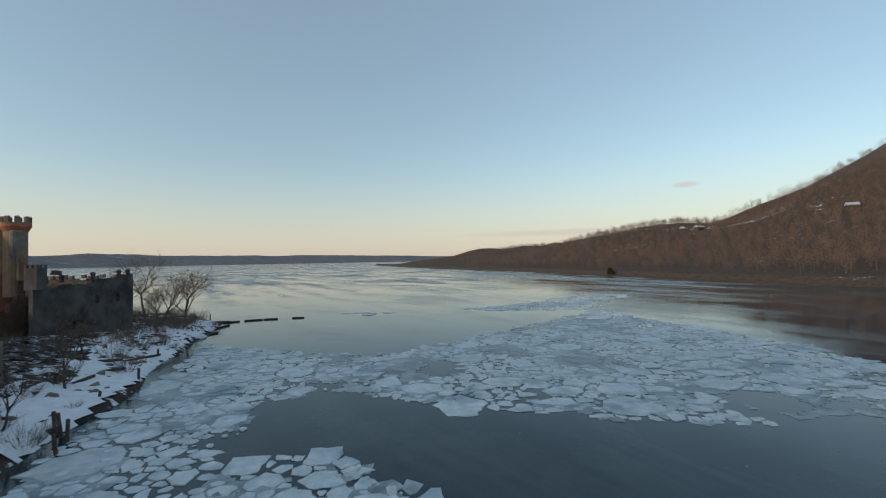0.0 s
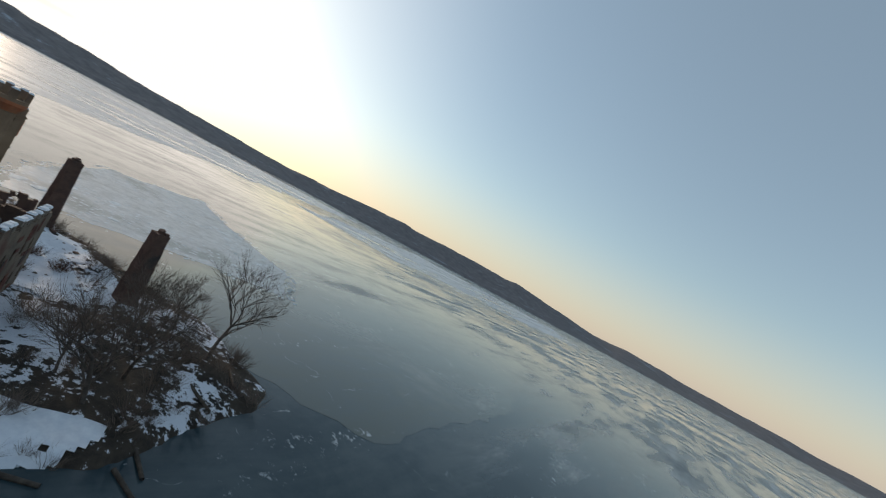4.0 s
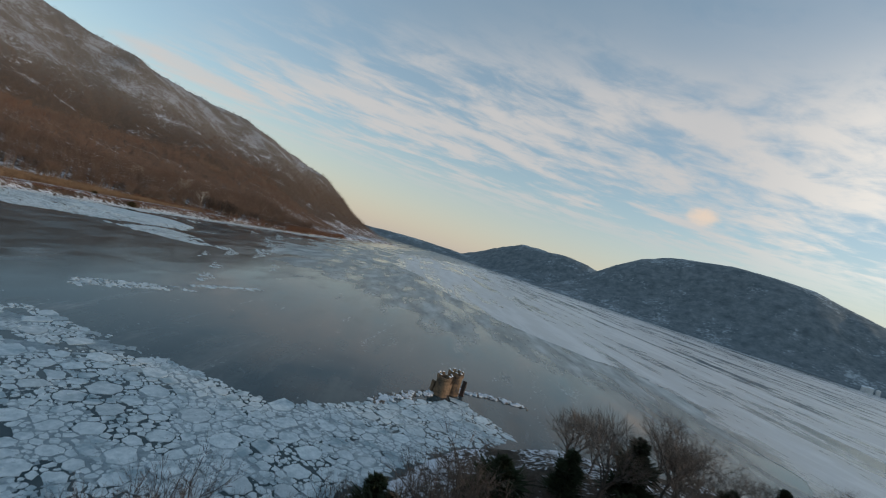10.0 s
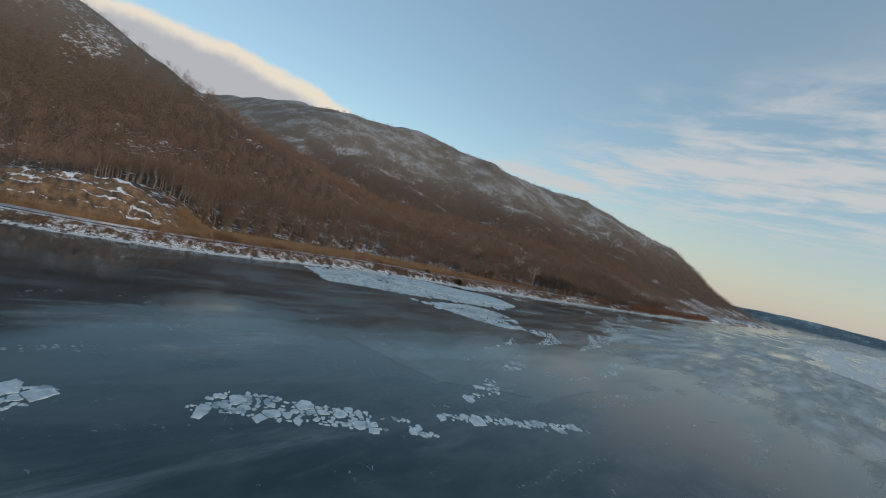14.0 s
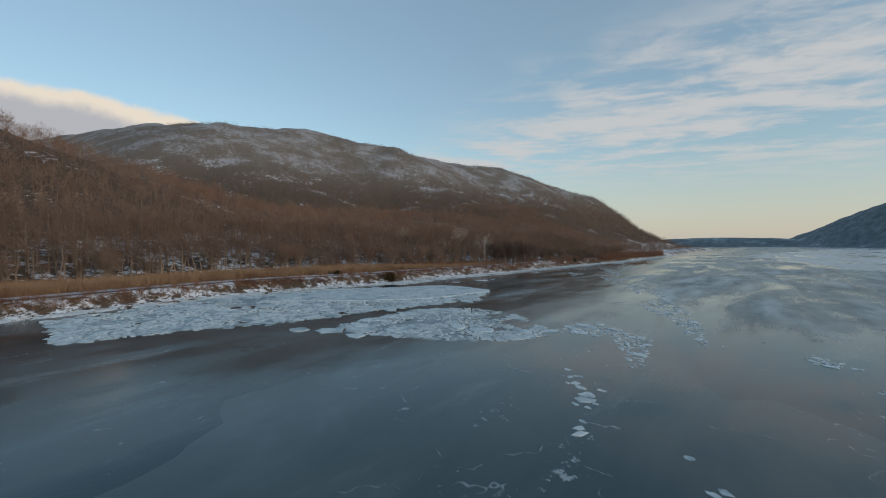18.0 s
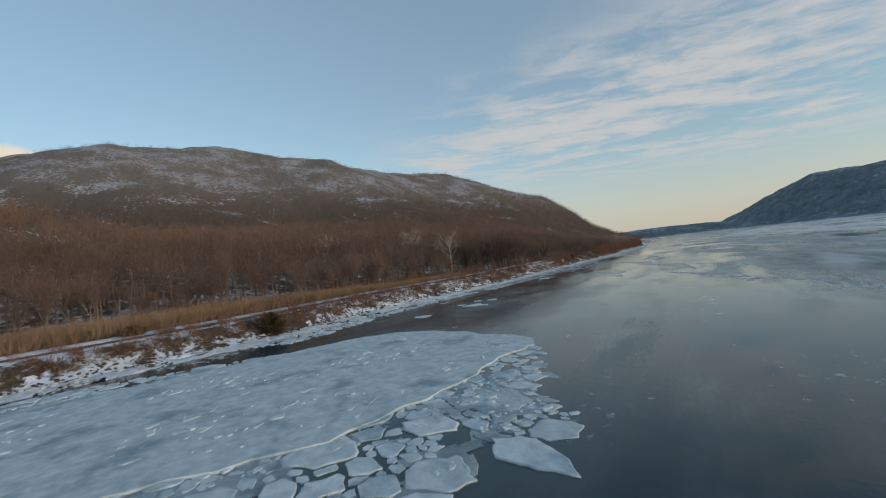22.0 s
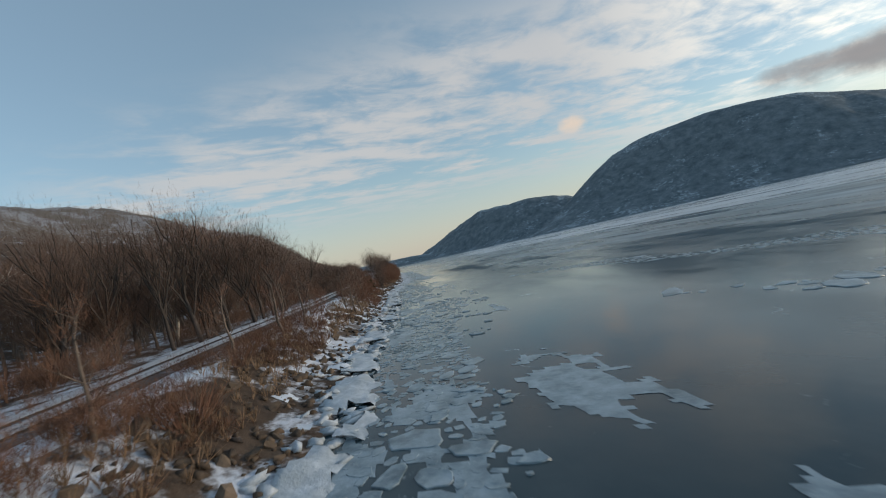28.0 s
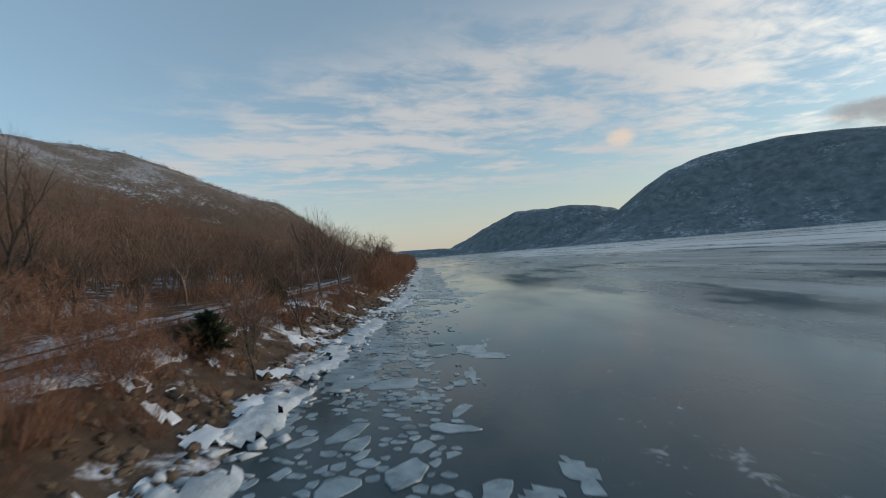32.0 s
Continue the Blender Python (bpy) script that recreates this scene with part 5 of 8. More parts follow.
def slush_fields():
    """Grey slush that has set between the floes, with ragged holes."""
    bag = Bag()
    for k, (poly, sizes) in enumerate(FIELDS):
        if sizes not in (DENSE, PLATES, BROAD):
            continue
        xs, ys = [p[0] for p in poly], [p[1] for p in poly]
        gx, gy = np.arange(min(xs) - 3, max(xs) + 3, 0.55), np.arange(min(ys) - 3, max(ys) + 3, 0.55)
        X, Y = np.meshgrid(gx, gy, indexing="ij")
        X, Y = X + 0.3 * fbm(X, Y, 1.1, 2, 81), Y + 0.3 * fbm(X, Y, 1.1, 2, 82)
        cx, cy = X + 2.6 * fbm(X, Y, 8, 3, 83), Y + 2.6 * fbm(X, Y, 8, 3, 84)
        keep = in_polygon(cx, cy, poly) & (rim_distance(X, Y) < -0.3) & (X - shore_x(Y) < -0.5) & (fbm(X, Y, 9, 5, 85) + 0.15 * fbm(X, Y, 1.6, 3, 87) > (0.0 if sizes is BROAD else -0.08 if sizes is DENSE else -0.2))
        for lead in LEADS:
            keep &= ~in_polygon(cx, cy, lead)
        f = grid_faces(len(gx), len(gy))
        f = f[keep.reshape(-1)[f].all(1)]
        bag.add(np.stack([X, Y, 0.025 + 0.012 * k / len(FIELDS) + 0.012 * fbm(X, Y, 2, 2, 86)], -1).reshape(-1, 3), f)
    # new ice broken into rags that trail along the railway bank
    gy, gd = np.arange(-560, -200, 0.45), np.arange(1.0, 22, 0.45)
    Y, D = np.meshgrid(gy, gd, indexing="ij")
    X = shore_x(Y) - D + 0.25 * fbm(Y, D, 0.9, 2, 91)
    Y = Y + 0.25 * fbm(X, Y, 0.9, 2, 92)
    rag = fbm(D * 2.2, Y * 0.8, 9, 5, 93) + 0.6 * fbm(X, Y, 2.4, 4, 94) - 0.016 * D
    f = grid_faces(len(gy), len(gd))
    f = f[(rag > 0.03).reshape(-1)[f].all(1)]
    edge = new("ragged_ice", mesh_np("ragged_ice", np.stack([X, Y, 0.02 + 0.015 * fbm(X, Y, 2, 2, 95)], -1).reshape(-1, 3), f, THINICE, True))
    tagged(edge, "rags of thin grey ice trailing along the bank", "ice", kind="stuff")
    v, f = bag.arrays()
    tagged(new("slush_sheet", mesh_np("slush_sheet", v, f, SLUSH, True)), "grey frozen slush that binds the floes together", "ice", kind="stuff")


drift_ice()
slush_fields()
brash()
shore_plates()
ice_sheet([(365, -137), (369, -158), (367, -167), (361, -172.5), (351.5, -176), (343.7, -178), (338.2, -179), (335, -178), (332, -175.8), (330.8, -173), (330.5, -170), (329, -165.5), (324, -158), (318, -140), (322, -112), (336, -84), (352, -84), (362, -108)], "large white ice sheet lying off the bank", ICE, 0.26, 1.1, 1)
rafted_slabs()
ice_sheet([(-153, 78), (-186, 69), (-250, 73), (-288, 110), (-248, 125), (-197, 153), (-160, 150), (-160, 124), (-153, 96)], "pale sheet of frozen floes off the harbour gate", SHEETICE, 0.055, 1.2, 27)
ice_sheet([(-100, 138), (-125, 112), (-150, 70), (-205, 28), (-236, -20), (-320, -110), (-420, -40), (-310, 100), (-460, 330), (-300, 380), (-140, 235), (-84, 166)], "grey-green skin of new ice in the island's lee", SKIM, 0.03, 1.5, 25, 12)
ice_sheet([(200, -64), (213, -73), (225, -75), (233, -88), (240, -132), (212, -149), (186, -133), (179, -116), (189, -90)], "thin clear skin of new ice on the dark water", SKIN, 0.03, 1.2, 21, 6)
ice_sheet([(166, -47), (199, -64), (215, -109), (191, -147), (156, -141), (136, -108), (135, -75)], "thin clear skin of new ice on the dark water", SKIN, 0.035, 1.0, 22, 5)
ice_sheet([(90, -333), (-43, -352), (-88, -276), (-114, -237), (-134, -199), (-190, -200), (-300, -120), (-420, -40), (-700, 60), (-1200, 300), (-2000, 600), (-2250, 0), (-2000, -1200), (-1700, -2500), (-900, -3200), (100, -3250), (900, -3300), (1500, -3000), (1250, -2300), (860, -1250), (600, -800), (420, -560)], "vast pale ice sheet over the open river, with dark leads", WHITEICE, 0.12, 2.2, 3, 55)
ice_sheet([(-640, 330), (-800, 220), (-1300, 480), (-1900, 900), (-1500, 1500), (-900, 1000)], "wide pale ice sheet on the open river", WHITEICE, 0.1, 3, 4, 60)

# ---- railway and bank ----
def along(y, off):
    """A point of the bank line, off metres inland, and its heading."""
    x = float(shore_x(y)) + off / 0.86
    dx = float(shore_x(y - 3)) - float(shore_x(y + 3))
    return x, math.atan2(-6.0, dx)


def strip(name, ys, cuts, mat, smooth=False):
    """A long body swept along the bank; cuts are (offset, height) across it."""
    v = []
    for y in ys:
        for off, z in cuts:
            v.append((float(shore_x(y)) + off / 0.86, y, z))
    return mesh_np(name, v, grid_faces(len(ys), len(cuts))[:, ::-1], mat, smooth)


def railway():
    ys = np.arange(140, -900, -4.0)
    z = BANK_TOP
    bed = new("track_bed", strip("track_bed", ys, [(14.2, z - 0.5), (15.4, z + 0.28), (24.6, z + 0.28), (25.8, z - 0.6)], BALLAST))
    tagged(bed, "dark stone ballast bed of a two-track railway", "track bed", kind="structure")
    for name, c in (("railway_track", 17.8), ("railway_track", 22.0)):
        tr = tagged(new(name), "steel railway track on wooden sleepers along the river", "railway track", "tracks beside the river")
        for side in (-0.72, 0.72):
            o = c + side
            part("rail", strip("rail", ys, [(o - 0.07, z + 0.34), (o - 0.04, z + 0.58), (o + 0.04, z + 0.58), (o + 0.07, z + 0.34)], RAIL), tr, "worn bright steel rail")
        bm = bmesh.new()
        box_into(bm, (0.24, 2.6, 0.18), bevel=0.02)
        sl = from_bm("sleeper", bm, TIE)
        vs, fs = [], []
        cube_v = np.array([(a, b, d) for a in (-0.12, 0.12) for b in (-1.3, 1.3) for d in (-0.09, 0.09)])
        cube_f = np.array([(0, 1, 3, 2), (4, 6, 7, 5), (0, 4, 5, 1), (2, 3, 7, 6), (0, 2, 6, 4), (1, 5, 7, 3)])
        n = 0
        for y in np.arange(100, -560, -0.62):
            x, a = along(y, c)
            m = Matrix.Translation((x, y, z + 0.27)) @ Matrix.Rotation(a, 4, "Z")
            if -400 < y < -312:
                part("sleeper", sl, tr, m=m)
            else:
                r = np.array(m)
                vs.append(cube_v @ r[:3, :3].T + r[:3, 3])
                fs.append(cube_f + n)
                n += 8
        tagged(part("sleeper_row", mesh_np("sleeper_row", np.concatenate(vs), np.concatenate(fs), TIE), tr), kind="stuff")
    # snow lying beside the track, wide and ragged where the bank is broad
    ys, ds = np.arange(120, -700, -0.8), np.arange(4.5, 15.1, 0.5)
    Y, D = np.meshgrid(ys, ds, indexing="ij")
    X = shore_x(Y) + D / 0.86
    broad = step(-440, -415, Y) * (1 - step(-300, -275, Y))
    broad = broad * (1 - 0.85 * np.exp(-((Y + 344) / 15) ** 2))
    cover = D - (10.9 - 1.8 * broad) + (1.2 + 2.0 * broad) * fbm(X, Y, 6, 3, 61) + (0.6 + 1.0 * broad) * fbm(X, Y, 1.7, 2, 62)
    Z = east_height(X, Y) + 0.16 * step(0.0, 1.0, cover) - 0.1 + 0.12 * fbm(X, Y, 3, 2, 63)
    f = grid_faces(len(ys), len(ds))[:, ::-1]
    f = f[cover.reshape(-1)[f].mean(1) > 0]
    snow = new("snow_strip", mesh_np("snow_strip", np.stack([X, Y, Z], -1).reshape(-1, 3), f, SNOW, True))
    tagged(snow, "strip of lying snow beside the track bed", "snow", kind="structure")


railway()


def rock_mesh(seed):
    """An angular quarried block with flat broken faces."""
    rng = np.random.default_rng(seed)
    bm = bmesh.new()
    for k in range(13):
        d = rng.normal(0, 1, 3)
        d = d / np.abs(d).max() * rng.uniform(0.36, 0.54)
        bm.verts.new(d * (rng.uniform(1.0, 1.5), 0.9, rng.uniform(0.5, 0.8)))
    r = bmesh.ops.convex_hull(bm, input=bm.verts[:])
    bmesh.ops.delete(bm, geom=[v for v in bm.verts if not v.link_faces], context="VERTS")
    return from_bm("rock", bm, ROCK)


def to_arrays(me):
    v = np.empty(len(me.vertices) * 3, np.float32)
    me.vertices.foreach_get("co", v)
    return v.reshape(-1, 3), np.array([p.vertices[:] for p in me.polygons])


def bank_rocks():
    rng = np.random.default_rng(21)
    ground = bpy.data.objects["ground_east_bank"]
    kinds = [rock_mesh(s) for s in range(8)]
    for k in range(300):
        y = -205 - 225 * (k + rng.uniform(0, 1)) / 300
        d = rng.uniform(2.2, 9.2)
        x = float(shore_x(y)) + d / 0.86
        s = rng.uniform(0.4, 1.25)
        m = Matrix.Translation((x, y, float(east_height(x, y)) + 0.12 * s)) @ Euler((rng.normal(0, 0.4), rng.normal(0, 0.4), rng.uniform(0, 6.28))).to_matrix().to_4x4() @ Matrix.Diagonal((s, s, s, 1))
        part("rock", kinds[k % 8], ground, m=m)
    n = 8000
    y = rng.uniform(-760, 170, n)
    d = rng.uniform(1.8, 8.6, n)
    s = rng.uniform(0.22, 0.85, n)
    x = shore_x(y) + d / 0.86
    keep = (y > -290) | (y < -430) | (fbm(x, y, 5, 3, 64) > np.interp(y, [-380, -366, -352, -335, -320], [0.0, -0.05, -0.35, -0.3, -0.12]))
    x, y, s = x[keep], y[keep], s[keep]
    n = len(x)
    arr = [to_arrays(m) for m in kinds]
    stuff("riprap", "brown broken rock armouring the railway bank", "riprap", arr, ROCK, np.stack([x, y], 1), east_height(x, y) + 0.1 * s, s, rng.uniform(0, 6.28, n), rng.integers(0, 8, n))
    # snow caught between the stones
    ys, ds = np.arange(170, -700, -0.45), np.arange(1.0, 12.1, 0.45)
    Y, D = np.meshgrid(ys, ds, indexing="ij")
    X = shore_x(Y) + D / 0.86 + 0.2 * fbm(Y, D, 1.0, 2, 66)
    cover = fbm(X, Y, 2.6, 4, 65) - 0.07 - 0.16 * step(2.5, 4, D) * (1 - step(9, 10.5, D)) - 0.1 * step(-300, -280, Y) - 0.5 * step(8.5, 10.5, D) * step(-290, -270, Y) + 0.1 * fbm(X, Y, 11, 2, 67)
    Z = east_height(X, Y) + 0.04 + 0.34 * step(0.0, 0.5, cover)
    f = grid_faces(len(ys), len(ds))[:, ::-1]
    f = f[cover.reshape(-1)[f].mean(1) > 0.1]
    tagged(new("snow_patches", mesh_np("snow_patches", np.stack([X, Y, Z], -1).reshape(-1, 3), f, SNOW, True)), "patches of old snow between the bank's stones", "snow", kind="stuff")


bank_rocks()


def shore_ice():
    ys = np.arange(170, -900, -0.9)
    w = np.maximum(2.2 + 1.7 * fbm(ys, 0 * ys, 9, 4, 31) + 1.0 * fbm(ys, 0 * ys, 2.2, 2, 32), 0.3)
    base = shore_x(ys)
    q = np.linspace(0, 1, 9)
    Y, Q = np.meshgrid(ys, q, indexing="ij")
    X = (base - w)[:, None] + Q * (w + 2.4)[:, None]
    Z = np.where(Q < 0.05, -0.1, 0.12 + 0.55 * Q + 0.42 * fbm(X, Y, 1.4, 3, 36) + 0.2 * fbm(X, Y, 5, 2, 37)) - 0.5 * (Q > 0.95)
    X = X + 0.5 * fbm(X, Y, 1.1, 2, 38)
    f = grid_faces(len(ys), 9)[:, ::-1]
    hole = fbm(X, Y, 3.2, 3, 39).reshape(-1)
    f = f[hole[f].mean(1) > -0.16]
    ob = new("shore_ice", mesh_np("shore_ice", np.stack([X, Y, Z], -1).reshape(-1, 3), f, OLDSNOW, False))
    tagged(ob, "ragged white shelf of ice and snow along the bank", "shore ice", kind="structure")


shore_ice()


def ice_lumps():
    rng = np.random.default_rng(47)
    n = 4200
    y = rng.uniform(-760, 170, n)
    x = shore_x(y) + rng.normal(0.6, 1.5, n)
    s = rng.uniform(0.25, 1.0, n)
    arr = [(v * (1.2, 1.0, 0.7), f) for v, f in (to_arrays(rock_mesh(500 + k)) for k in range(5))]
    z = np.maximum(east_height(x, y), 0.0) + 0.1 * s
    stuff("ice_lumps", "lumps of white ice and snow heaped along the water's edge", "ice", arr, OLDSNOW, np.stack([x, y], 1), z, s, rng.uniform(0, 6.28, n), rng.integers(0, 5, n))


ice_lumps()


def reeds():
    rng = np.random.default_rng(41)
    tuft = []
    for s in range(4):
        r2 = np.random.default_rng(400 + s)
        b = Bag()
        b.add(*twig_spray(r2, (0, 0, 0), np.array([0, 0, 1.0]), 12, 3.5, 0.12, 0.2))
        tuft.append(b.arrays())
    n = 36000
    y = rng.uniform(-290, 170, n)
    d = 26.0 + rng.uniform(0, 1, n) * (21 + 17 * step(-200, -110, y))
    x = shore_x(y) + d / 0.86
    keep = (fbm(x, y, 30, 3, 42) > -0.75 + 0.4 * step(40, 47, d - 17 * step(-200, -110, y))) & ((y < 62) | (d < 30)) & (y > -262 - 14 * fbm(x, y, 9, 2, 44))
    x, y = x[keep], y[keep]
    n = len(x)
    stuff("reed_bed", "dry tan reeds behind the railway", "reeds", tuft, REED, np.stack([x, y], 1), east_height(x, y) - 0.1, rng.uniform(0.75, 1.3, n) * (0.55 + 0.45 * step(-230, -130, y)), rng.uniform(0, 6.28, n), rng.integers(0, 4, n))
    grass = [twig_spray(np.random.default_rng(450 + s), (0, 0, 0), np.array([0, 0, 1.0]), 14, 0.8, 0.045, 0.45) for s in range(3)]
    n = 7000
    y = rng.uniform(-700, 170, n)
    d = rng.uniform(5.0, 10.8, n)
    x = shore_x(y) + d / 0.86
    keep = fbm(x, y, 14, 3, 43) > np.where((y < -290) & (y > -430), 0.05, -0.3)
    x, y = x[keep], y[keep]
    n = len(x)
    m = 5200
    by = rng.uniform(-700, 120, m)
    by = np.where((by < -312) & (by > -334), by + 40, by)
    bx = shore_x(by) + rng.uniform(5.5, 13.5, m) / 0.86
    keep = fbm(bx, by, 7, 3, 46) > np.where((by < -300) & (by > -335), 0.12, np.where((by < -335) & (by > -412), 0.06, -0.1))
    bx, by = bx[keep], by[keep]
    m = len(bx)
    low = [round_crown(640 + k, 0.9 + 0.3 * k, 0.9, 70, 0.6, 0.03, 0.0) for k in range(3)]
    stuff("bank_bramble", "low russet bramble and dead grass over the bank", "brush", low, REDTWIG, np.stack([bx, by], 1), east_height(bx, by) - 0.05, rng.uniform(0.6, 1.4, m), rng.uniform(0, 6.28, m), rng.integers(0, 3, m))
    stuff("bank_grass", "dead grass and brush on the bank top", "grass", grass, REED, np.stack([x, y], 1), east_height(x, y) - 0.05, rng.uniform(0.6, 1.5, n), rng.uniform(0, 6.28, n), rng.integers(0, 3, n))


reeds()


def joined(a, b):
    return np.concatenate([a[0], b[0]]), np.concatenate([a[1], b[1] + len(a[0])])


def full_tree(seed, height, width, twigs, twig_width, fine, foot=0.4):
    """A spreading tree whose crown is filled with fine sprays."""
    wood, crown = spread_tree(seed, height, width, (5, 4, 3), twigs, twig_width)
    return wood, joined(crown, round_crown(seed, height * 0.98, width * 0.8, fine, 1.5, 0.035, foot))


def tree_thing(name, arrays, wood, twig, label, category, group):
    e = tagged(new(name), label, category, group)
    (wv, wf), (cv, cf) = arrays
    part("trunk", mesh_np("trunk", wv, wf, wood, True), e)
    part("crown", mesh_np("crown", cv, cf, twig), e)
    return e


def place_copies(proto, spots, rng, s0=0.8, s1=1.2, lean=0.03):
    """Copies of one thing at (x, y, z); the first spot takes the prototype itself."""
    for k, (x, y, z) in enumerate(spots):
        s = rng.uniform(s0, s1)
        m = Matrix.Translation((x, y, z)) @ Euler((rng.normal(0, lean), rng.normal(0, lean), rng.uniform(0, 6.28))).to_matrix().to_4x4()
        ob = proto if k == 0 else copy_thing(proto, m)
        ob.matrix_basis = m @ Matrix.Diagonal((s, s, s, 1))


def bank_trees():
    rng = np.random.default_rng(51)

    def spots(n, y0, y1, d0, d1):
        y = rng.uniform(y0, y1, n)
        if d1 < 14:                                       # the bank is open where the stones lie broad
            y = np.where((y < -309) & (y > -337), y - 30 - 20 * rng.uniform(0, 1, n), y)
        x = shore_x(y) + (rng.uniform(d0, d1, n) + (16 * step(-200, -120, y) if d0 > 40 else 0)) / 0.86
        return np.stack([x, y, east_height(x, y) - 0.2], 1)
    for s in range(5):
        shape = full_tree(70 + s, 12 + 1.6 * s, 5.5 + 0.4 * s, 12, 0.04, 900)
        p = tree_thing("bare_tree", shape, BARK, TWIG, "bare brown tree at the edge of the woods", "tree", "trees along the railway")
        place_copies(p, spots(26, -640, 60, 46, 64), rng)
        q = p = tree_thing("bare_tree", shape, DARKBARK, TWIG, "bare dark-barked tree beside the railway", "tree", "trees along the railway")
        place_copies(q, spots(16, -620, -285, 40, 58), rng, 0.9, 1.2)
        if s > 2:
            q = copy_thing(p, Matrix())
            place_copies(q, spots(4, -520, -425, 9, 13), rng, 0.7, 0.9)
    # young growth on the river side of the track
    for s in range(3):
        p = tree_thing("bare_sapling", bare_tree(80 + s, 7.5 + 1.2 * s, 2.6, 8, 300, 0.035, 4, 0.2), BARK, REDTWIG if s else TWIG, "slender bare sapling on the rocky bank", "tree", "saplings on the bank")
        a = spots(16, -640, -440, 9.0, 13.5)
        b = spots(5, -395, -250, 9.0, 12.5)
        place_copies(p, np.concatenate([a, b]), rng, 0.7, 1.2)
    for s in range(3):
        me = mesh_np("twig_clump", *shrub(90 + s, 1.9 + 0.3 * s, 1.5, 26, 0.035), REDTWIG)
        e = tagged(new("shrub"), "low bare shrub with rust-brown twigs", "shrub", "shrubs on the bank")
        part("twig_clump", me, e)
        place_copies(e, np.concatenate([spots(34, -640, -100, 7.0, 13.5), spots(12, -100, 160, 7, 13)]), rng, 0.6, 1.5)
    # rust-brown brush thick along the water
    kinds = [shrub(140 + k, 3.4 + 0.7 * k, 1.9, 28, 0.045) for k in range(3)] + [bare_tree(145 + k, 6.5 + k, 2.4, 9, 420, 0.04, 3, 0.12)[1] for k in range(2)]
    a, b, c = spots(470, -760, -446, 5.5, 14), spots(70, -402, -290, 7.0, 12.5), spots(390, -268, 60, 8, 13.2)
    e = spots(45, -356, -333, 3.5, 9)
    q = np.concatenate([a, b, c, e])
    n = len(q)
    hgt = np.concatenate([rng.uniform(0.75, 1.4, len(a)), rng.uniform(0.4, 1.0, len(b)), rng.uniform(0.3, 0.6, len(c)), rng.uniform(0.25, 0.55, len(e))])
    stuff("bank_brush", "thick rust-brown leafless brush between railway and river", "brush", kinds, REDTWIG, q[:, :2], q[:, 2], hgt, rng.uniform(0, 6.28, n), rng.integers(0, 5, n))
    fuzz = [round_crown(620 + k, 2.8 + 0.9 * k, 2.1 + 0.3 * k, 420, 1.1, 0.033, 0.02) for k in range(4)]
    a, b = np.concatenate([spots(190, -660, -270, 33, 48), spots(170, -300, -90, 49, 72)]), spots(80, -640, -450, 7, 13.5)
    q = np.concatenate([a, b])
    n = len(q)
    stuff("brushwood", "fine leafless brushwood crowding the railway", "brush", fuzz, TWIG, q[:, :2], q[:, 2], np.concatenate([rng.uniform(0.6, 1.3, len(a)), rng.uniform(0.5, 0.9, len(b))]), rng.uniform(0, 6.28, n), rng.integers(0, 4, n))
    # tall trees just behind the track and single ones by the water
    tall = [(521, -325, 29), (529, -335, 28), (541, -333, 30), (521, -331, 27), (526, -316, 30), (533, -324, 31), (523, -296, 31), (530, -303, 32), (521, -287, 30), (534, -291, 31), (536, -350, 22), (551, -376, 24), (523, -385, 9), (532, -399, 11), (517, -302, 30), (516, -307, 31), (514, -312, 29), (514, -319, 24), (512, -325, 21), (548, -419, 16), (554, -425, 14)]
    for k, (x, y, h) in enumerate(tall):
        p = tree_thing("bare_tree", full_tree(170 + k, h, h * 0.32, 7, 0.05, 1500 if h > 15 else 300), DARKBARK, TWIG, "tall bare tree rising close beside the track" if h > 15 else "small forked bare tree on the rocky bank", "tree", "trees along the railway")
        p.matrix_basis = Matrix.Translation((x, y, float(east_height(x, y)) - 0.2))
    p = tree_thing("bare_sapling", bare_tree(184, 8.5, 2.4, 9, 340, 0.035, 4, 0.15), BARK, TWIG, "slender bare sapling on the rocky bank", "tree", "saplings on the bank")
    place_copies(p, [(x, y, float(east_height(x, y)) - 0.2) for x, y in ((487.5, -319.5), (488.6, -320.6), (488.0, -322.0), (489.5, -319.2), (506.5, -345.5), (504.8, -347.4), (508, -349.5))], rng, 0.8, 1.1)
    # pale sycamores that stand out of the woods
    syc = [(577, -274, 34), (567, -208, 33), (529, -277, 26), (540, -318, 21), (620, -200, 30)]
    for k, (x, y, top) in enumerate(syc):
        z = float(east_height(x, y))
        h = max(16.0, top + 6 - z)
        p = tree_thing("sycamore", bare_tree(130 + k, h, h * 0.34, 13, 420, 0.085, 6, 0.35), PALEBARK, PALEBARK, "tall pale-barked bare sycamore rising out of the woods", "tree", "pale sycamores")
        p.matrix_basis = Matrix.Translation((x, y, z - 0.2))
    # evergreen bushes
    for x, y, h, r in ((391.5, -146.5, 5.4, 3.5), (527.5, -384, 3.4, 1.9), (402, -118, 2.6, 2.2), (542, -404, 4.2, 1.9), (128, 386, 7, 3.5)):
        p = tree_thing("juniper", conifer(int(x), h, r, 190), BARK, CEDAR if y < -300 else OLIVE, "dense low evergreen bush beside the track", "bush", "evergreen bushes by the track")
        x = max(x, float(shore_x(y)) + 3.5)
        p.matrix_basis = Matrix.Translation((x, y, float(east_height(x, y)) - 0.15))


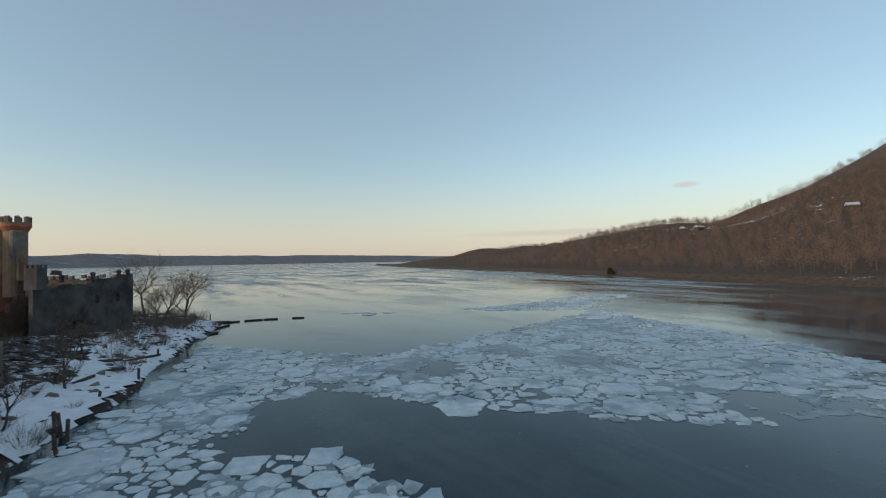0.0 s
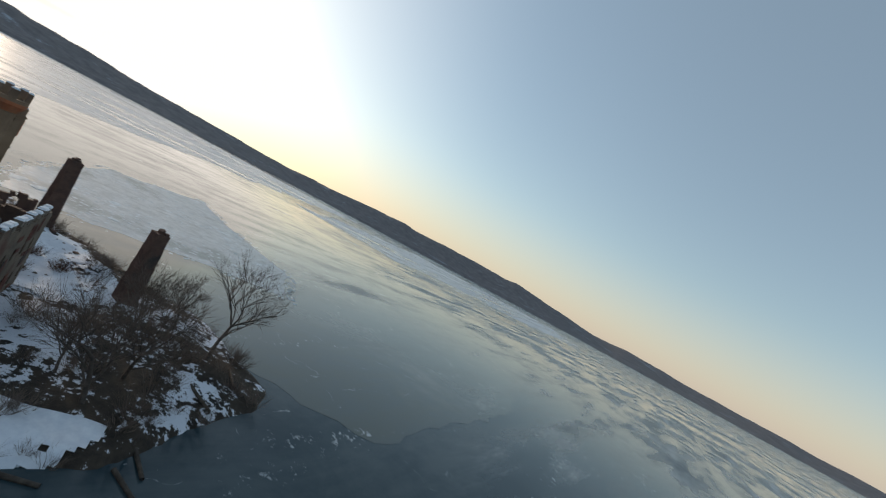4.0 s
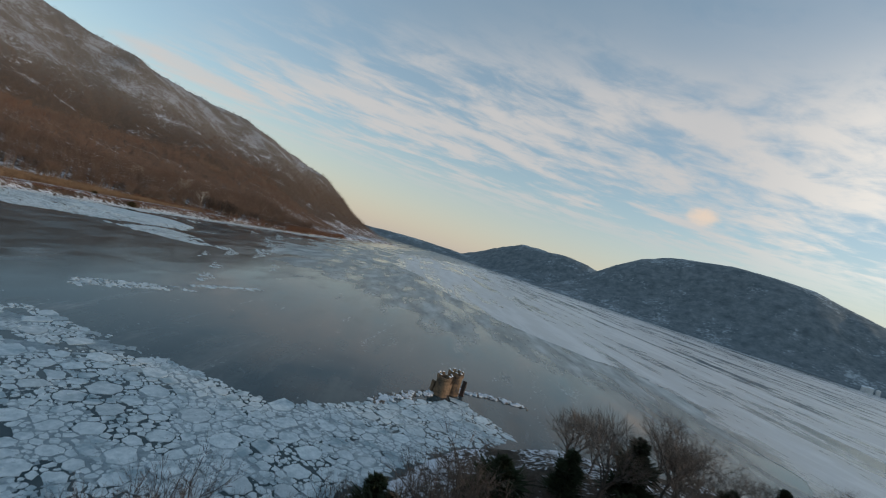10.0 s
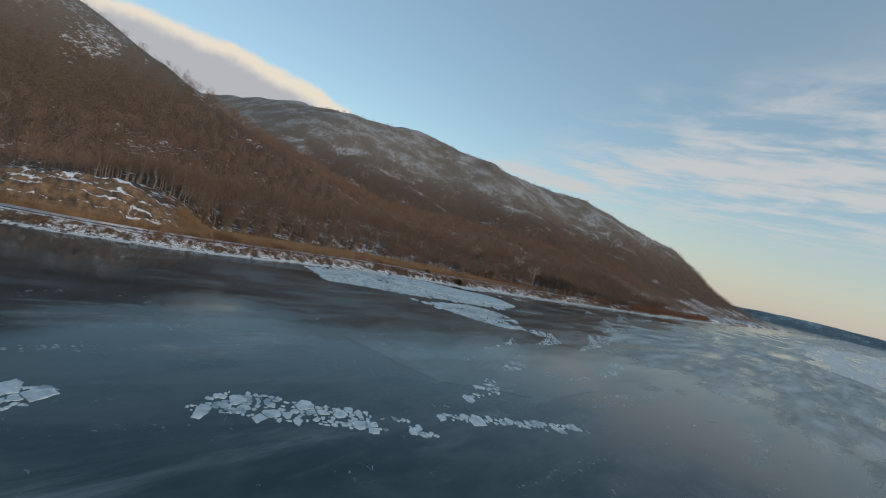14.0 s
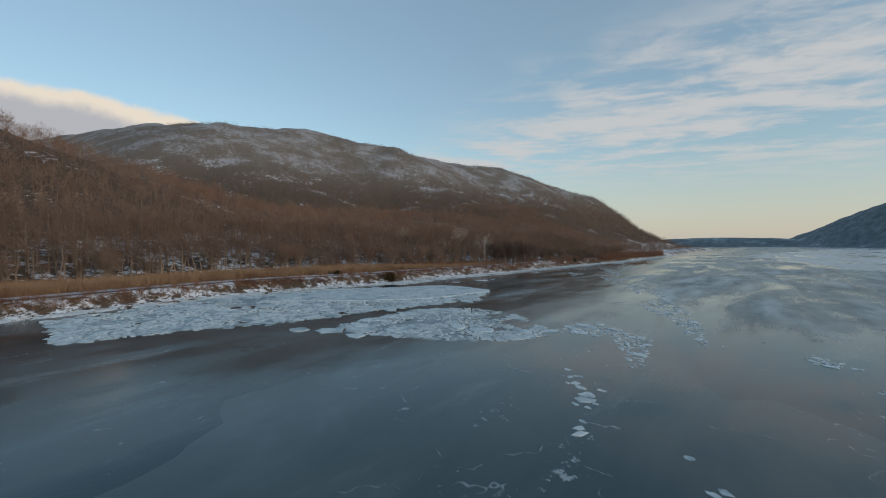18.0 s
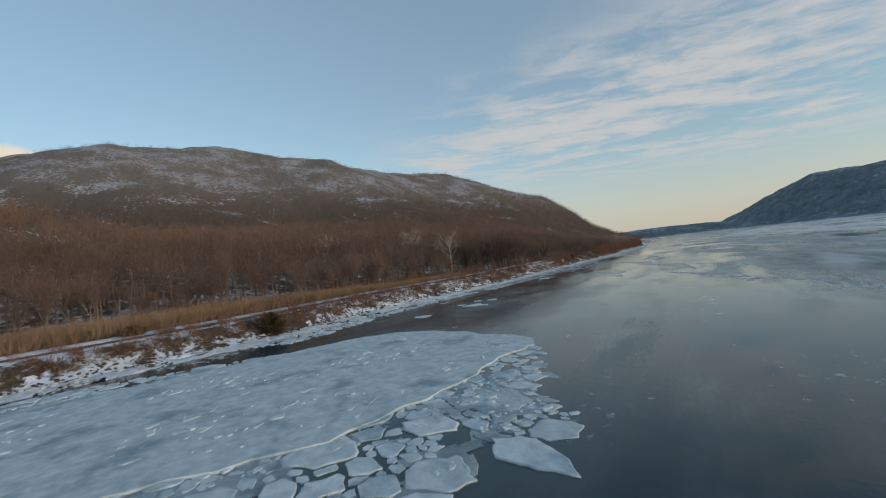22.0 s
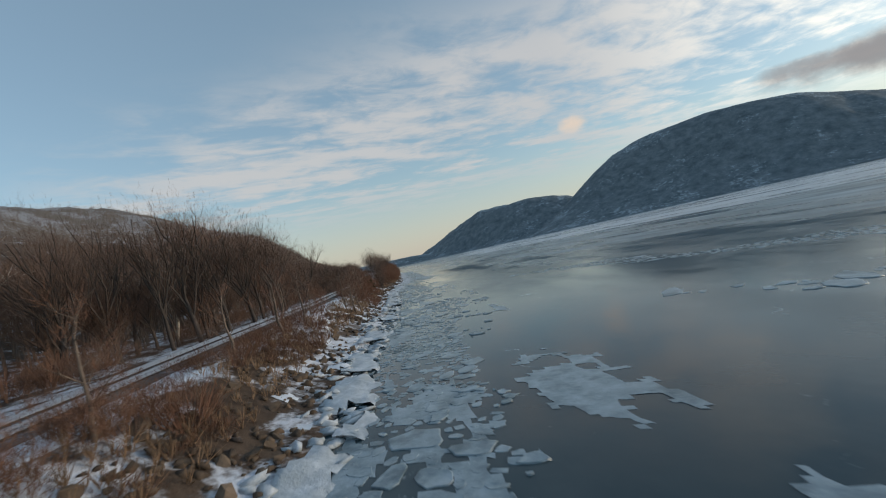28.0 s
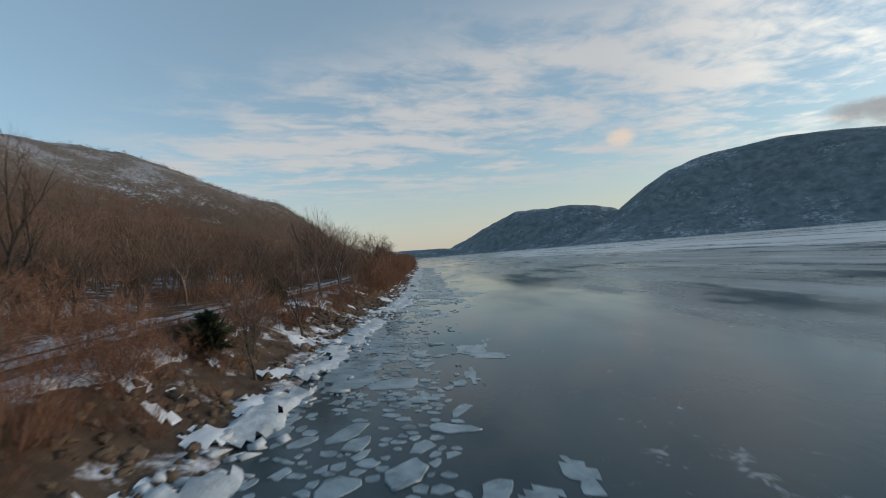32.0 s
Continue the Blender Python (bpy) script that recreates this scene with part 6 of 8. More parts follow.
def rock_cut():
    """The tan bluff above the railway: a broken face in ledges."""
    ys, ds = np.arange(194, 46, -0.7), np.concatenate([np.arange(28, 50, 0.6), np.arange(50, 66, 1.6)])
    Y, D = np.meshgrid(ys, ds, indexing="ij")
    X = shore_x(Y) + D / 0.86
    edge = 31 + 2.5 * fbm(Y, 0 * Y, 16, 3, 51) + 1.6 * fbm(Y, D * 0.6, 4, 3, 52)
    high = cliff_height(Y)
    face = high * (0.36 * step(0, 1.8, D - edge) + 0.26 * step(3.4, 5.2, D - edge) + 0.2 * step(7, 9, D - edge) + 0.18 * step(11, 16, D - edge))
    rise = np.maximum(face - high * step(34, 54, D), 0) * (1 - step(56, 64, D))
    chips = (1.3 * fbm(X, Y, 3.5, 4, 54) + 1.1 * np.round(fbm(X, Y, 7, 2, 55) * 4) / 2) * step(0.4, 3, high) * step(-0.5, 1.5, D - edge)
    Z = east_height(X, Y) - 0.5 + rise + chips * (1 - 0.6 * step(48, 64, D)) + 0.5 * step(0.5, 3, high) * (1 - step(50, 64, D))
    ob = new("rock_outcrop", mesh_np("rock_outcrop", np.stack([X, Y, Z], -1).reshape(-1, 3), grid_faces(len(ys), len(ds))[:, ::-1], CLIFF))
    tagged(ob, "tan rock bluff above the railway with snow on its ledges", "rock outcrop")


CLIFF = snowy("tan_cliff_rock", (0.05, 0.042, 0.036), (0.23, 0.15, 0.095), 0.94, 1.02, 0.1, 0.35, grain=0.22)
rock_cut()
OLIVE = mottled("olive_brown_needles", (0.045, 0.034, 0.014), (0.09, 0.065, 0.028), 0.8, bump=0)
bank_trees()

# ---- the ruins on the island ----
def ruin(name, label, at, category="ruin", group=""):
    e = tagged(new(name), label, category, group) if group else tagged(new(name), label, category)
    e.matrix_basis = Matrix.Translation(at)
    return e


def put(name, data, thing, label="", m=None):
    """A part given in world coordinates under a thing that stands at its base."""
    return part(name, data, thing, label, thing.matrix_basis.inverted() @ (m or Matrix()))


def wall_frame(a, b):
    a, b = Vector((*a, 0)), Vector((*b, 0))
    w = b - a
    return Matrix.Translation(a) @ Matrix.Rotation(math.atan2(w.y, w.x), 4, "Z"), w.length


def wall_block(a, b, z0, z1, thick=0.9, holes=(), ragged=0.0, seed=0, z1b=None, broken=1.6):
    """One wall from a to b with real openings (holes: along in m, bottom, width, height, arched) and a level or broken top."""
    rng = random.Random(seed)
    m, ln = wall_frame(a, b)
    z1b = z1 if z1b is None else z1b
    xs, zs = {0.0, ln}, {z0}
    for x, zb, w, h, arch in holes:
        n = 6 if arch else 1
        xs |= {round(x - w / 2 + w * k / n, 3) for k in range(n + 1)}
        zs |= {zb, zb + h}
        if arch:
            zs |= {zb + h - w / 2 + w / 2 * math.sqrt(max(0.0, 1 - q * q)) for q in (1 / 6, 0.5, 5 / 6)}
    if ragged:
        k = 0.0
        while k < ln:
            xs.add(k)
            k += rng.uniform(0.35, broken)
    elif z1 != z1b:
        xs |= {ln * k / 12 for k in range(12)}
    xs = sorted(x for x in xs if 0 <= x <= ln)
    xs = [x for i, x in enumerate(xs) if i == 0 or x - xs[i - 1] > 0.02]
    zs = sorted(zs)
    zs = [z for i, z in enumerate(zs) if i == 0 or z - zs[i - 1] > 0.02]
    tops, low = [], 0.0
    for x0, x1 in zip(xs, xs[1:]):
        low = low * 0.55 + rng.uniform(0, ragged) * 0.72 if ragged else 0.0
        tops.append(z1 + (z1b - z1) * (x0 + x1) / 2 / ln - low)

    def full(i, k):
        """The height that cell k of column i reaches, or None where it is empty."""
        if not (0 <= i < len(tops) and 0 <= k < len(zs)) or zs[k] >= tops[i] - 0.02:
            return None
        hi = min(tops[i], zs[k + 1]) if k + 1 < len(zs) else tops[i]
        xm, zm = (xs[i] + xs[i + 1]) / 2, (zs[k] + hi) / 2
        for x, zb, w, h, arch in holes:
            if abs(xm - x) < w / 2:
                up = h - (w / 2 - math.sqrt(max(0, (w / 2) ** 2 - (xm - x) ** 2)) if arch else 0)
                if zb < zm < zb + up:
                    return None
        return hi
    bm, made = bmesh.new(), {}

    def vert(x, y, z):
        key = (round(x, 3), y > 0, round(z, 3))
        if key not in made:
            made[key] = bm.verts.new(m @ Vector((x, y, z)))
        return made[key]
    t = thick / 2
    for i in range(len(tops)):
        for k in range(len(zs)):
            hi = full(i, k)
            if hi is None:
                continue
            x0, x1, lo = xs[i], xs[i + 1], zs[k]
            quads = [((x0, -t, lo), (x1, -t, lo), (x1, -t, hi), (x0, -t, hi)), ((x1, t, lo), (x0, t, lo), (x0, t, hi), (x1, t, hi))]
            if full(i - 1, k) is None or full(i - 1, k) < hi - 0.001:
                quads.append(((x0, t, lo), (x0, -t, lo), (x0, -t, hi), (x0, t, hi)))
            if full(i + 1, k) is None or full(i + 1, k) < hi - 0.001:
                quads.append(((x1, -t, lo), (x1, t, lo), (x1, t, hi), (x1, -t, hi)))
            if full(i, k - 1) is None:
                quads.append(((x0, t, lo), (x1, t, lo), (x1, -t, lo), (x0, -t, lo)))
            if full(i, k + 1) is None:
                quads.append(((x0, -t, hi), (x1, -t, hi), (x1, t, hi), (x0, t, hi)))
            for q in quads:
                try:
                    bm.faces.new([vert(*c) for c in q])
                except ValueError:
                    pass
    return bm


def box_mesh(name, size, mat, bevel=0.03):
    bm = bmesh.new()
    box_into(bm, size, bevel=bevel)
    return from_bm(name, bm, mat)


def ring_mesh(name, cuts, mat, sides=20, jag=0.0, seed=0, arc=1.0):
    """A turned body: cuts are (radius, height); the last ring may be broken."""
    rng = random.Random(seed)
    bm = bmesh.new()
    rings = []
    for k, (r, z) in enumerate(cuts):
        last = jag and k >= len(cuts) - 2
        rings.append([bm.verts.new((math.cos(q * arc * 2 * math.pi / sides) * r, math.sin(q * arc * 2 * math.pi / sides) * r, z - (jag * random.Random(seed * 99 + q).uniform(0, 1) if last else 0))) for q in range(sides)])
    for ra, rb in zip(rings, rings[1:]):
        for q in range(sides if arc >= 1 else sides - 1):
            bm.faces.new((ra[q], ra[(q + 1) % sides], rb[(q + 1) % sides], rb[q]))
    bmesh.ops.recalc_face_normals(bm, faces=bm.faces[:])
    return from_bm(name, bm, mat)


def snow_cap(name, w, d, h=0.22):
    bm = bmesh.new()
    vs = box_into(bm, (w, d, h))
    for v in vs:
        if v.co.z > 0:
            v.co.x *= 0.72
            v.co.y *= 0.62
    return from_bm(name, bm, SNOW)


def merlons(wall, a, b, z, count, size, mat, cap=True, skip=()):
    m, ln = wall_frame(a, b)
    body, snow = box_mesh("merlon", size, mat), snow_cap("snow_cap", size[0] * 0.98, size[1] * 0.98)
    for k in range(count):
        if k in skip:
            continue
        mm = m @ Matrix.Translation(((k + 0.5) * ln / count, 0, z + size[2] / 2))
        ob = part("merlon", body, wall, m=mm)
        if cap:
            part("snow_cap", snow, wall, "lying snow", mm @ Matrix.Translation((0, 0, size[2] / 2 + 0.1)))


def crown_blocks(thing, centre, r, z, count, size, mat, skip=(), cap=False):
    body = box_mesh("merlon", size, mat)
    snow = snow_cap("snow_cap", size[0], size[1])
    for k in range(count):
        if k not in skip:
            a = k * 2 * math.pi / count
            m = Matrix.Translation((centre[0] + math.cos(a) * r, centre[1] + math.sin(a) * r, z + size[2] / 2)) @ Matrix.Rotation(a + math.pi / 2, 4, "Z")
            put("merlon", body, thing, m=m)
            if cap:
                put("snow_cap", snow, thing, "lying snow", m @ Matrix.Translation((0, 0, size[2] / 2 + 0.1)))


def wall_trim(wall, a, b, z, out, high, mat, name="ledge", label="", length=None, start=0.0, lift=0.0, side=-1, thick=1.2):
    m, ln = wall_frame(a, b)
    ln = length or ln
    me = box_mesh(name, (ln, out, high), mat, 0.02)
    part(name, me, wall, label, m @ Matrix.Translation((start + ln / 2, side * (thick / 2 + out / 2 - 0.05), z + high / 2)))


def lettering(wall, a, b, text, start, z, size, mat, thick, spread=1.0, label=""):
    m, ln = wall_frame(a, b)
    cu = bpy.data.curves.new("lettering", "FONT")
    cu.body, cu.size, cu.extrude, cu.space_character = text, size, 0.06, spread
    ob = new("lettering_draft", cu)
    bpy.context.view_layer.update()
    me = bpy.data.meshes.new_from_object(ob.evaluated_get(bpy.context.evaluated_depsgraph_get()))
    bpy.data.objects.remove(ob)
    me.materials.clear()
    me.materials.append(mat)
    part("lettering", me, wall, label, m @ Matrix.Translation((start, -thick / 2 - 0.05, z)) @ Matrix.Rotation(math.pi / 2, 4, "X"))


def heap(name, label, spots, mat, seed, thing=None):
    """Fallen blocks."""
    arr = [to_arrays(rock_mesh(300 + k)) for k in range(5)]
    rng = np.random.default_rng(seed)
    xy, s = [], []
    for x0, x1, y0, y1, n, big in spots:
        xy.append(np.stack([rng.uniform(x0, x1, n), rng.uniform(y0, y1, n)], 1))
        s.append(rng.uniform(0.25, big, n))
    xy, s = np.concatenate(xy), np.concatenate(s)
    n = len(s)
    stuff(name, label, "rubble", arr, mat, xy, isle_height(xy[:, 0], xy[:, 1]) + 0.08 * s, s, rng.uniform(0, 6.28, n), rng.integers(0, 5, n))


P1, P2, P3 = (-93.4, 96.6), (-123.5, 74.0), (-79.0, 83.5)


def arsenal():
    th = ruin("arsenal_ruin", "roofless castle arsenal of tan stucco over red brick with snow-capped battlements", (-108, 85, 1.5), "castle ruin")
    m, ln = wall_frame(P1, P2)
    small = [(3.4 + 1.75 * k, 17.3, 0.75, 1.05, False) for k in range(4)] + [(29.0 + 1.35 * k, 18.5, 0.6, 0.9, False) for k in range(5)]
    front = put("front_wall", (wall_block(P1, P2, 15.8, 25.0, 1.2, small), TAN), th)
    # the base takes the brighter brick, with warm sunlight in its colour
    low = put("lower_wall", (wall_block((P1[0] - 0.18, P1[1] + 0.24), (P2[0] - 0.18, P2[1] + 0.24), 0.5, 15.8, 1.4, [(30, 3, 1.2, 2.0, True), (22, 2.5, 1.4, 2.2, True)]), LITBRICK), th, "red brick base wall in a sunlit colour")
    merlons(front, P1, P2, 25.0, 22, (1.02, 1.25, 1.0), TAN)
    wall_trim(front, P1, P2, 24.6, 0.22, 0.28, TAN, "string_course")
    wall_trim(front, P1, P2, 20.1, 0.16, 0.22, STONE, "string_course")
    wall_trim(front, P1, P2, 22.0, 0.16, 2.5, ORANGE, "painted_band", "faded red painted band")
    # snow lies on the ledge in broken stretches
    wall_trim(front, P1, P2, 15.65, 0.75, 0.25, TAN, "ledge")
    for s, n in ((0.4, 5.6), (6.6, 3.2), (10.4, 9.6), (21.2, 6.5), (29.0, 3.4), (33.4, 3.9)):
        wall_trim(front, P1, P2, 15.9, 0.6, 0.24, SNOW, "snow_drift", "snow lying on the ledge", n, s)
    sill = box_mesh("sill", (1.0, 0.2, 0.12), STONE)
    for x, zb, w, h, arch in small:
        part("sill", sill, front, m=m @ Matrix.Translation((x, -0.65, zb - 0.06)))
    # the owner's name stays as plain bars; the other words are raised stucco letters
    bar = box_mesh("letter_bar", (0.95, 0.1, 1.65), PALETAN, 0.02)
    for k in range(11):
        if k != 5:
            part("letter_bar", bar, front, m=m @ Matrix.Translation((4.4 + 1.62 * k, -0.70, 23.25)))
    lettering(front, P1, P2, "ISLAND", 24.6, 22.5, 2.2, PALETAN, 1.3, 1.08, "raised pale stucco letters")
    lettering(front, P1, P2, "ARSENAL", 13.2, 20.5, 1.9, STONE, 1.2, 1.1, "raised dark stucco letters")
    # east wall falls away towards the residence
    side_end = (-85.7, 89.6)
    side = put("side_wall", (wall_block(P1, side_end, 14.6, 24.6, 1.2, [(6.2, 16.4, 1.1, 1.9, False)], 0.5, 4, 18.4), TAN), th)
    # the wall below is in shade, painted here with the darker brick
    put("side_base", (wall_block((P1[0] + 0.1, P1[1] - 0.1), (side_end[0] - 1.0, side_end[1] + 0.9), 2.0, 14.6, 1.1, [(4, 8.5, 1.2, 2.2, True)]), DARKBRICK), th, "brick under the side wall, its shade put into the colour")
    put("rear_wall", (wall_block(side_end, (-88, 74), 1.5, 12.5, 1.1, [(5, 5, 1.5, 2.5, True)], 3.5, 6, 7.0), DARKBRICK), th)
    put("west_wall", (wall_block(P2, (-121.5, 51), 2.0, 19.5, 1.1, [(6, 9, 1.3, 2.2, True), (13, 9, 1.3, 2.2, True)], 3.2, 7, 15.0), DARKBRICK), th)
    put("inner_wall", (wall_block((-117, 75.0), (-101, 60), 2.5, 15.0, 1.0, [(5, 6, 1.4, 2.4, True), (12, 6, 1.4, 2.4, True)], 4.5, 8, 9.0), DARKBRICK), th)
    put("inner_wall", (wall_block((-101, 60), (-104, 52), 3.5, 12.0, 1.0, (), 3.0, 9), DARKBRICK), th)
    # round corbelled tower at the near corner
    c = (-92.0, 94.6)
    t = Matrix.Translation((*c, 0))
    put("tower_shaft", ring_mesh("tower_shaft", [(2.0, 11.0), (2.0, 24.8), (2.1, 25.1)], TAN, 22), th, m=t)
    put("corbel_band", ring_mesh("corbel_band", [(2.02, 24.9), (2.55, 25.9), (2.62, 25.95), (2.62, 26.4), (2.05, 26.4)], ORANGE, 22), th, "red-orange corbelled ring", t)
    put("parapet", ring_mesh("parapet", [(2.6, 26.35), (2.6, 26.9), (2.05, 26.9), (2.05, 25.6), (0.05, 25.5)], TAN, 22), th, m=t)
    crown_blocks(th, c, 2.33, 26.9, 9, (0.9, 0.5, 1.2), TAN, (2, 6), True)
    put("bartizan", ring_mesh("bartizan", [(0.3, 17.5), (1.15, 20.0), (1.25, 21.5), (1.25, 24.8), (1.05, 25.1)], STONE, 14), th, "small round stucco bartizan", Matrix.Translation((-90.2, 93.0, 0)))
    # square tower at the other end
    m2 = Matrix.Translation((-124.0, 72.6, 0)) @ Matrix.Rotation(math.atan2(-22.6, -30.1), 4, "Z")
    bm = bmesh.new()
    box_into(bm, (2.7, 2.7, 24.6), m2 @ Matrix.Translation((0, 0, 13.7)), 0.06)
    put("end_tower", (bm, TAN), th)
    bm = bmesh.new()
    box_into(bm, (3.2, 3.2, 0.9), m2 @ Matrix.Translation((0, 0, 26.2)), 0.1)
    put("corbel_band", (bm, ORANGE), th)
    mer = box_mesh("merlon", (0.8, 0.5, 1.0), BRICK)
    for k in range(8):
        a = k * math.pi / 4
        q = m2 @ Matrix.Translation((1.35 * max(-1, min(1, 1.42 * math.cos(a))), 1.35 * max(-1, min(1, 1.42 * math.sin(a))), 27.1))
        if k != 5:
            put("merlon", mer, th, m=q)
    heap("yard_rubble", "brick rubble and snow inside the roofless arsenal", [(-118, -88, 58, 90, 420, 1.5)], RUBBLE, 61)


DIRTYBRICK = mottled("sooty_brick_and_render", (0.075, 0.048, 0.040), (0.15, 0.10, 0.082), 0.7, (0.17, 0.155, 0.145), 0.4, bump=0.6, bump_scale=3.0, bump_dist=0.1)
ORANGE = mottled("faded_red_paint_and_sunlit_orange", (0.40, 0.125, 0.06), (0.50, 0.19, 0.095), 0.6, (0.26, 0.16, 0.10), 0.25, bump=0.3, bump_scale=3.0, bump_dist=0.05)
# lit copy of the red brick: low sun put into the colour
LITBRICK = mottled("sunlit_orange_brick", (0.25, 0.10, 0.06), (0.37, 0.155, 0.09), 0.7, (0.17, 0.09, 0.065), 0.25, bump=0.5, bump_scale=4.0, bump_dist=0.08)
PALETAN = mottled("pale_stucco_letters", (0.19, 0.125, 0.09), (0.27, 0.18, 0.125), 0.8, bump=0.3, bump_scale=4.0, bump_dist=0.04)
# dark rubble, blackened further for the deep shade between the walls
DARKSOIL = mottled("burnt_shaded_rubble_and_snow", (0.012, 0.011, 0.011), (0.042, 0.034, 0.031), 0.9, (0.52, 0.56, 0.63), 1.1, bump=0.8, bump_scale=2.2, bump_dist=0.3)
# darker brick whose colour includes the shade on the ruins' walls
DARKBRICK = mottled("shaded_dark_brick", (0.075, 0.045, 0.038), (0.14, 0.085, 0.065), 0.7, (0.05, 0.045, 0.042), 0.2, bump=0.6, bump_scale=3.0, bump_dist=0.1)
RUBBLE = mottled("brick_rubble", (0.11, 0.085, 0.075), (0.22, 0.17, 0.145), 0.6, (0.30, 0.31, 0.33), 0.35, bump=0.5, bump_scale=3.0, bump_dist=0.08)
arsenal()


def lower_building():
    th = ruin("lower_storehouse", "long roofless storehouse with plastered walls and a crumbling snow-dusted parapet", (-84, 100, 2), "castle ruin")
    a, b = (-95.0, 104.0), (-75.4, 106.3)
    n_holes = [(2.5 + 3.4 * k, 8.8, 1.0, 1.9, True) for k in range(5)] + [(4.0 + 3.6 * k, 3.6, 1.1, 2.0, False) for k in range(5)]
    # outer face looks north-west to the water; seen from there a comes second
    north = put("north_wall", (wall_block(b, a, 1.4, 15.0, 1.0, n_holes, 0.9, 11, 14.6), DIRTYTAN), th)
    put("east_wall", (wall_block(b, (-79.5, 84.8), 1.4, 15.4, 1.0, [(4, 9, 1.0, 1.8, True), (9, 9, 1.0, 1.8, True), (14, 4, 1.0, 1.8, False)], 0.9, 12, 13.6), DARKSTONE), th, "dark weathered stone wall")
    put("cross_wall", (wall_block((-86, 104.8), (-86.5, 90), 1.6, 13.0, 0.8, [(5, 4, 1.4, 2.4, True)], 2.5, 13, 9.0), DARKBRICK), th)
    put("west_wall", (wall_block(a, (-94.5, 97.4), 1.6, 14.0, 0.9, (), 1.8, 14), DARKBRICK), th)
    m, ln = wall_frame(b, a)
    cap = snow_cap("snow_cap", 1.1, 1.0, 0.25)
    tooth = box_mesh("merlon", (0.8, 0.9, 0.9), STONE, 0.05)
    rng = random.Random(3)
    for k in range(14):
        q = m @ Matrix.Translation((0.8 + k * 1.38, 0, 15.0 - 0.028 * k + rng.uniform(-0.3, 0.1)))
        if k % 5 != 3:
            put("merlon", tooth, th, m=q)
            put("snow_cap", cap, th, "lying snow", q @ Matrix.Translation((0, 0, 0.5)))
    patch = box_mesh("brick_patch", (1.0, 0.06, 1.0), BRICK, 0.01)
    for k in range(16):
        q = m @ Matrix.Translation((rng.uniform(1, ln - 1), -0.53, rng.uniform(2.4, 12.8))) @ Matrix.Diagonal((rng.uniform(0.5, 1.9), 1, rng.uniform(0.5, 2.4), 1))
        put("brick_patch", patch, th, "bare brick where the plaster fell", q)
    # ball finials on short posts over the east wall
    bm = bmesh.new()
    bmesh.ops.create_icosphere(bm, subdivisions=2, radius=0.52, matrix=Matrix.Translation((0, 0, 1.15)))
    box_into(bm, (0.7, 0.7, 0.8), Matrix.Translation((0, 0, 0.35)), 0.08)
    ball = from_bm("ball_finial", bm, DARKSTONE)
    for y in (105.5, 103.2, 97.0, 90.5, 87.5):
        put("ball_finial", ball, th, "stone ball on a post", Matrix.Translation((-75.5 - (106.3 - y) * 0.19, y, 14.8 - (106 - y) * 0.05)))
    bm = bmesh.new()
    box_into(bm, (2.6, 2.2, 4.2), Matrix.Translation((-78.2, 84.4, 15.0)), 0.06)
    put("corner_turret", (bm, DARKSTONE), th)
    tm = box_mesh("merlon", (0.55, 0.5, 0.7), DARKSTONE)
    for dx in (-1.0, 0, 1.0):
        for dy in (-0.85, 0.85):
            put("merlon", tm, th, m=Matrix.Translation((-78.2 + dx, 84.4 + dy, 17.4)))


DIRTYTAN = mottled("stained_plaster", (0.11, 0.088, 0.07), (0.21, 0.165, 0.125), 0.45, (0.12, 0.06, 0.045), 0.2, bump=0.5, bump_scale=3.0, bump_dist=0.08)
DARKSTONE = mottled("dark_stone", (0.065, 0.06, 0.06), (0.13, 0.12, 0.115), 0.4, (0.045, 0.042, 0.042), 0.15, bump=0.7, bump_scale=1.6, bump_dist=0.2)
lower_building()


def harbour():
    g = "harbour gate towers"
    for x, y, h, s in ((-130, 94.5, 16.6, 1), (-103, 117, 15.6, 2)):
        th = ruin("harbour_tower", "slender ruined brick gate tower standing by the water", (x, y, 1), "tower", g)
        a = Matrix.Translation((x, y, 0)) @ Matrix.Rotation(radians(37), 4, "Z")
        cuts = [(2.2 - 0.075 * k + 0.06 * (k % 2), 0.3 + (h - 0.3) * k / 9) for k in range(10)] + [(0.3, h + 0.1)]
        put("shaft", ring_mesh("shaft", cuts, DARKBRICK, 4), th, m=a @ Matrix.Rotation(radians(45), 4, "Z"))
        rng = random.Random(s)
        tooth = box_mesh("broken_top", (0.75, 0.7, 0.9), DARKBRICK, 0.06)
        for k in range(5):
            put("broken_top", tooth, th, m=a @ Matrix.Translation((rng.uniform(-0.8, 0.8), rng.uniform(-0.6, 0.6), h + rng.uniform(0.0, 0.3))))
    th = ruin("harbour_wall", "low ruined brick wall with gaps towards the water", (-124, 86, 1), "ruined wall")
    put("wall", (wall_block((-129.0, 92.5), (-119, 77.5), 0.6, 7.6, 0.9, [(3.5, 3.4, 1.7, 2.4, True), (8.5, 3.4, 1.5, 2.2, False), (13.2, 3.4, 1.4, 2.2, True)], 2.2, 21, 8.6), DARKBRICK), th)
    th = ruin("courtyard_wall", "low broken wall round the snowy court", (-112, 108, 1), "ruined wall")
    put("wall", (wall_block((-128, 97), (-104.5, 116), 0.4, 3.0, 0.8, (), 1.6, 22), DARKBRICK), th)
    heap("court_rubble", "fallen stones and bricks in the snowy court", [(-126, -98, 96, 114, 90, 0.8)], RUBBLE, 62)


harbour()

F1, F2, F3 = (-84.6, 53.4), (-99.4, 49.6), (-110.2, 41.4)


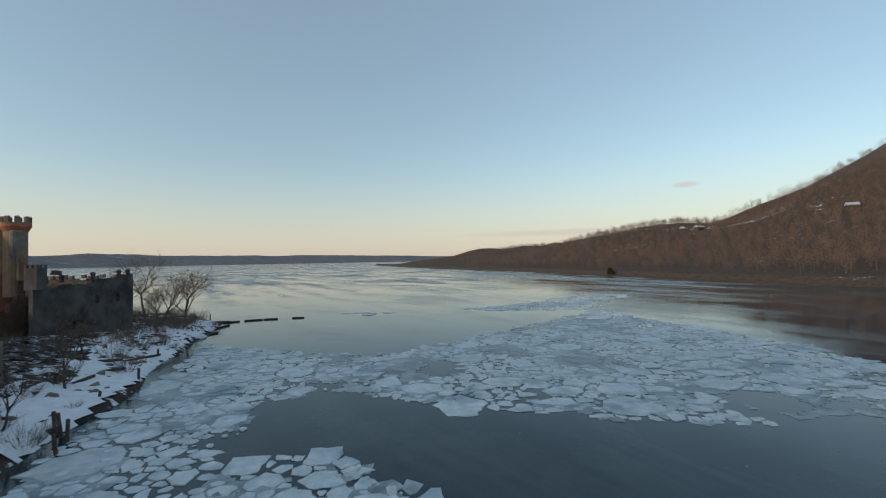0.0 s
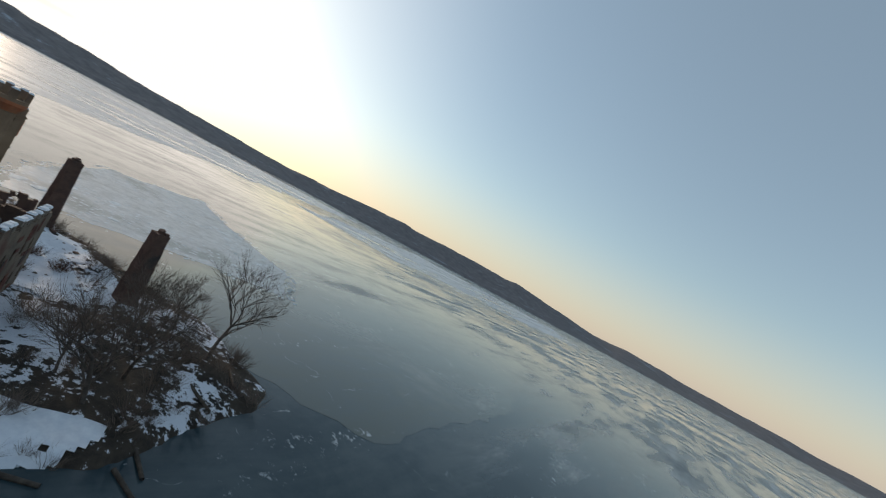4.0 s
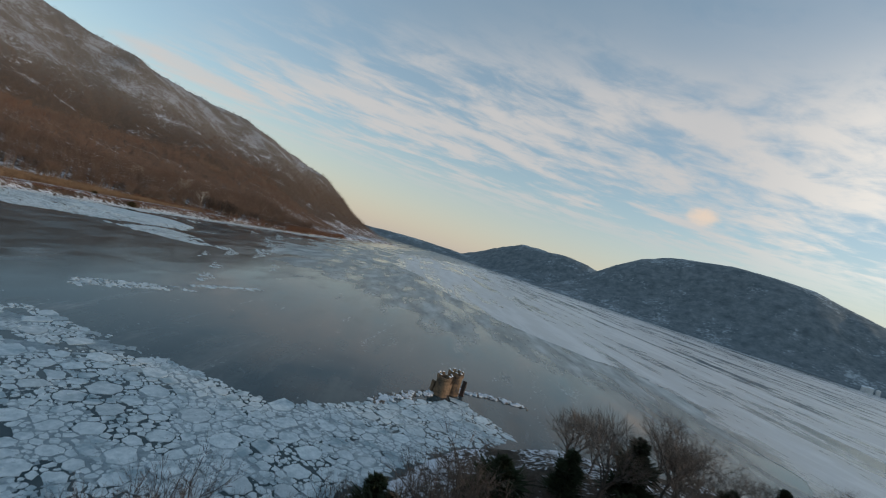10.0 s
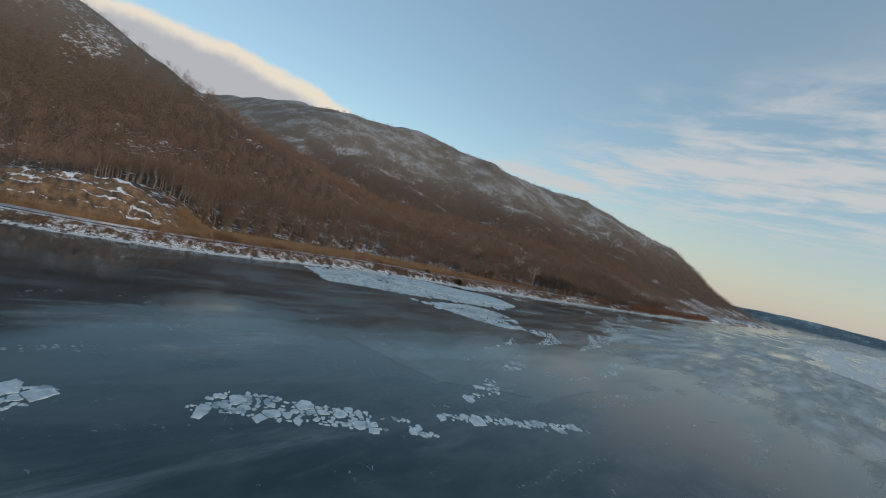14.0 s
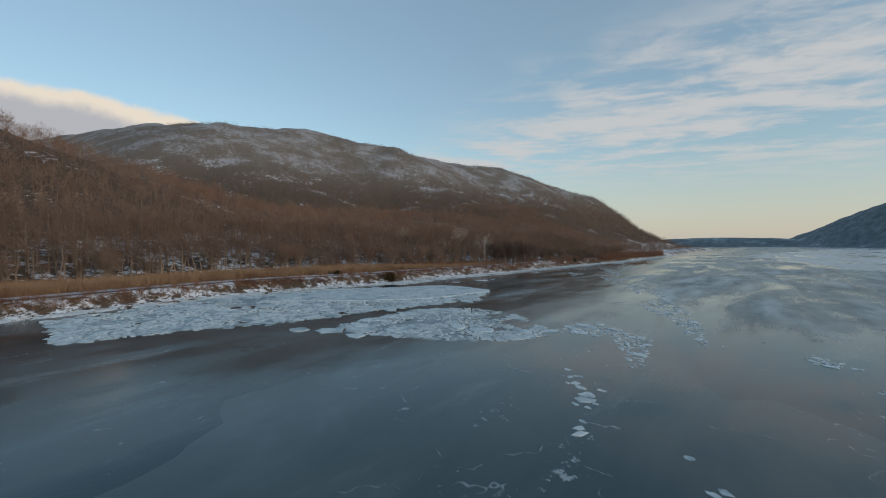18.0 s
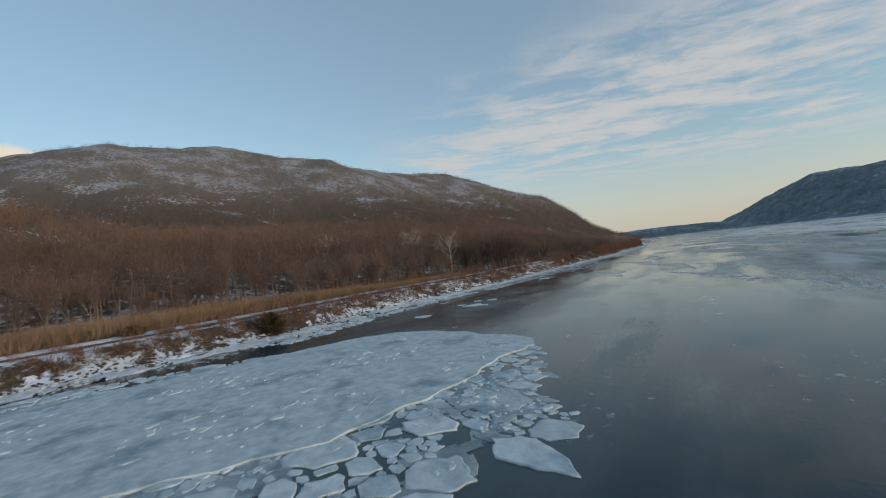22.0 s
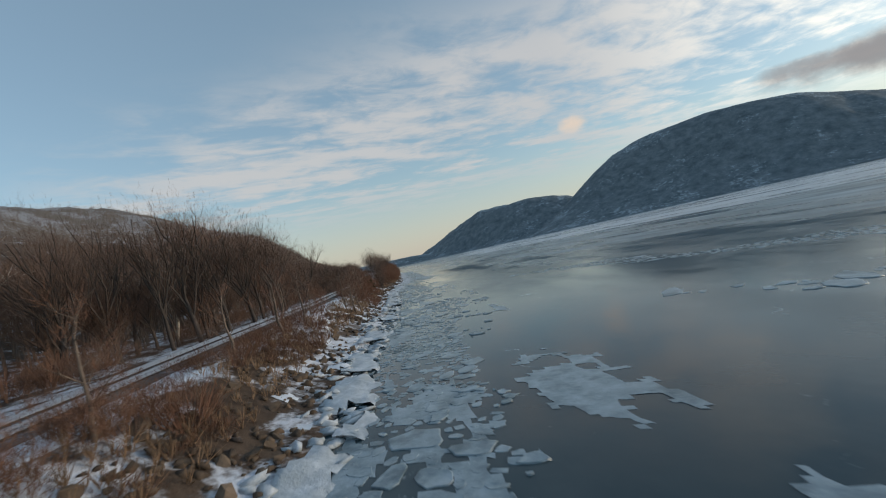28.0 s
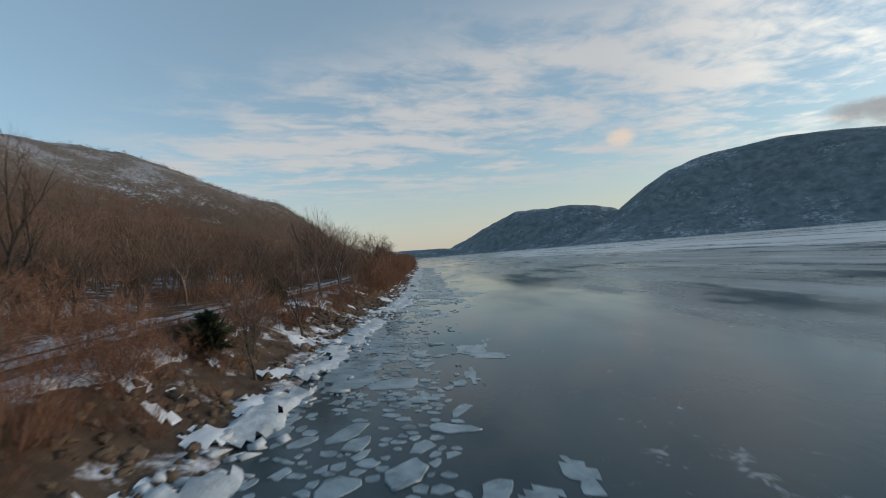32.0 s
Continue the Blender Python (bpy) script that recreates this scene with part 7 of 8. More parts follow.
def residence():
    th = ruin("residence_ruin", "tall roofless red brick ruin with rows of empty windows", (-97, 44, 10), "castle ruin")
    m, ln = wall_frame(F1, F2)
    up = [(3.0, 24.2, 1.1, 2.0, False), (4.7, 24.2, 1.1, 2.0, False), (6.4, 24.2, 1.1, 2.0, False), (9.6, 25.2, 0.6, 1.3, False), (11.6, 24.6, 1.4, 2.3, False), (13.2, 25.0, 0.6, 1.2, False)]
    mid = [(3.0, 19.2, 2.4, 2.9, True), (7.7, 19.6, 1.3, 2.3, False), (11.2, 19.4, 1.3, 2.1, False)]
    lowr = [(3.0, 15.2, 2.4, 2.6, False), (6.7, 15.6, 1.4, 2.2, False), (10.0, 15.6, 1.3, 2.0, False), (12.9, 15.6, 1.2, 1.8, False)]
    base = [(2.8, 12.2, 1.8, 1.7, False), (8.4, 12.4, 1.2, 1.4, False)]
    front = put("front_wall", (wall_block(F1, F2, 23.4, 29.6, 0.8, up, 1.6, 31, 31.8), BRICK), th)
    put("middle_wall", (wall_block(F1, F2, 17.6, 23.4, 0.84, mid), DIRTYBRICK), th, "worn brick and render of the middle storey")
    put("base_wall", (wall_block((F1[0] + 0.03, F1[1] + 0.1), (F2[0] + 0.03, F2[1] + 0.1), 9.0, 17.6, 1.0, lowr + base), CONC), th, "grey rendered base wall")
    wall_trim(front, F1, F2, 23.2, 0.3, 0.5, STONE, "ledge", thick=0.8)
    wall_trim(front, F1, F2, 17.9, 0.25, 0.3, CONC, "ledge", thick=0.8)
    wall_trim(front, F1, F2, 28.6, 0.24, 0.4, STONE, "ledge", "", 9.5, 5.2, thick=0.8)
    sill = box_mesh("sill", (1.5, 0.4, 0.16), SNOW)
    for x, zb, w, h, arch in up + mid:
        part("sill", sill, front, "snow on the sill", m @ Matrix.Translation((x, -0.35, zb + 0.06)) @ Matrix.Diagonal((w / 1.5, 1, 1, 1)))
    for x, hh in ((5.0, 5.4), (9.0, 5.6)):
        part("pier", box_mesh("pier", (0.9, 0.24, hh), CONC), front, "grey render pier", m @ Matrix.Translation((x, -0.5, 17.8 + hh / 2)))
    cap = snow_cap("snow_cap", 2.2, 0.8, 0.35)
    for x, z in ((2.2, 29.0), (5.2, 29.0)):
        part("snow_cap", cap, front, "snow on the wall top", m @ Matrix.Translation((x, 0, z)))
    side_h = [(2.5 + 2.4 * k, 24.0, 1.0, 2.0, False) for k in range(5)] + [(3.0 + 3.0 * k, 18.6, 1.0, 2.0, False) for k in range(4)] + [(4.0, 13.0, 1.6, 2.6, True)]
    # the side's shade is painted by giving it darker brick than the front
    side = put("side_wall", (wall_block(F2, F3, 8.5, 32.4, 0.9, side_h, 3.4, 32, 28.0, 1.1), DARKBRICK), th, "brick side wall painted dark for shade")
    wall_trim(side, F2, F3, 22.6, 0.3, 0.5, STONE, "ledge", thick=0.9)
    mm, l2 = wall_frame(F2, F3)
    for x in (1.0, 7.2):
        part("render_patch", box_mesh("render_patch", (2.2, 0.1, 6.0), CONC), side, "grey render left on the brick", mm @ Matrix.Translation((x + 0.6, -0.49, 17.0)))
    beam = box_mesh("fallen_beam", (9.0, 0.28, 0.28), WOOD)
    for k, (x, z, tilt) in enumerate(((5.5, 26.5, 0.35), (6.5, 21.0, -0.5), (4.0, 17.5, 0.8))):
        part("fallen_beam", beam, side, "charred leaning timber", mm @ Matrix.Translation((x, -0.75, z)) @ Matrix.Rotation(tilt, 4, "Y"))
    put("east_wall", (wall_block(F1, (-83.6, 37.0), 9.0, 29.4, 0.8, [(4, 24.2, 1.1, 2.0, False), (8, 24.2, 1.1, 2.0, False), (5, 18.6, 1.4, 2.4, True), (11, 18.6, 1.4, 2.4, True)], 2.4, 33, 22.0), BRICK), th)
    put("back_wall", (wall_block((-83.6, 37.0), (-98.0, 32.5), 9.0, 22.5, 0.8, [(2.5, 18, 1.2, 4.5, False), (5.5, 19, 1.2, 2.2, False), (9, 19, 1.2, 2.2, False)], 2.6, 34, 25.0), BRICK), th)
    put("back_wall", (wall_block((-98.0, 32.5), F3, 9.0, 24.5, 0.8, [(4, 19, 1.2, 2.2, False)], 3.0, 35, 26.0), BRICK), th)
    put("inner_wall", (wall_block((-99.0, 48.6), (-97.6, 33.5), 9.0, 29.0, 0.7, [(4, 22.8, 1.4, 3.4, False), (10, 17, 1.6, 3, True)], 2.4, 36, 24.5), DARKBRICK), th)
    # a snowed-over floor inside, seen through the empty windows
    bm = bmesh.new()
    ring = [(-85.2, 52.6), (-98.6, 48.9), (-109.2, 41.6), (-97.9, 33.4), (-84.2, 37.8)]
    vs = [bm.verts.new((x, y, z)) for z in (17.3, 17.7) for x, y in ring]
    bm.faces.new(vs[5:]), bm.faces.new(vs[:5][::-1])
    for k in range(5):
        bm.faces.new((vs[k], vs[(k + 1) % 5], vs[5 + (k + 1) % 5], vs[5 + k]))
    bmesh.ops.recalc_face_normals(bm, faces=bm.faces[:])
    put("upper_floor", (bm, SNOW), th, "broken upper floor under snow")
    rng = random.Random(12)
    for wall, a, b, thick in ((front, F1, F2, 0.8), (side, F2, F3, 0.9)):
        fm, fl = wall_frame(a, b)
        for k in range(11):
            w, h = rng.uniform(0.7, 2.3), rng.uniform(0.5, 1.7)
            me = box_mesh("render_patch", (w, 0.08, h), (CONC, DARKBRICK, STONE)[k % 3], 0.02)
            part("render_patch", me, wall, "patch of old render and soot", fm @ Matrix.Translation((rng.uniform(1, fl - 1), -thick / 2 - 0.02 - 0.003 * k, rng.choice((18.4, 22.4, 23.4, 27.6, 28.3)) + rng.uniform(-0.3, 0.3))))
    # round turrets: one at the west corner, one behind
    t = Matrix.Translation((-109.6, 40.6, 0))
    put("corner_turret", ring_mesh("corner_turret", [(0.7, 13.0), (1.3, 16.5), (1.75, 19.0), (1.85, 27.4), (2.15, 28.4), (2.15, 29.6), (1.75, 29.6), (1.7, 27.0), (0.1, 26.9)], TAN, 16), th, "round stuccoed corner turret", t)
    crown_blocks(th, (-109.6, 40.6), 1.95, 29.5, 8, (0.75, 0.42, 0.9), STONE, (3,))
    put("brick_ring", ring_mesh("brick_ring", [(1.72, 18.2), (1.98, 19.0), (1.98, 19.8), (1.7, 20.2)], ORANGE, 16), th, "orange brick ring", t)
    t = Matrix.Translation((-98.9, 47.6, 0))
    put("rear_tower", ring_mesh("rear_tower", [(1.5, 24.0), (1.5, 33.4), (1.75, 34.4), (1.8, 36.2), (1.35, 37.4), (1.0, 36.0), (0.9, 33)], DIRTYTAN, 14, 2.6, 2), th, "slender ruined stair tower with a broken top", t)
    crown_blocks(th, (-98.9, 47.6), 1.45, 35.6, 7, (0.7, 0.5, 1.2), DIRTYTAN, (1, 4, 5), True)
    bm = bmesh.new()
    bmesh.ops.create_icosphere(bm, subdivisions=2, radius=0.75)
    ball = from_bm("ball_finial", bm, STONE)
    for x, y, z in ((-103.2, 37.5, 30.6), (-105.8, 38.6, 29.0)):
        put("finial_post", box_mesh("finial_post", (1.0, 1.0, 2.4), STONE), th, m=Matrix.Translation((x, y, z - 1.6)))
        put("ball_finial", ball, th, "stone ball finial", Matrix.Translation((x, y, z)))
    heap("residence_rubble", "rubble and snow inside the roofless residence", [(-98, -84, 38, 50, 120, 1.2), (-108, -99, 36, 47, 60, 1.2), (-104, -80, 54, 66, 240, 1.3)], RUBBLE, 63)


residence()


def annexes():
    th = ruin("flat_roofed_annex", "low stone annex with a snow-covered flat roof that has fallen in", (-78, 46.5, 8), "building ruin")
    pts = [(-73.3, 44.2), (-79.8, 41.4), (-82.2, 49.8), (-76.5, 51.6)]
    for k in range(4):
        a, b = pts[k], pts[(k + 1) % 4]
        m, ln = wall_frame(a, b)
        put("wall", (wall_block(a, b, 6.5, 15.6, 0.6, [(ln * 0.3, 12, 0.9, 1.6, False), (ln * 0.7, 12, 0.9, 1.6, False)]), DARKSTONE), th)
    # roof slab with a ragged hole
    c = Vector((sum(p[0] for p in pts) / 4, sum(p[1] for p in pts) / 4, 0))
    rng = random.Random(5)
    outer, hole = [], []
    for k in range(4):
        a, b = Vector((*pts[k], 0)), Vector((*pts[(k + 1) % 4], 0))
        outer += [c + (a.lerp(b, q / 5) - c) * 1.1 for q in range(5)]
    for k in range(20):
        d = (outer[k] - c).normalized()
        hole.append(c + Vector((0.8, 0.6, 0)) + Vector((d.x * 2.3, d.y * 1.5, 0)) * rng.uniform(0.6, 1.2))
    bm = bmesh.new()
    rows = [[bm.verts.new((p.x, p.y, z)) for p in ring] for ring, z in ((outer, 15.6), (outer, 16.05), (hole, 16.0), (hole, 15.6))]
    for ra, rb in zip(rows, rows[1:] + rows[:1]):
        for k in range(20):
            bm.faces.new((ra[k], ra[(k + 1) % 20], rb[(k + 1) % 20], rb[k]))
    bmesh.ops.recalc_face_normals(bm, faces=bm.faces[:])
    put("roof", (bm, SNOW), th, "flat roof under snow with a hole")
    # walls and the small turret between arsenal and terrace
    th = ruin("terrace_gate_turret", "squat dark brick gate turret with sunlit orange painted on its merlons", (-122, 47, 10), "tower")
    bm = bmesh.new()
    box_into(bm, (2.4, 2.4, 10.0), Matrix.Translation((-122, 47, 14.8)), 0.08)
    put("shaft", (bm, DARKBRICK), th)
    # orange merlons paint in the sunlight on the turret's cheek
    tooth = box_mesh("merlon", (0.8, 0.7, 1.0), ORANGE)
    for dx, dy in ((-0.8, -0.8), (0.8, -0.8), (-0.8, 0.8), (0.8, 0.8)):
        put("merlon", tooth, th, m=Matrix.Translation((-122 + dx, 47 + dy, 20.2)))
    th = ruin("yard_wall", "dark stone yard wall with snow along its top", (-116, 45, 9), "ruined wall")
    w = put("wall", (wall_block((-111.5, 42.4), (-120.8, 46.6), 8, 17.0, 0.9, [(5, 9.5, 1.4, 2.4, True)]), DARKSTONE), th)
    m, ln = wall_frame((-111.5, 42.4), (-120.8, 46.6))
    part("snow_cap", snow_cap("snow_cap", ln * 0.9, 0.9, 0.3), w, "snow on the wall top", m @ Matrix.Translation((ln / 2, 0, 17.12)))
    tp = [(-124, 44), (-134, 34), (-147, 21), (-157, 8), (-166, -4)]
    th = ruin("terrace_wall", "low stone wall edging the snowy terrace", (-145, 22, 10), "garden wall")
    for a, b in zip(tp, tp[1:]):
        za, zb = float(isle_height(*a)), float(isle_height(*b))
        put("wall_run", (wall_block(a, b, min(za, zb) - 1.5, za + 1.5, 0.6, (), 0.25, int(-a[0]), zb + 1.5, 3.0), STONE), th)
    th = ruin("shore_house_ruin", "small roofless stone house with empty windows by the shore", (-56.5, 49, 1.5), "building ruin")
    hp = [(-53.5, 53.2), (-60.5, 56.0), (-63.0, 49.5), (-56.0, 46.7)]
    for k in range(4):
        a, b = hp[k], hp[(k + 1) % 4]
        m, ln = wall_frame(a, b)
        holes = [(ln * q, z, 0.9, 1.7, True) for q in (0.22, 0.5, 0.78) for z in (2.8, 5.6)]
        put("wall", (wall_block(a, b, 0.5, 8.6, 0.6, holes, 0.5, 40 + k), STONE), th)
    th = ruin("west_house_ruin", "small two-storey stone ruin among the cedars", (-196, -60, 8), "building ruin")
    hp = [(-191, -58), (-198, -55), (-201, -63), (-194, -66)]
    for k in range(4):
        a, b = hp[k], hp[(k + 1) % 4]
        m, ln = wall_frame(a, b)
        put("wall", (wall_block(a, b, 5, 22, 0.6, [(ln * q, z, 1.0, 1.8, False) for q in (0.3, 0.7) for z in (15.5, 19)], 0.6, 50 + k), CONC), th)

    th = ruin("east_range_ruin", "low dark roofless stone range below the residence", (-67, 46, 3), "building ruin")
    for k, (a, b, h) in enumerate((((-60, 41), (-71, 43), 9.5), ((-71, 43), (-75.5, 50), 10), ((-60, 41), (-65, 50), 8.5), ((-65, 50), (-75.5, 50), 9))):
        m, ln = wall_frame(a, b)
        put("wall", (wall_block(a, b, 1.0, h, 0.8, [(ln * 0.3, 4.5, 1.0, 1.8, True), (ln * 0.7, 4.5, 1.0, 1.8, True)], 1.5, 90 + k), DARKSTONE), th)


annexes()


def snow_field(label, poly, seed, name="snow_field", mat=None, lift=0.16, cover=-0.28):
    """Lying snow, or burnt rubble, draped over the ground with a ragged rim."""
    xs, ys = [p[0] for p in poly], [p[1] for p in poly]
    gx, gy = np.arange(min(xs) - 2, max(xs) + 2, 0.7), np.arange(min(ys) - 2, max(ys) + 2, 0.7)
    X, Y = np.meshgrid(gx, gy, indexing="ij")
    v = np.stack([X, Y, isle_height(X, Y) + lift + (0.05 if mat is None else 0.3) * fbm(X, Y, 1.5, 2, seed)], -1).reshape(-1, 3)
    f = grid_faces(len(gx), len(gy))
    cx, cy = v[f][:, :, 0].mean(1), v[f][:, :, 1].mean(1)
    keep = in_polygon(cx + fbm(cx, cy, 5, 3, seed) * 4, cy + fbm(cx, cy, 5, 3, seed + 1) * 4, poly) & (fbm(cx, cy, 3.5, 3, seed + 2) > cover) & (rim_distance(cx, cy) > 1)
    tagged(new(name, mesh_np(name, v, f[keep], mat or SNOW, mat is None)), label, "snow" if mat is None else "rubble", kind="structure")


# this floor's near-black also paints the shadow inside the arsenal
snow_field("burnt rubble on the arsenal's floor, darkened for deep shade", [(-96, 92), (-120, 74), (-119, 54), (-104, 54), (-88, 64), (-84, 82)], 151, "rubble_floor", DARKSOIL, 0.3, -0.4)
snow_field("dark rubble and ashes below the residence", [(-86, 62), (-78, 32), (-54, 28), (-50, 46), (-56, 62), (-68, 84), (-82, 84)], 161, "rubble_floor", DARKSOIL, 0.3, -0.36)
snow_field("rubble fallen inside the storehouse", [(-93, 101), (-84, 90), (-78, 88), (-77, 103)], 171, "rubble_floor", DARKSOIL, 2.5, -0.6)
snow_field("untrodden snow on the terrace west of the arsenal", [(-126, 70), (-126, 44), (-136, 36), (-150, 22), (-164, 30), (-158, 52), (-140, 66)], 101)
snow_field("snow in the court by the harbour", [(-131, 97), (-124, 84), (-112, 88), (-96, 103), (-92, 112), (-102, 120), (-118, 110)], 111, cover=-0.45)
snow_field("snow on the clearing above the south shore", [(-84, -36), (-104, -61), (-110, -48), (-92, -14), (-84, -20)], 121)
snow_field("snow along the island's east shore", [(-66, 126), (-73, 104), (-70, 86), (-54, 64), (-45, 40), (-38, 40), (-40, 58), (-48, 82), (-55, 112)], 131, cover=-0.42)
snow_field("snow below the bare trees on the hill", [(-112, 30), (-128, 28), (-150, 8), (-142, -14), (-120, 4)], 141)


# ---- trees and scrub on the island ----
def isle_spots(rng, n, x0, x1, y0, y1, margin=4.0):
    out = []
    while len(out) < n:
        x, y = rng.uniform(x0, x1), rng.uniform(y0, y1)
        if float(rim_distance(np.array(x), np.array(y))) > margin and not taken(x, y):
            out.append((x, y, float(isle_height(np.array(x), np.array(y))) - 0.25))
    return out


def taken(x, y):
    """Ground that the ruins stand on."""
    return (-127 < x < -73 and 30 < y < 108) or (-65 < x < -52 and 45 < y < 58) or (-203 < x < -189 and -68 < y < -53)


def island_trees():
    rng = np.random.default_rng(77)
    hill = []
    for s in range(5):
        hill.append(tree_thing("bare_tree", spread_tree(210 + s, 13.5 + 1.2 * s, 9.0, (5, 4, 4), 10, 0.042), DARKBARK, TWIGDARK, "dark bare spreading tree on the island hill", "tree", "trees on the island"))
    slots = [isle_spots(rng, 12, -180, -112, -30, 38) for s in range(5)]
    for s in range(5):
        slots[s] += isle_spots(rng, 5, -225, -110, -135, -40) + isle_spots(rng, 3, -112, -60, -120, -30) + isle_spots(rng, 2, -70, -44, -20, 30, 3)
        place_copies(hill[s], slots[s], rng, 0.85, 1.4, 0.07)
    # slender trees by the east shore
    p = tree_thing("shore_tree", spread_tree(230, 9.5, 4.0, (4, 3, 3), 7, 0.03), DARKBARK, TWIGDARK, "slender bare tree leaning over the shore ice", "tree", "shore trees")
    place_copies(p, [(x, y, float(isle_height(np.array(x), np.array(y))) - 0.2) for x, y in ((-45, 32.7), (-38, 15.4), (-46.8, 27.9), (-42, 4.8), (-52.4, 4.0), (-48, 56), (-56, 69), (-44, 44), (-46, -12), (-45, -40), (-60, 10))], rng, 0.8, 1.25, 0.12)
    # wide crowns at the island's tip
    for k, (x, y, h, w) in enumerate(((-71.2, 121.3, 17.5, 10), (-90.0, 132.4, 21, 13), (-78.5, 123.5, 16, 9), (-76, 117, 11, 5.5), (-88, 121, 14, 7.0), (-100, 126, 12, 6.5))):
        p = tree_thing("tip_tree", spread_tree(240 + k, h, w, (5, 4, 4), 10, 0.045, 0.12), DARKBARK, TWIGDARK, "bare tree with a wide twiggy crown at the island's tip", "tree", "trees at the island's tip")
        p.matrix_basis = Matrix.Translation((x, y, float(isle_height(np.array(x), np.array(y))) - 0.2)) @ Euler((0.12 * (-1) ** k, 0.1, k)).to_matrix().to_4x4()
    # red cedars
    spots = [(-83.5, -18), (-84, -39), (-81.3, -59.5), (-57.5, -13), (-58.3, -1), (-54, -14), (-66, -30), (-100, -90), (-113, -120), (-130, -128), (-105, -70), (-120, -60), (-49, 17), (-50, 20), (-72, -48)]
    west = [(-232, -42), (-226, -30), (-234, -58), (-222, -66), (-228, -10), (-214, 6), (-205, 14), (-216, -20), (-210, -84), (-200, -100), (-190, -112), (-176, -122), (-160, -130), (-150, -136), (-206, -40), (-186, 20), (-170, 34), (-196, 10)]
    protos = [tree_thing("red_cedar", conifer(260 + k, h, r, n), BARK, CEDAR, "dense dark evergreen cedar with a ragged outline", "tree", "cedars on the island") for k, (h, r, n) in enumerate(((9.0, 4.3, 620), (7.5, 3.4, 460), (11.5, 3.6, 620)))]
    allp = [(x, y, float(isle_height(np.array(x), np.array(y))) - 0.2) for x, y in spots + west]
    for k in range(3):
        place_copies(protos[k], allp[k::3], rng, 0.8, 1.25)
    # brown scrub
    pts = [isle_spots(rng, 300, -236, -40, -145, 40, 1.5), isle_spots(rng, 130, -72, -38, -60, 120, 1.0), isle_spots(rng, 110, -135, -62, 88, 142, 1.0), isle_spots(rng, 80, -90, -58, -45, 15, 4)]
    pts = np.array([q for l in pts for q in l])
    n = len(pts)
    kinds = [shrub(270 + s, 1.7 + 0.4 * s, 1.6, 20, 0.04) for s in range(3)]
    stuff("island_scrub", "low brown scrub and brambles over the island", "scrub", kinds, TWIGDARK, pts[:, :2], pts[:, 2] + 0.1, rng.uniform(0.6, 1.6, n), rng.uniform(0, 6.28, n), rng.integers(0, 3, n))
    q = np.array(isle_spots(rng, 70, -88, -60, -30, 14, 5))
    stuff("russet_thicket", "thicket of russet brambles on the slope", "scrub", kinds, REDBROWN, q[:, :2], q[:, 2] + 0.1, rng.uniform(0.9, 1.6, len(q)), rng.uniform(0, 6.28, len(q)), rng.integers(0, 3, len(q)))
    for x, y in ((-106, 106), (-101, 102), (-110, 101)):
        e = tagged(new("court_shrub"), "round leafless shrub in the snowy court", "shrub", "shrubs in the court")
        part("twig_clump", mesh_np("twig_clump", *shrub(int(-x), 2.0, 2.0, 60, 0.04), REDBROWN), e)
        e.matrix_basis = Matrix.Translation((x, y, float(isle_height(np.array(x), np.array(y)))))


REDBROWN = mottled("russet_brambles", (0.075, 0.04, 0.028), (0.13, 0.07, 0.045), 0.3, bump=0, rnd=0.2)
island_trees()


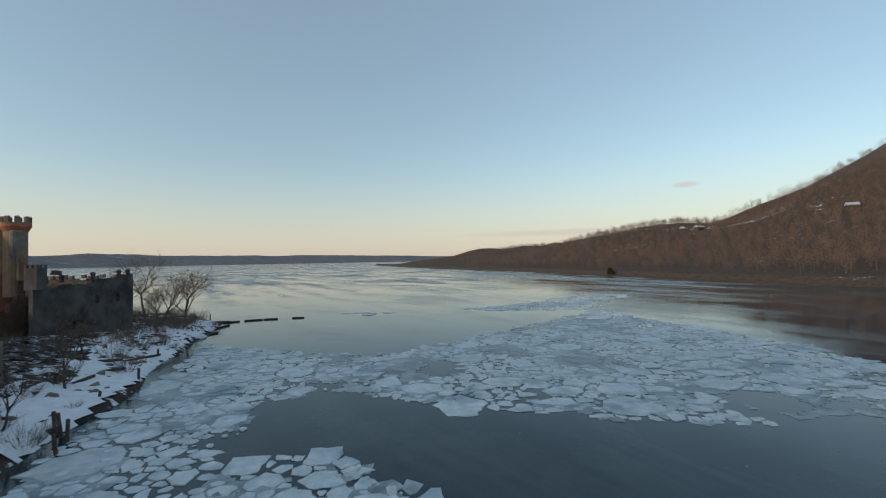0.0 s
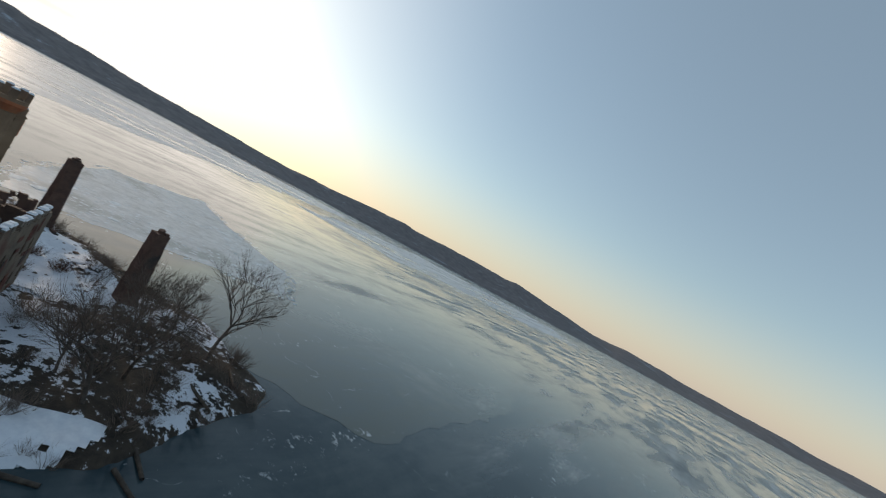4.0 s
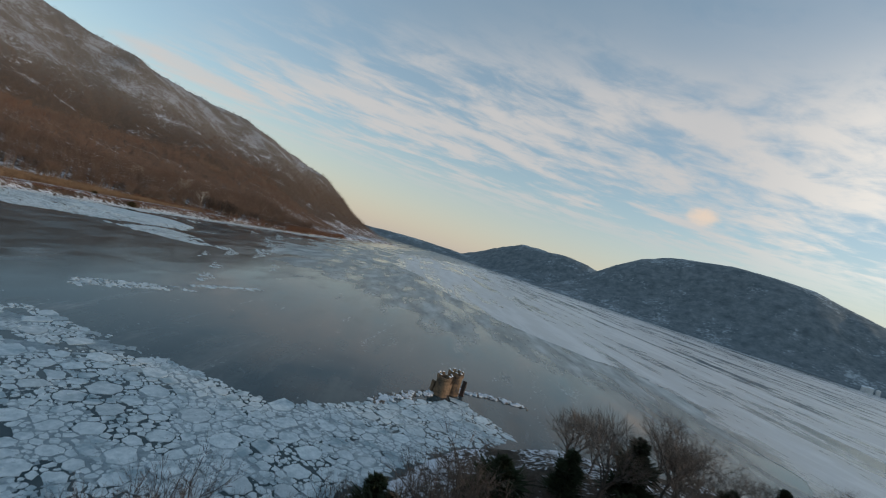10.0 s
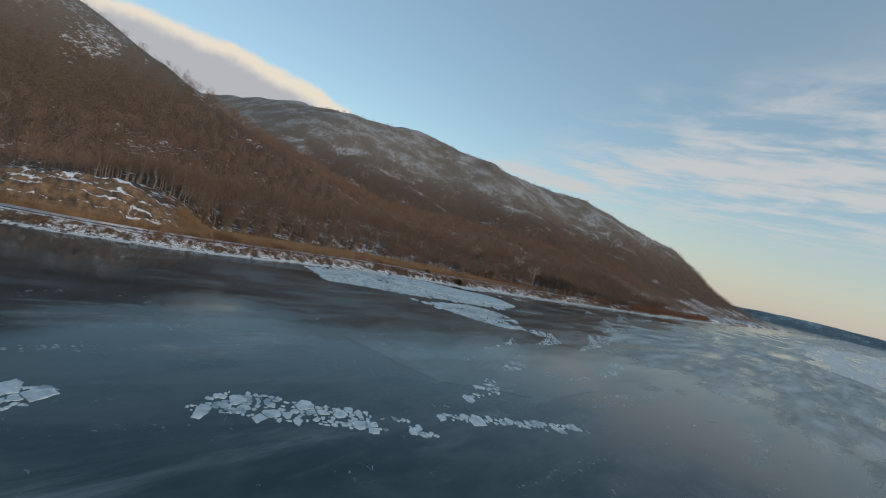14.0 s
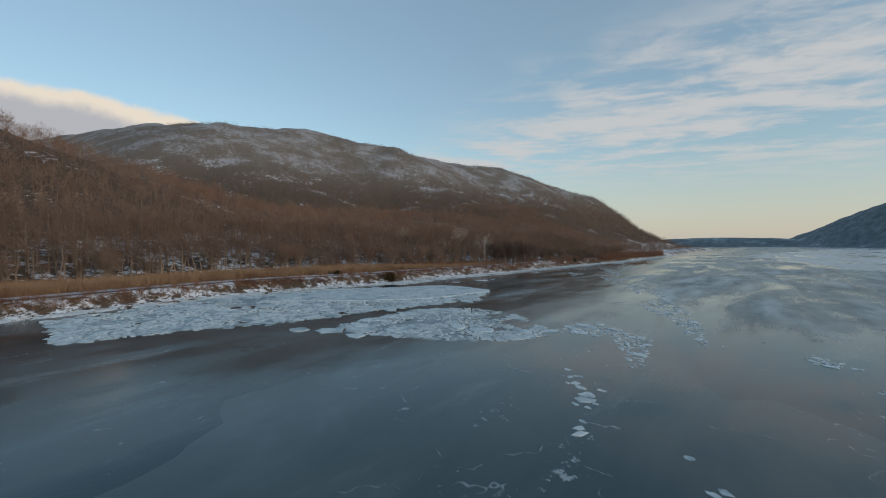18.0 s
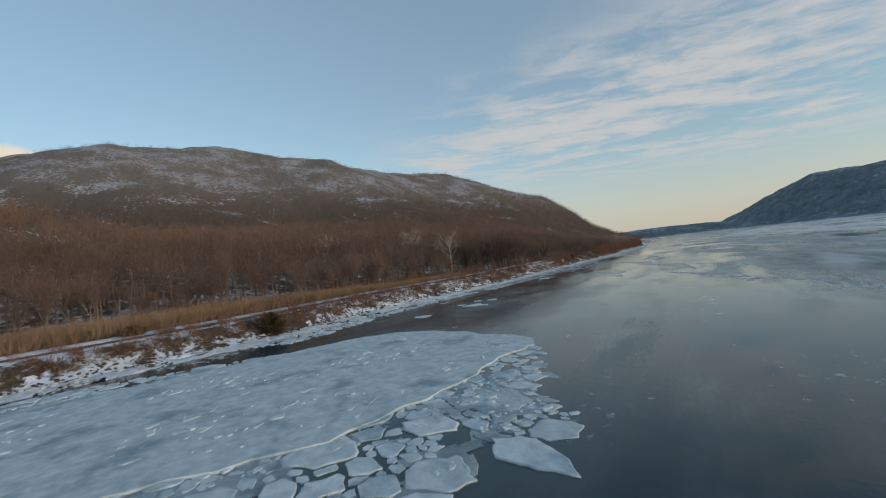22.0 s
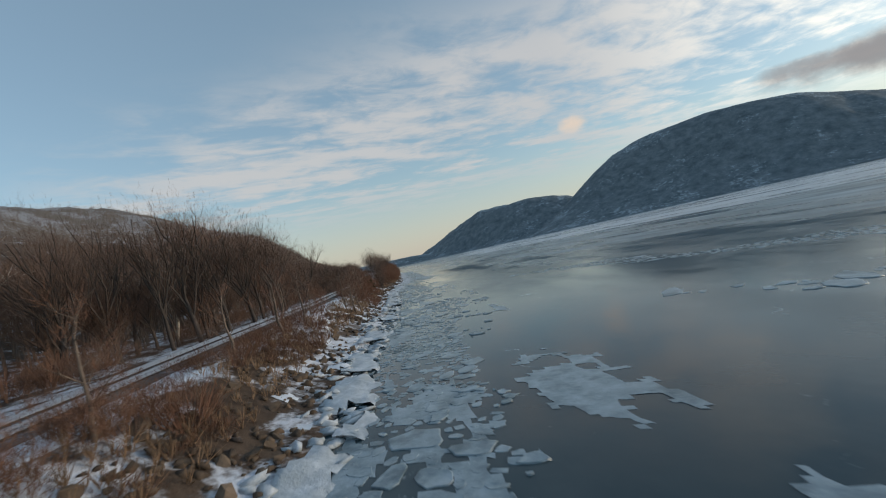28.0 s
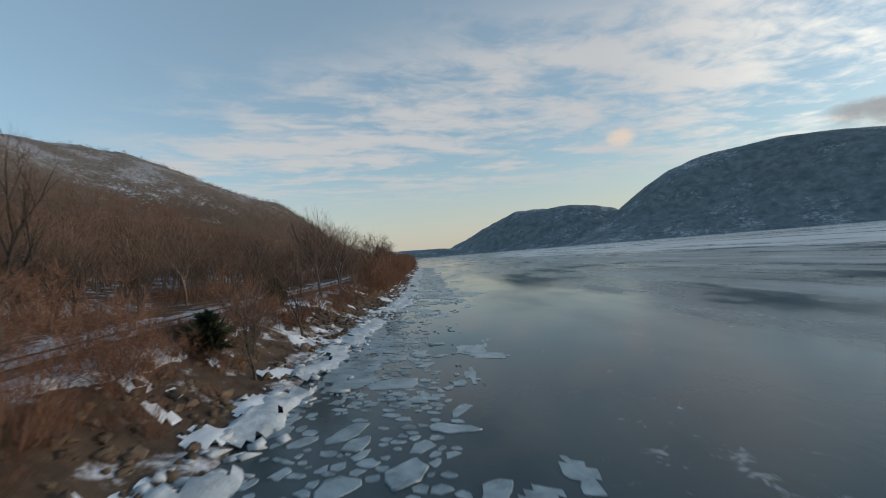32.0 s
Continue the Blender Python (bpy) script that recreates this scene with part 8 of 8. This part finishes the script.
def shore_bits():
    rng = np.random.default_rng(88)
    for x, y, h in ((-45, 65, 2.0), (-52, 80, 1.9), (-43, 55, 1.6), (-40.5, 46, 2.2), (-39, 45, 2.4), (-37.5, 44, 2.0), (-68, 128, 2.4), (-36, 41, 1.8)):
        v, f = tube((0, 0, -1.5), (0.05, 0, h), 0.2, 0.17, 8)
        top = np.vstack([v, [[0.05, 0, h + 0.02]]])
        f4 = np.concatenate([np.concatenate([f[:, :3], f[:, [0, 2, 3]]]), np.array([(8 + i, 8 + (i + 1) % 8, 16) for i in range(8)])])
        ob = new("mooring_post", mesh_np("mooring_post", top, f4, WOOD))
        ob.matrix_basis = Matrix.Translation((x, y, 0.2)) @ Euler((rng.normal(0, 0.06), rng.normal(0, 0.06), 0)).to_matrix().to_4x4()
        tagged(ob, "weathered wooden mooring post at the frozen shore", "post", "mooring posts")
    logs = [(-66, 129, 20, 6), (-62, 128.6, 35, 4.5), (-57, 132, 25, 5), (-52.6, 133.8, 12, 4), (-45, 136, 10, 3.5), (-60, 120, 80, 5), (-57, 108, 70, 4), (-52, 76, 60, 6), (-54, 70, 20, 5), (-50, 66, 40, 4), (-49, 60, 95, 4.5), (-80, 133, 30, 7), (-88, 137, 10, 6), (-58, 88, 75, 4)]
    for x, y, a, ln in logs:
        v, f = tube((-ln / 2, 0, 0), (ln / 2, 0.1, 0.05), 0.28, 0.22, 7)
        ob = new("drift_log", mesh_np("drift_log", v, f, WOOD))
        z = max(0.15, float(isle_height(np.array(x), np.array(y))) + 0.2)
        ob.matrix_basis = Matrix.Translation((x, y, z)) @ Matrix.Rotation(radians(a), 4, "Z")
        tagged(ob, "dark waterlogged log lying at the shore", "log", "drift logs")
    heap("shore_rubble", "dark stones and rubble along the island shore", [(-62, -48, 60, 80, 60, 1.4), (-66, -56, 84, 118, 70, 1.2), (-52, -40, 20, 60, 60, 1.2), (-140, -100, 92, 140, 90, 1.2), (-130, -60, -135, -60, 120, 1.6)], STONE, 64)
    # two round towers of the old pier on a rubble mole
    th = ruin("pier_ruin", "two round roofless brick towers on a snowy rubble mole", (-13, -103, -0.5), "pier ruin")
    for x, y, r, h, seed in ((-13.0, -99.6, 2.7, 7.4, 3), (-13.4, -106.6, 2.9, 8.2, 5)):
        m = Matrix.Translation((x, y, 0))
        put("tower_drum", ring_mesh("tower_drum", [(r + 0.2, -1.0), (r, 0.6), (r - 0.08, h - 1.6), (r + 0.2, h - 1.3), (r + 0.22, h - 0.5), (r - 0.5, h - 0.5), (r - 0.6, 1.0), (0.1, 1.0)], PIER, 20, 0.35, seed), th, m=m)
        crown_blocks(th, (x, y), r - 0.15, h - 0.62, 9, (1.0, 0.6, 0.95), PIER, (seed % 9, (seed + 4) % 9), True)
        put("snow_cap", ring_mesh("snow_cap", [(r - 0.62, h - 1.9), (0.05, h - 1.6)], SNOW, 20), th, "snow inside the broken top", m)
    put("linking_wall", (wall_block((-13.2, -102.0), (-13.3, -104.2), -1.0, 6.0, 2.4, (), 1.6, 71, 5.2, 0.8), PIER), th)
    put("buttress", (wall_block((-16.8, -108.6), (-16.2, -110.4), -1.0, 6.4, 1.5, (), 1.2, 73, 5.6, 0.7), DARKBRICK), th, "dark broken buttress")
    put("buttress", (wall_block((-9.9, -97.6), (-10.2, -99.0), -1.0, 4.6, 1.2, (), 1.2, 74, 4.2, 0.7), PIER), th)
    mole = [(-9.5, -67), (-9.0, -88), (-11.0, -95), (-13.0, -112), (-18, -118), (-27, -128), (-34, -131)]
    rr = np.random.default_rng(91)
    spots = []
    for a, b in zip(mole, mole[1:]):
        n = int(math.hypot(b[0] - a[0], b[1] - a[1]) * 5)
        t = rr.uniform(0, 1, (n, 1))
        spots.append(np.array(a) + (np.array(b) - np.array(a)) * t + rr.normal(0, 1.1, (n, 2)))
    q = np.concatenate(spots)
    n = len(q)
    arr = [to_arrays(rock_mesh(320 + k)) for k in range(5)]
    stuff("mole_stones", "broken stones of the old mole awash between the towers", "rubble", arr, STONE, q, rr.uniform(-0.25, 0.12, n), rr.uniform(0.5, 1.5, n), rr.uniform(0, 6.28, n), rr.integers(0, 5, n))
    q2 = q[rr.permutation(n)[:n // 2]]
    stuff("mole_snow", "snow and ice caught on the stones of the mole", "snow", [floe_mesh(190 + k) for k in range(4)], SNOW, q2, np.full(len(q2), 0.12), rr.uniform(0.3, 0.9, len(q2)), rr.uniform(0, 6.28, len(q2)), rr.integers(0, 4, len(q2)), rr.uniform(0.6, 1.4, len(q2)))
    bm = bmesh.new()
    box_into(bm, (23, 6, 1.6), Matrix.Translation((0, 0, 0.5)), 0.4)
    th = ruin("barge", "flat dark river barge lying in the ice", (-385, -103, 0), "barge")
    t = Matrix.Translation((-385, -103, 0)) @ Matrix.Rotation(radians(-25), 4, "Z")
    put("hull", (bm, HULL), th, m=t)
    bm = bmesh.new()
    box_into(bm, (3, 3.4, 2.2), t @ Matrix.Translation((8.6, 0, 2.2)), 0.15)
    put("deckhouse", (bm, HULL), th)
    bm = bmesh.new()
    box_into(bm, (15, 4.6, 0.6), t @ Matrix.Translation((-2, 0, 1.5)), 0.2)
    put("cargo_cover", (bm, GREYICE), th, "pale covered hold")


PIER = mottled("old_tan_brick", (0.13, 0.085, 0.055), (0.29, 0.195, 0.12), 0.9, (0.075, 0.06, 0.05), 0.35, bump=0.7, bump_scale=2.0, bump_dist=0.2)
HULL = mottled("dark_blue_steel", (0.04, 0.05, 0.07), (0.08, 0.09, 0.12), 0.3, bump=0)
shore_bits()


def far_houses():
    rng = random.Random(9)
    spots = [(-747, -2930), (-663, -2500), (-955, -2660), (-1040, -2580), (-1120, -2480), (-800, -2780), (-1300, -2250), (-1380, -2180), (-1450, -2120), (-1240, -2330)]
    for k, (x, y) in enumerate(spots):
        for j in range(4):
            w, d, h = rng.uniform(16, 34), rng.uniform(12, 20), rng.uniform(7, 13)
            px, py = x + rng.uniform(-70, 70), y + rng.uniform(-40, 40)
            th = ruin("far_house", "pale house on the far shore below the mountain", (px, py, 6), "house", "houses on the far shore")
            r = Matrix.Translation((px, py, 6)) @ Matrix.Rotation(rng.uniform(0, 3), 4, "Z")
            bm = bmesh.new()
            box_into(bm, (w, d, h + 22), r @ Matrix.Translation((0, 0, h / 2 - 5)))
            put("wall", (bm, PALEHOUSE), th)
            bm = bmesh.new()
            for v in box_into(bm, (w + 1, d + 1, 5), r @ Matrix.Translation((0, 0, h + 8.5))):
                loc = r.inverted() @ v.co
                if loc.z > h + 8.5:
                    v.co = r @ Vector((loc.x, 0, loc.z))
            put("roof", (bm, SNOW), th, "snow-covered roof")


far_houses()


def hillside_houses():
    for x, y, w, a in ((380, 650, 13, 20), (444, 475, 10, -30), (366, 668, 9, 50), (457, 328, 11, -60)):
        z = float(east_height(x, y))
        th = ruin("hillside_house", "pale house with a snowy roof on the wooded slope" if y < 400 else "dark wooden house with a snowy roof among the bare trees", (x, y, z), "house", "houses on the hillside")
        r = Matrix.Translation((x, y, z)) @ Matrix.Rotation(radians(a), 4, "Z")
        bm = bmesh.new()
        box_into(bm, (w, 8, 9), r @ Matrix.Translation((0, 0, 2.0)), 0.08)
        put("wall", (bm, TAN if y < 400 else WOOD), th)
        bm = bmesh.new()
        for v in box_into(bm, (w + 1.4, 9.6, 3.2), r @ Matrix.Translation((0, 0, 8.1))):
            q = r.inverted() @ v.co
            if q.z > 8.1:
                v.co = r @ Vector((q.x, 0.05 if q.y > 0 else -0.05, q.z))
        put("roof", (bm, OLDSNOW), th, "gabled roof under snow")
        pane = box_mesh("window", (1.2, 0.12, 1.4), DARK)
        for k in range(-2, 3):
            put("window", pane, th, m=r @ Matrix.Translation((k * w / 6, -4.04, 3.2)))


hillside_houses()
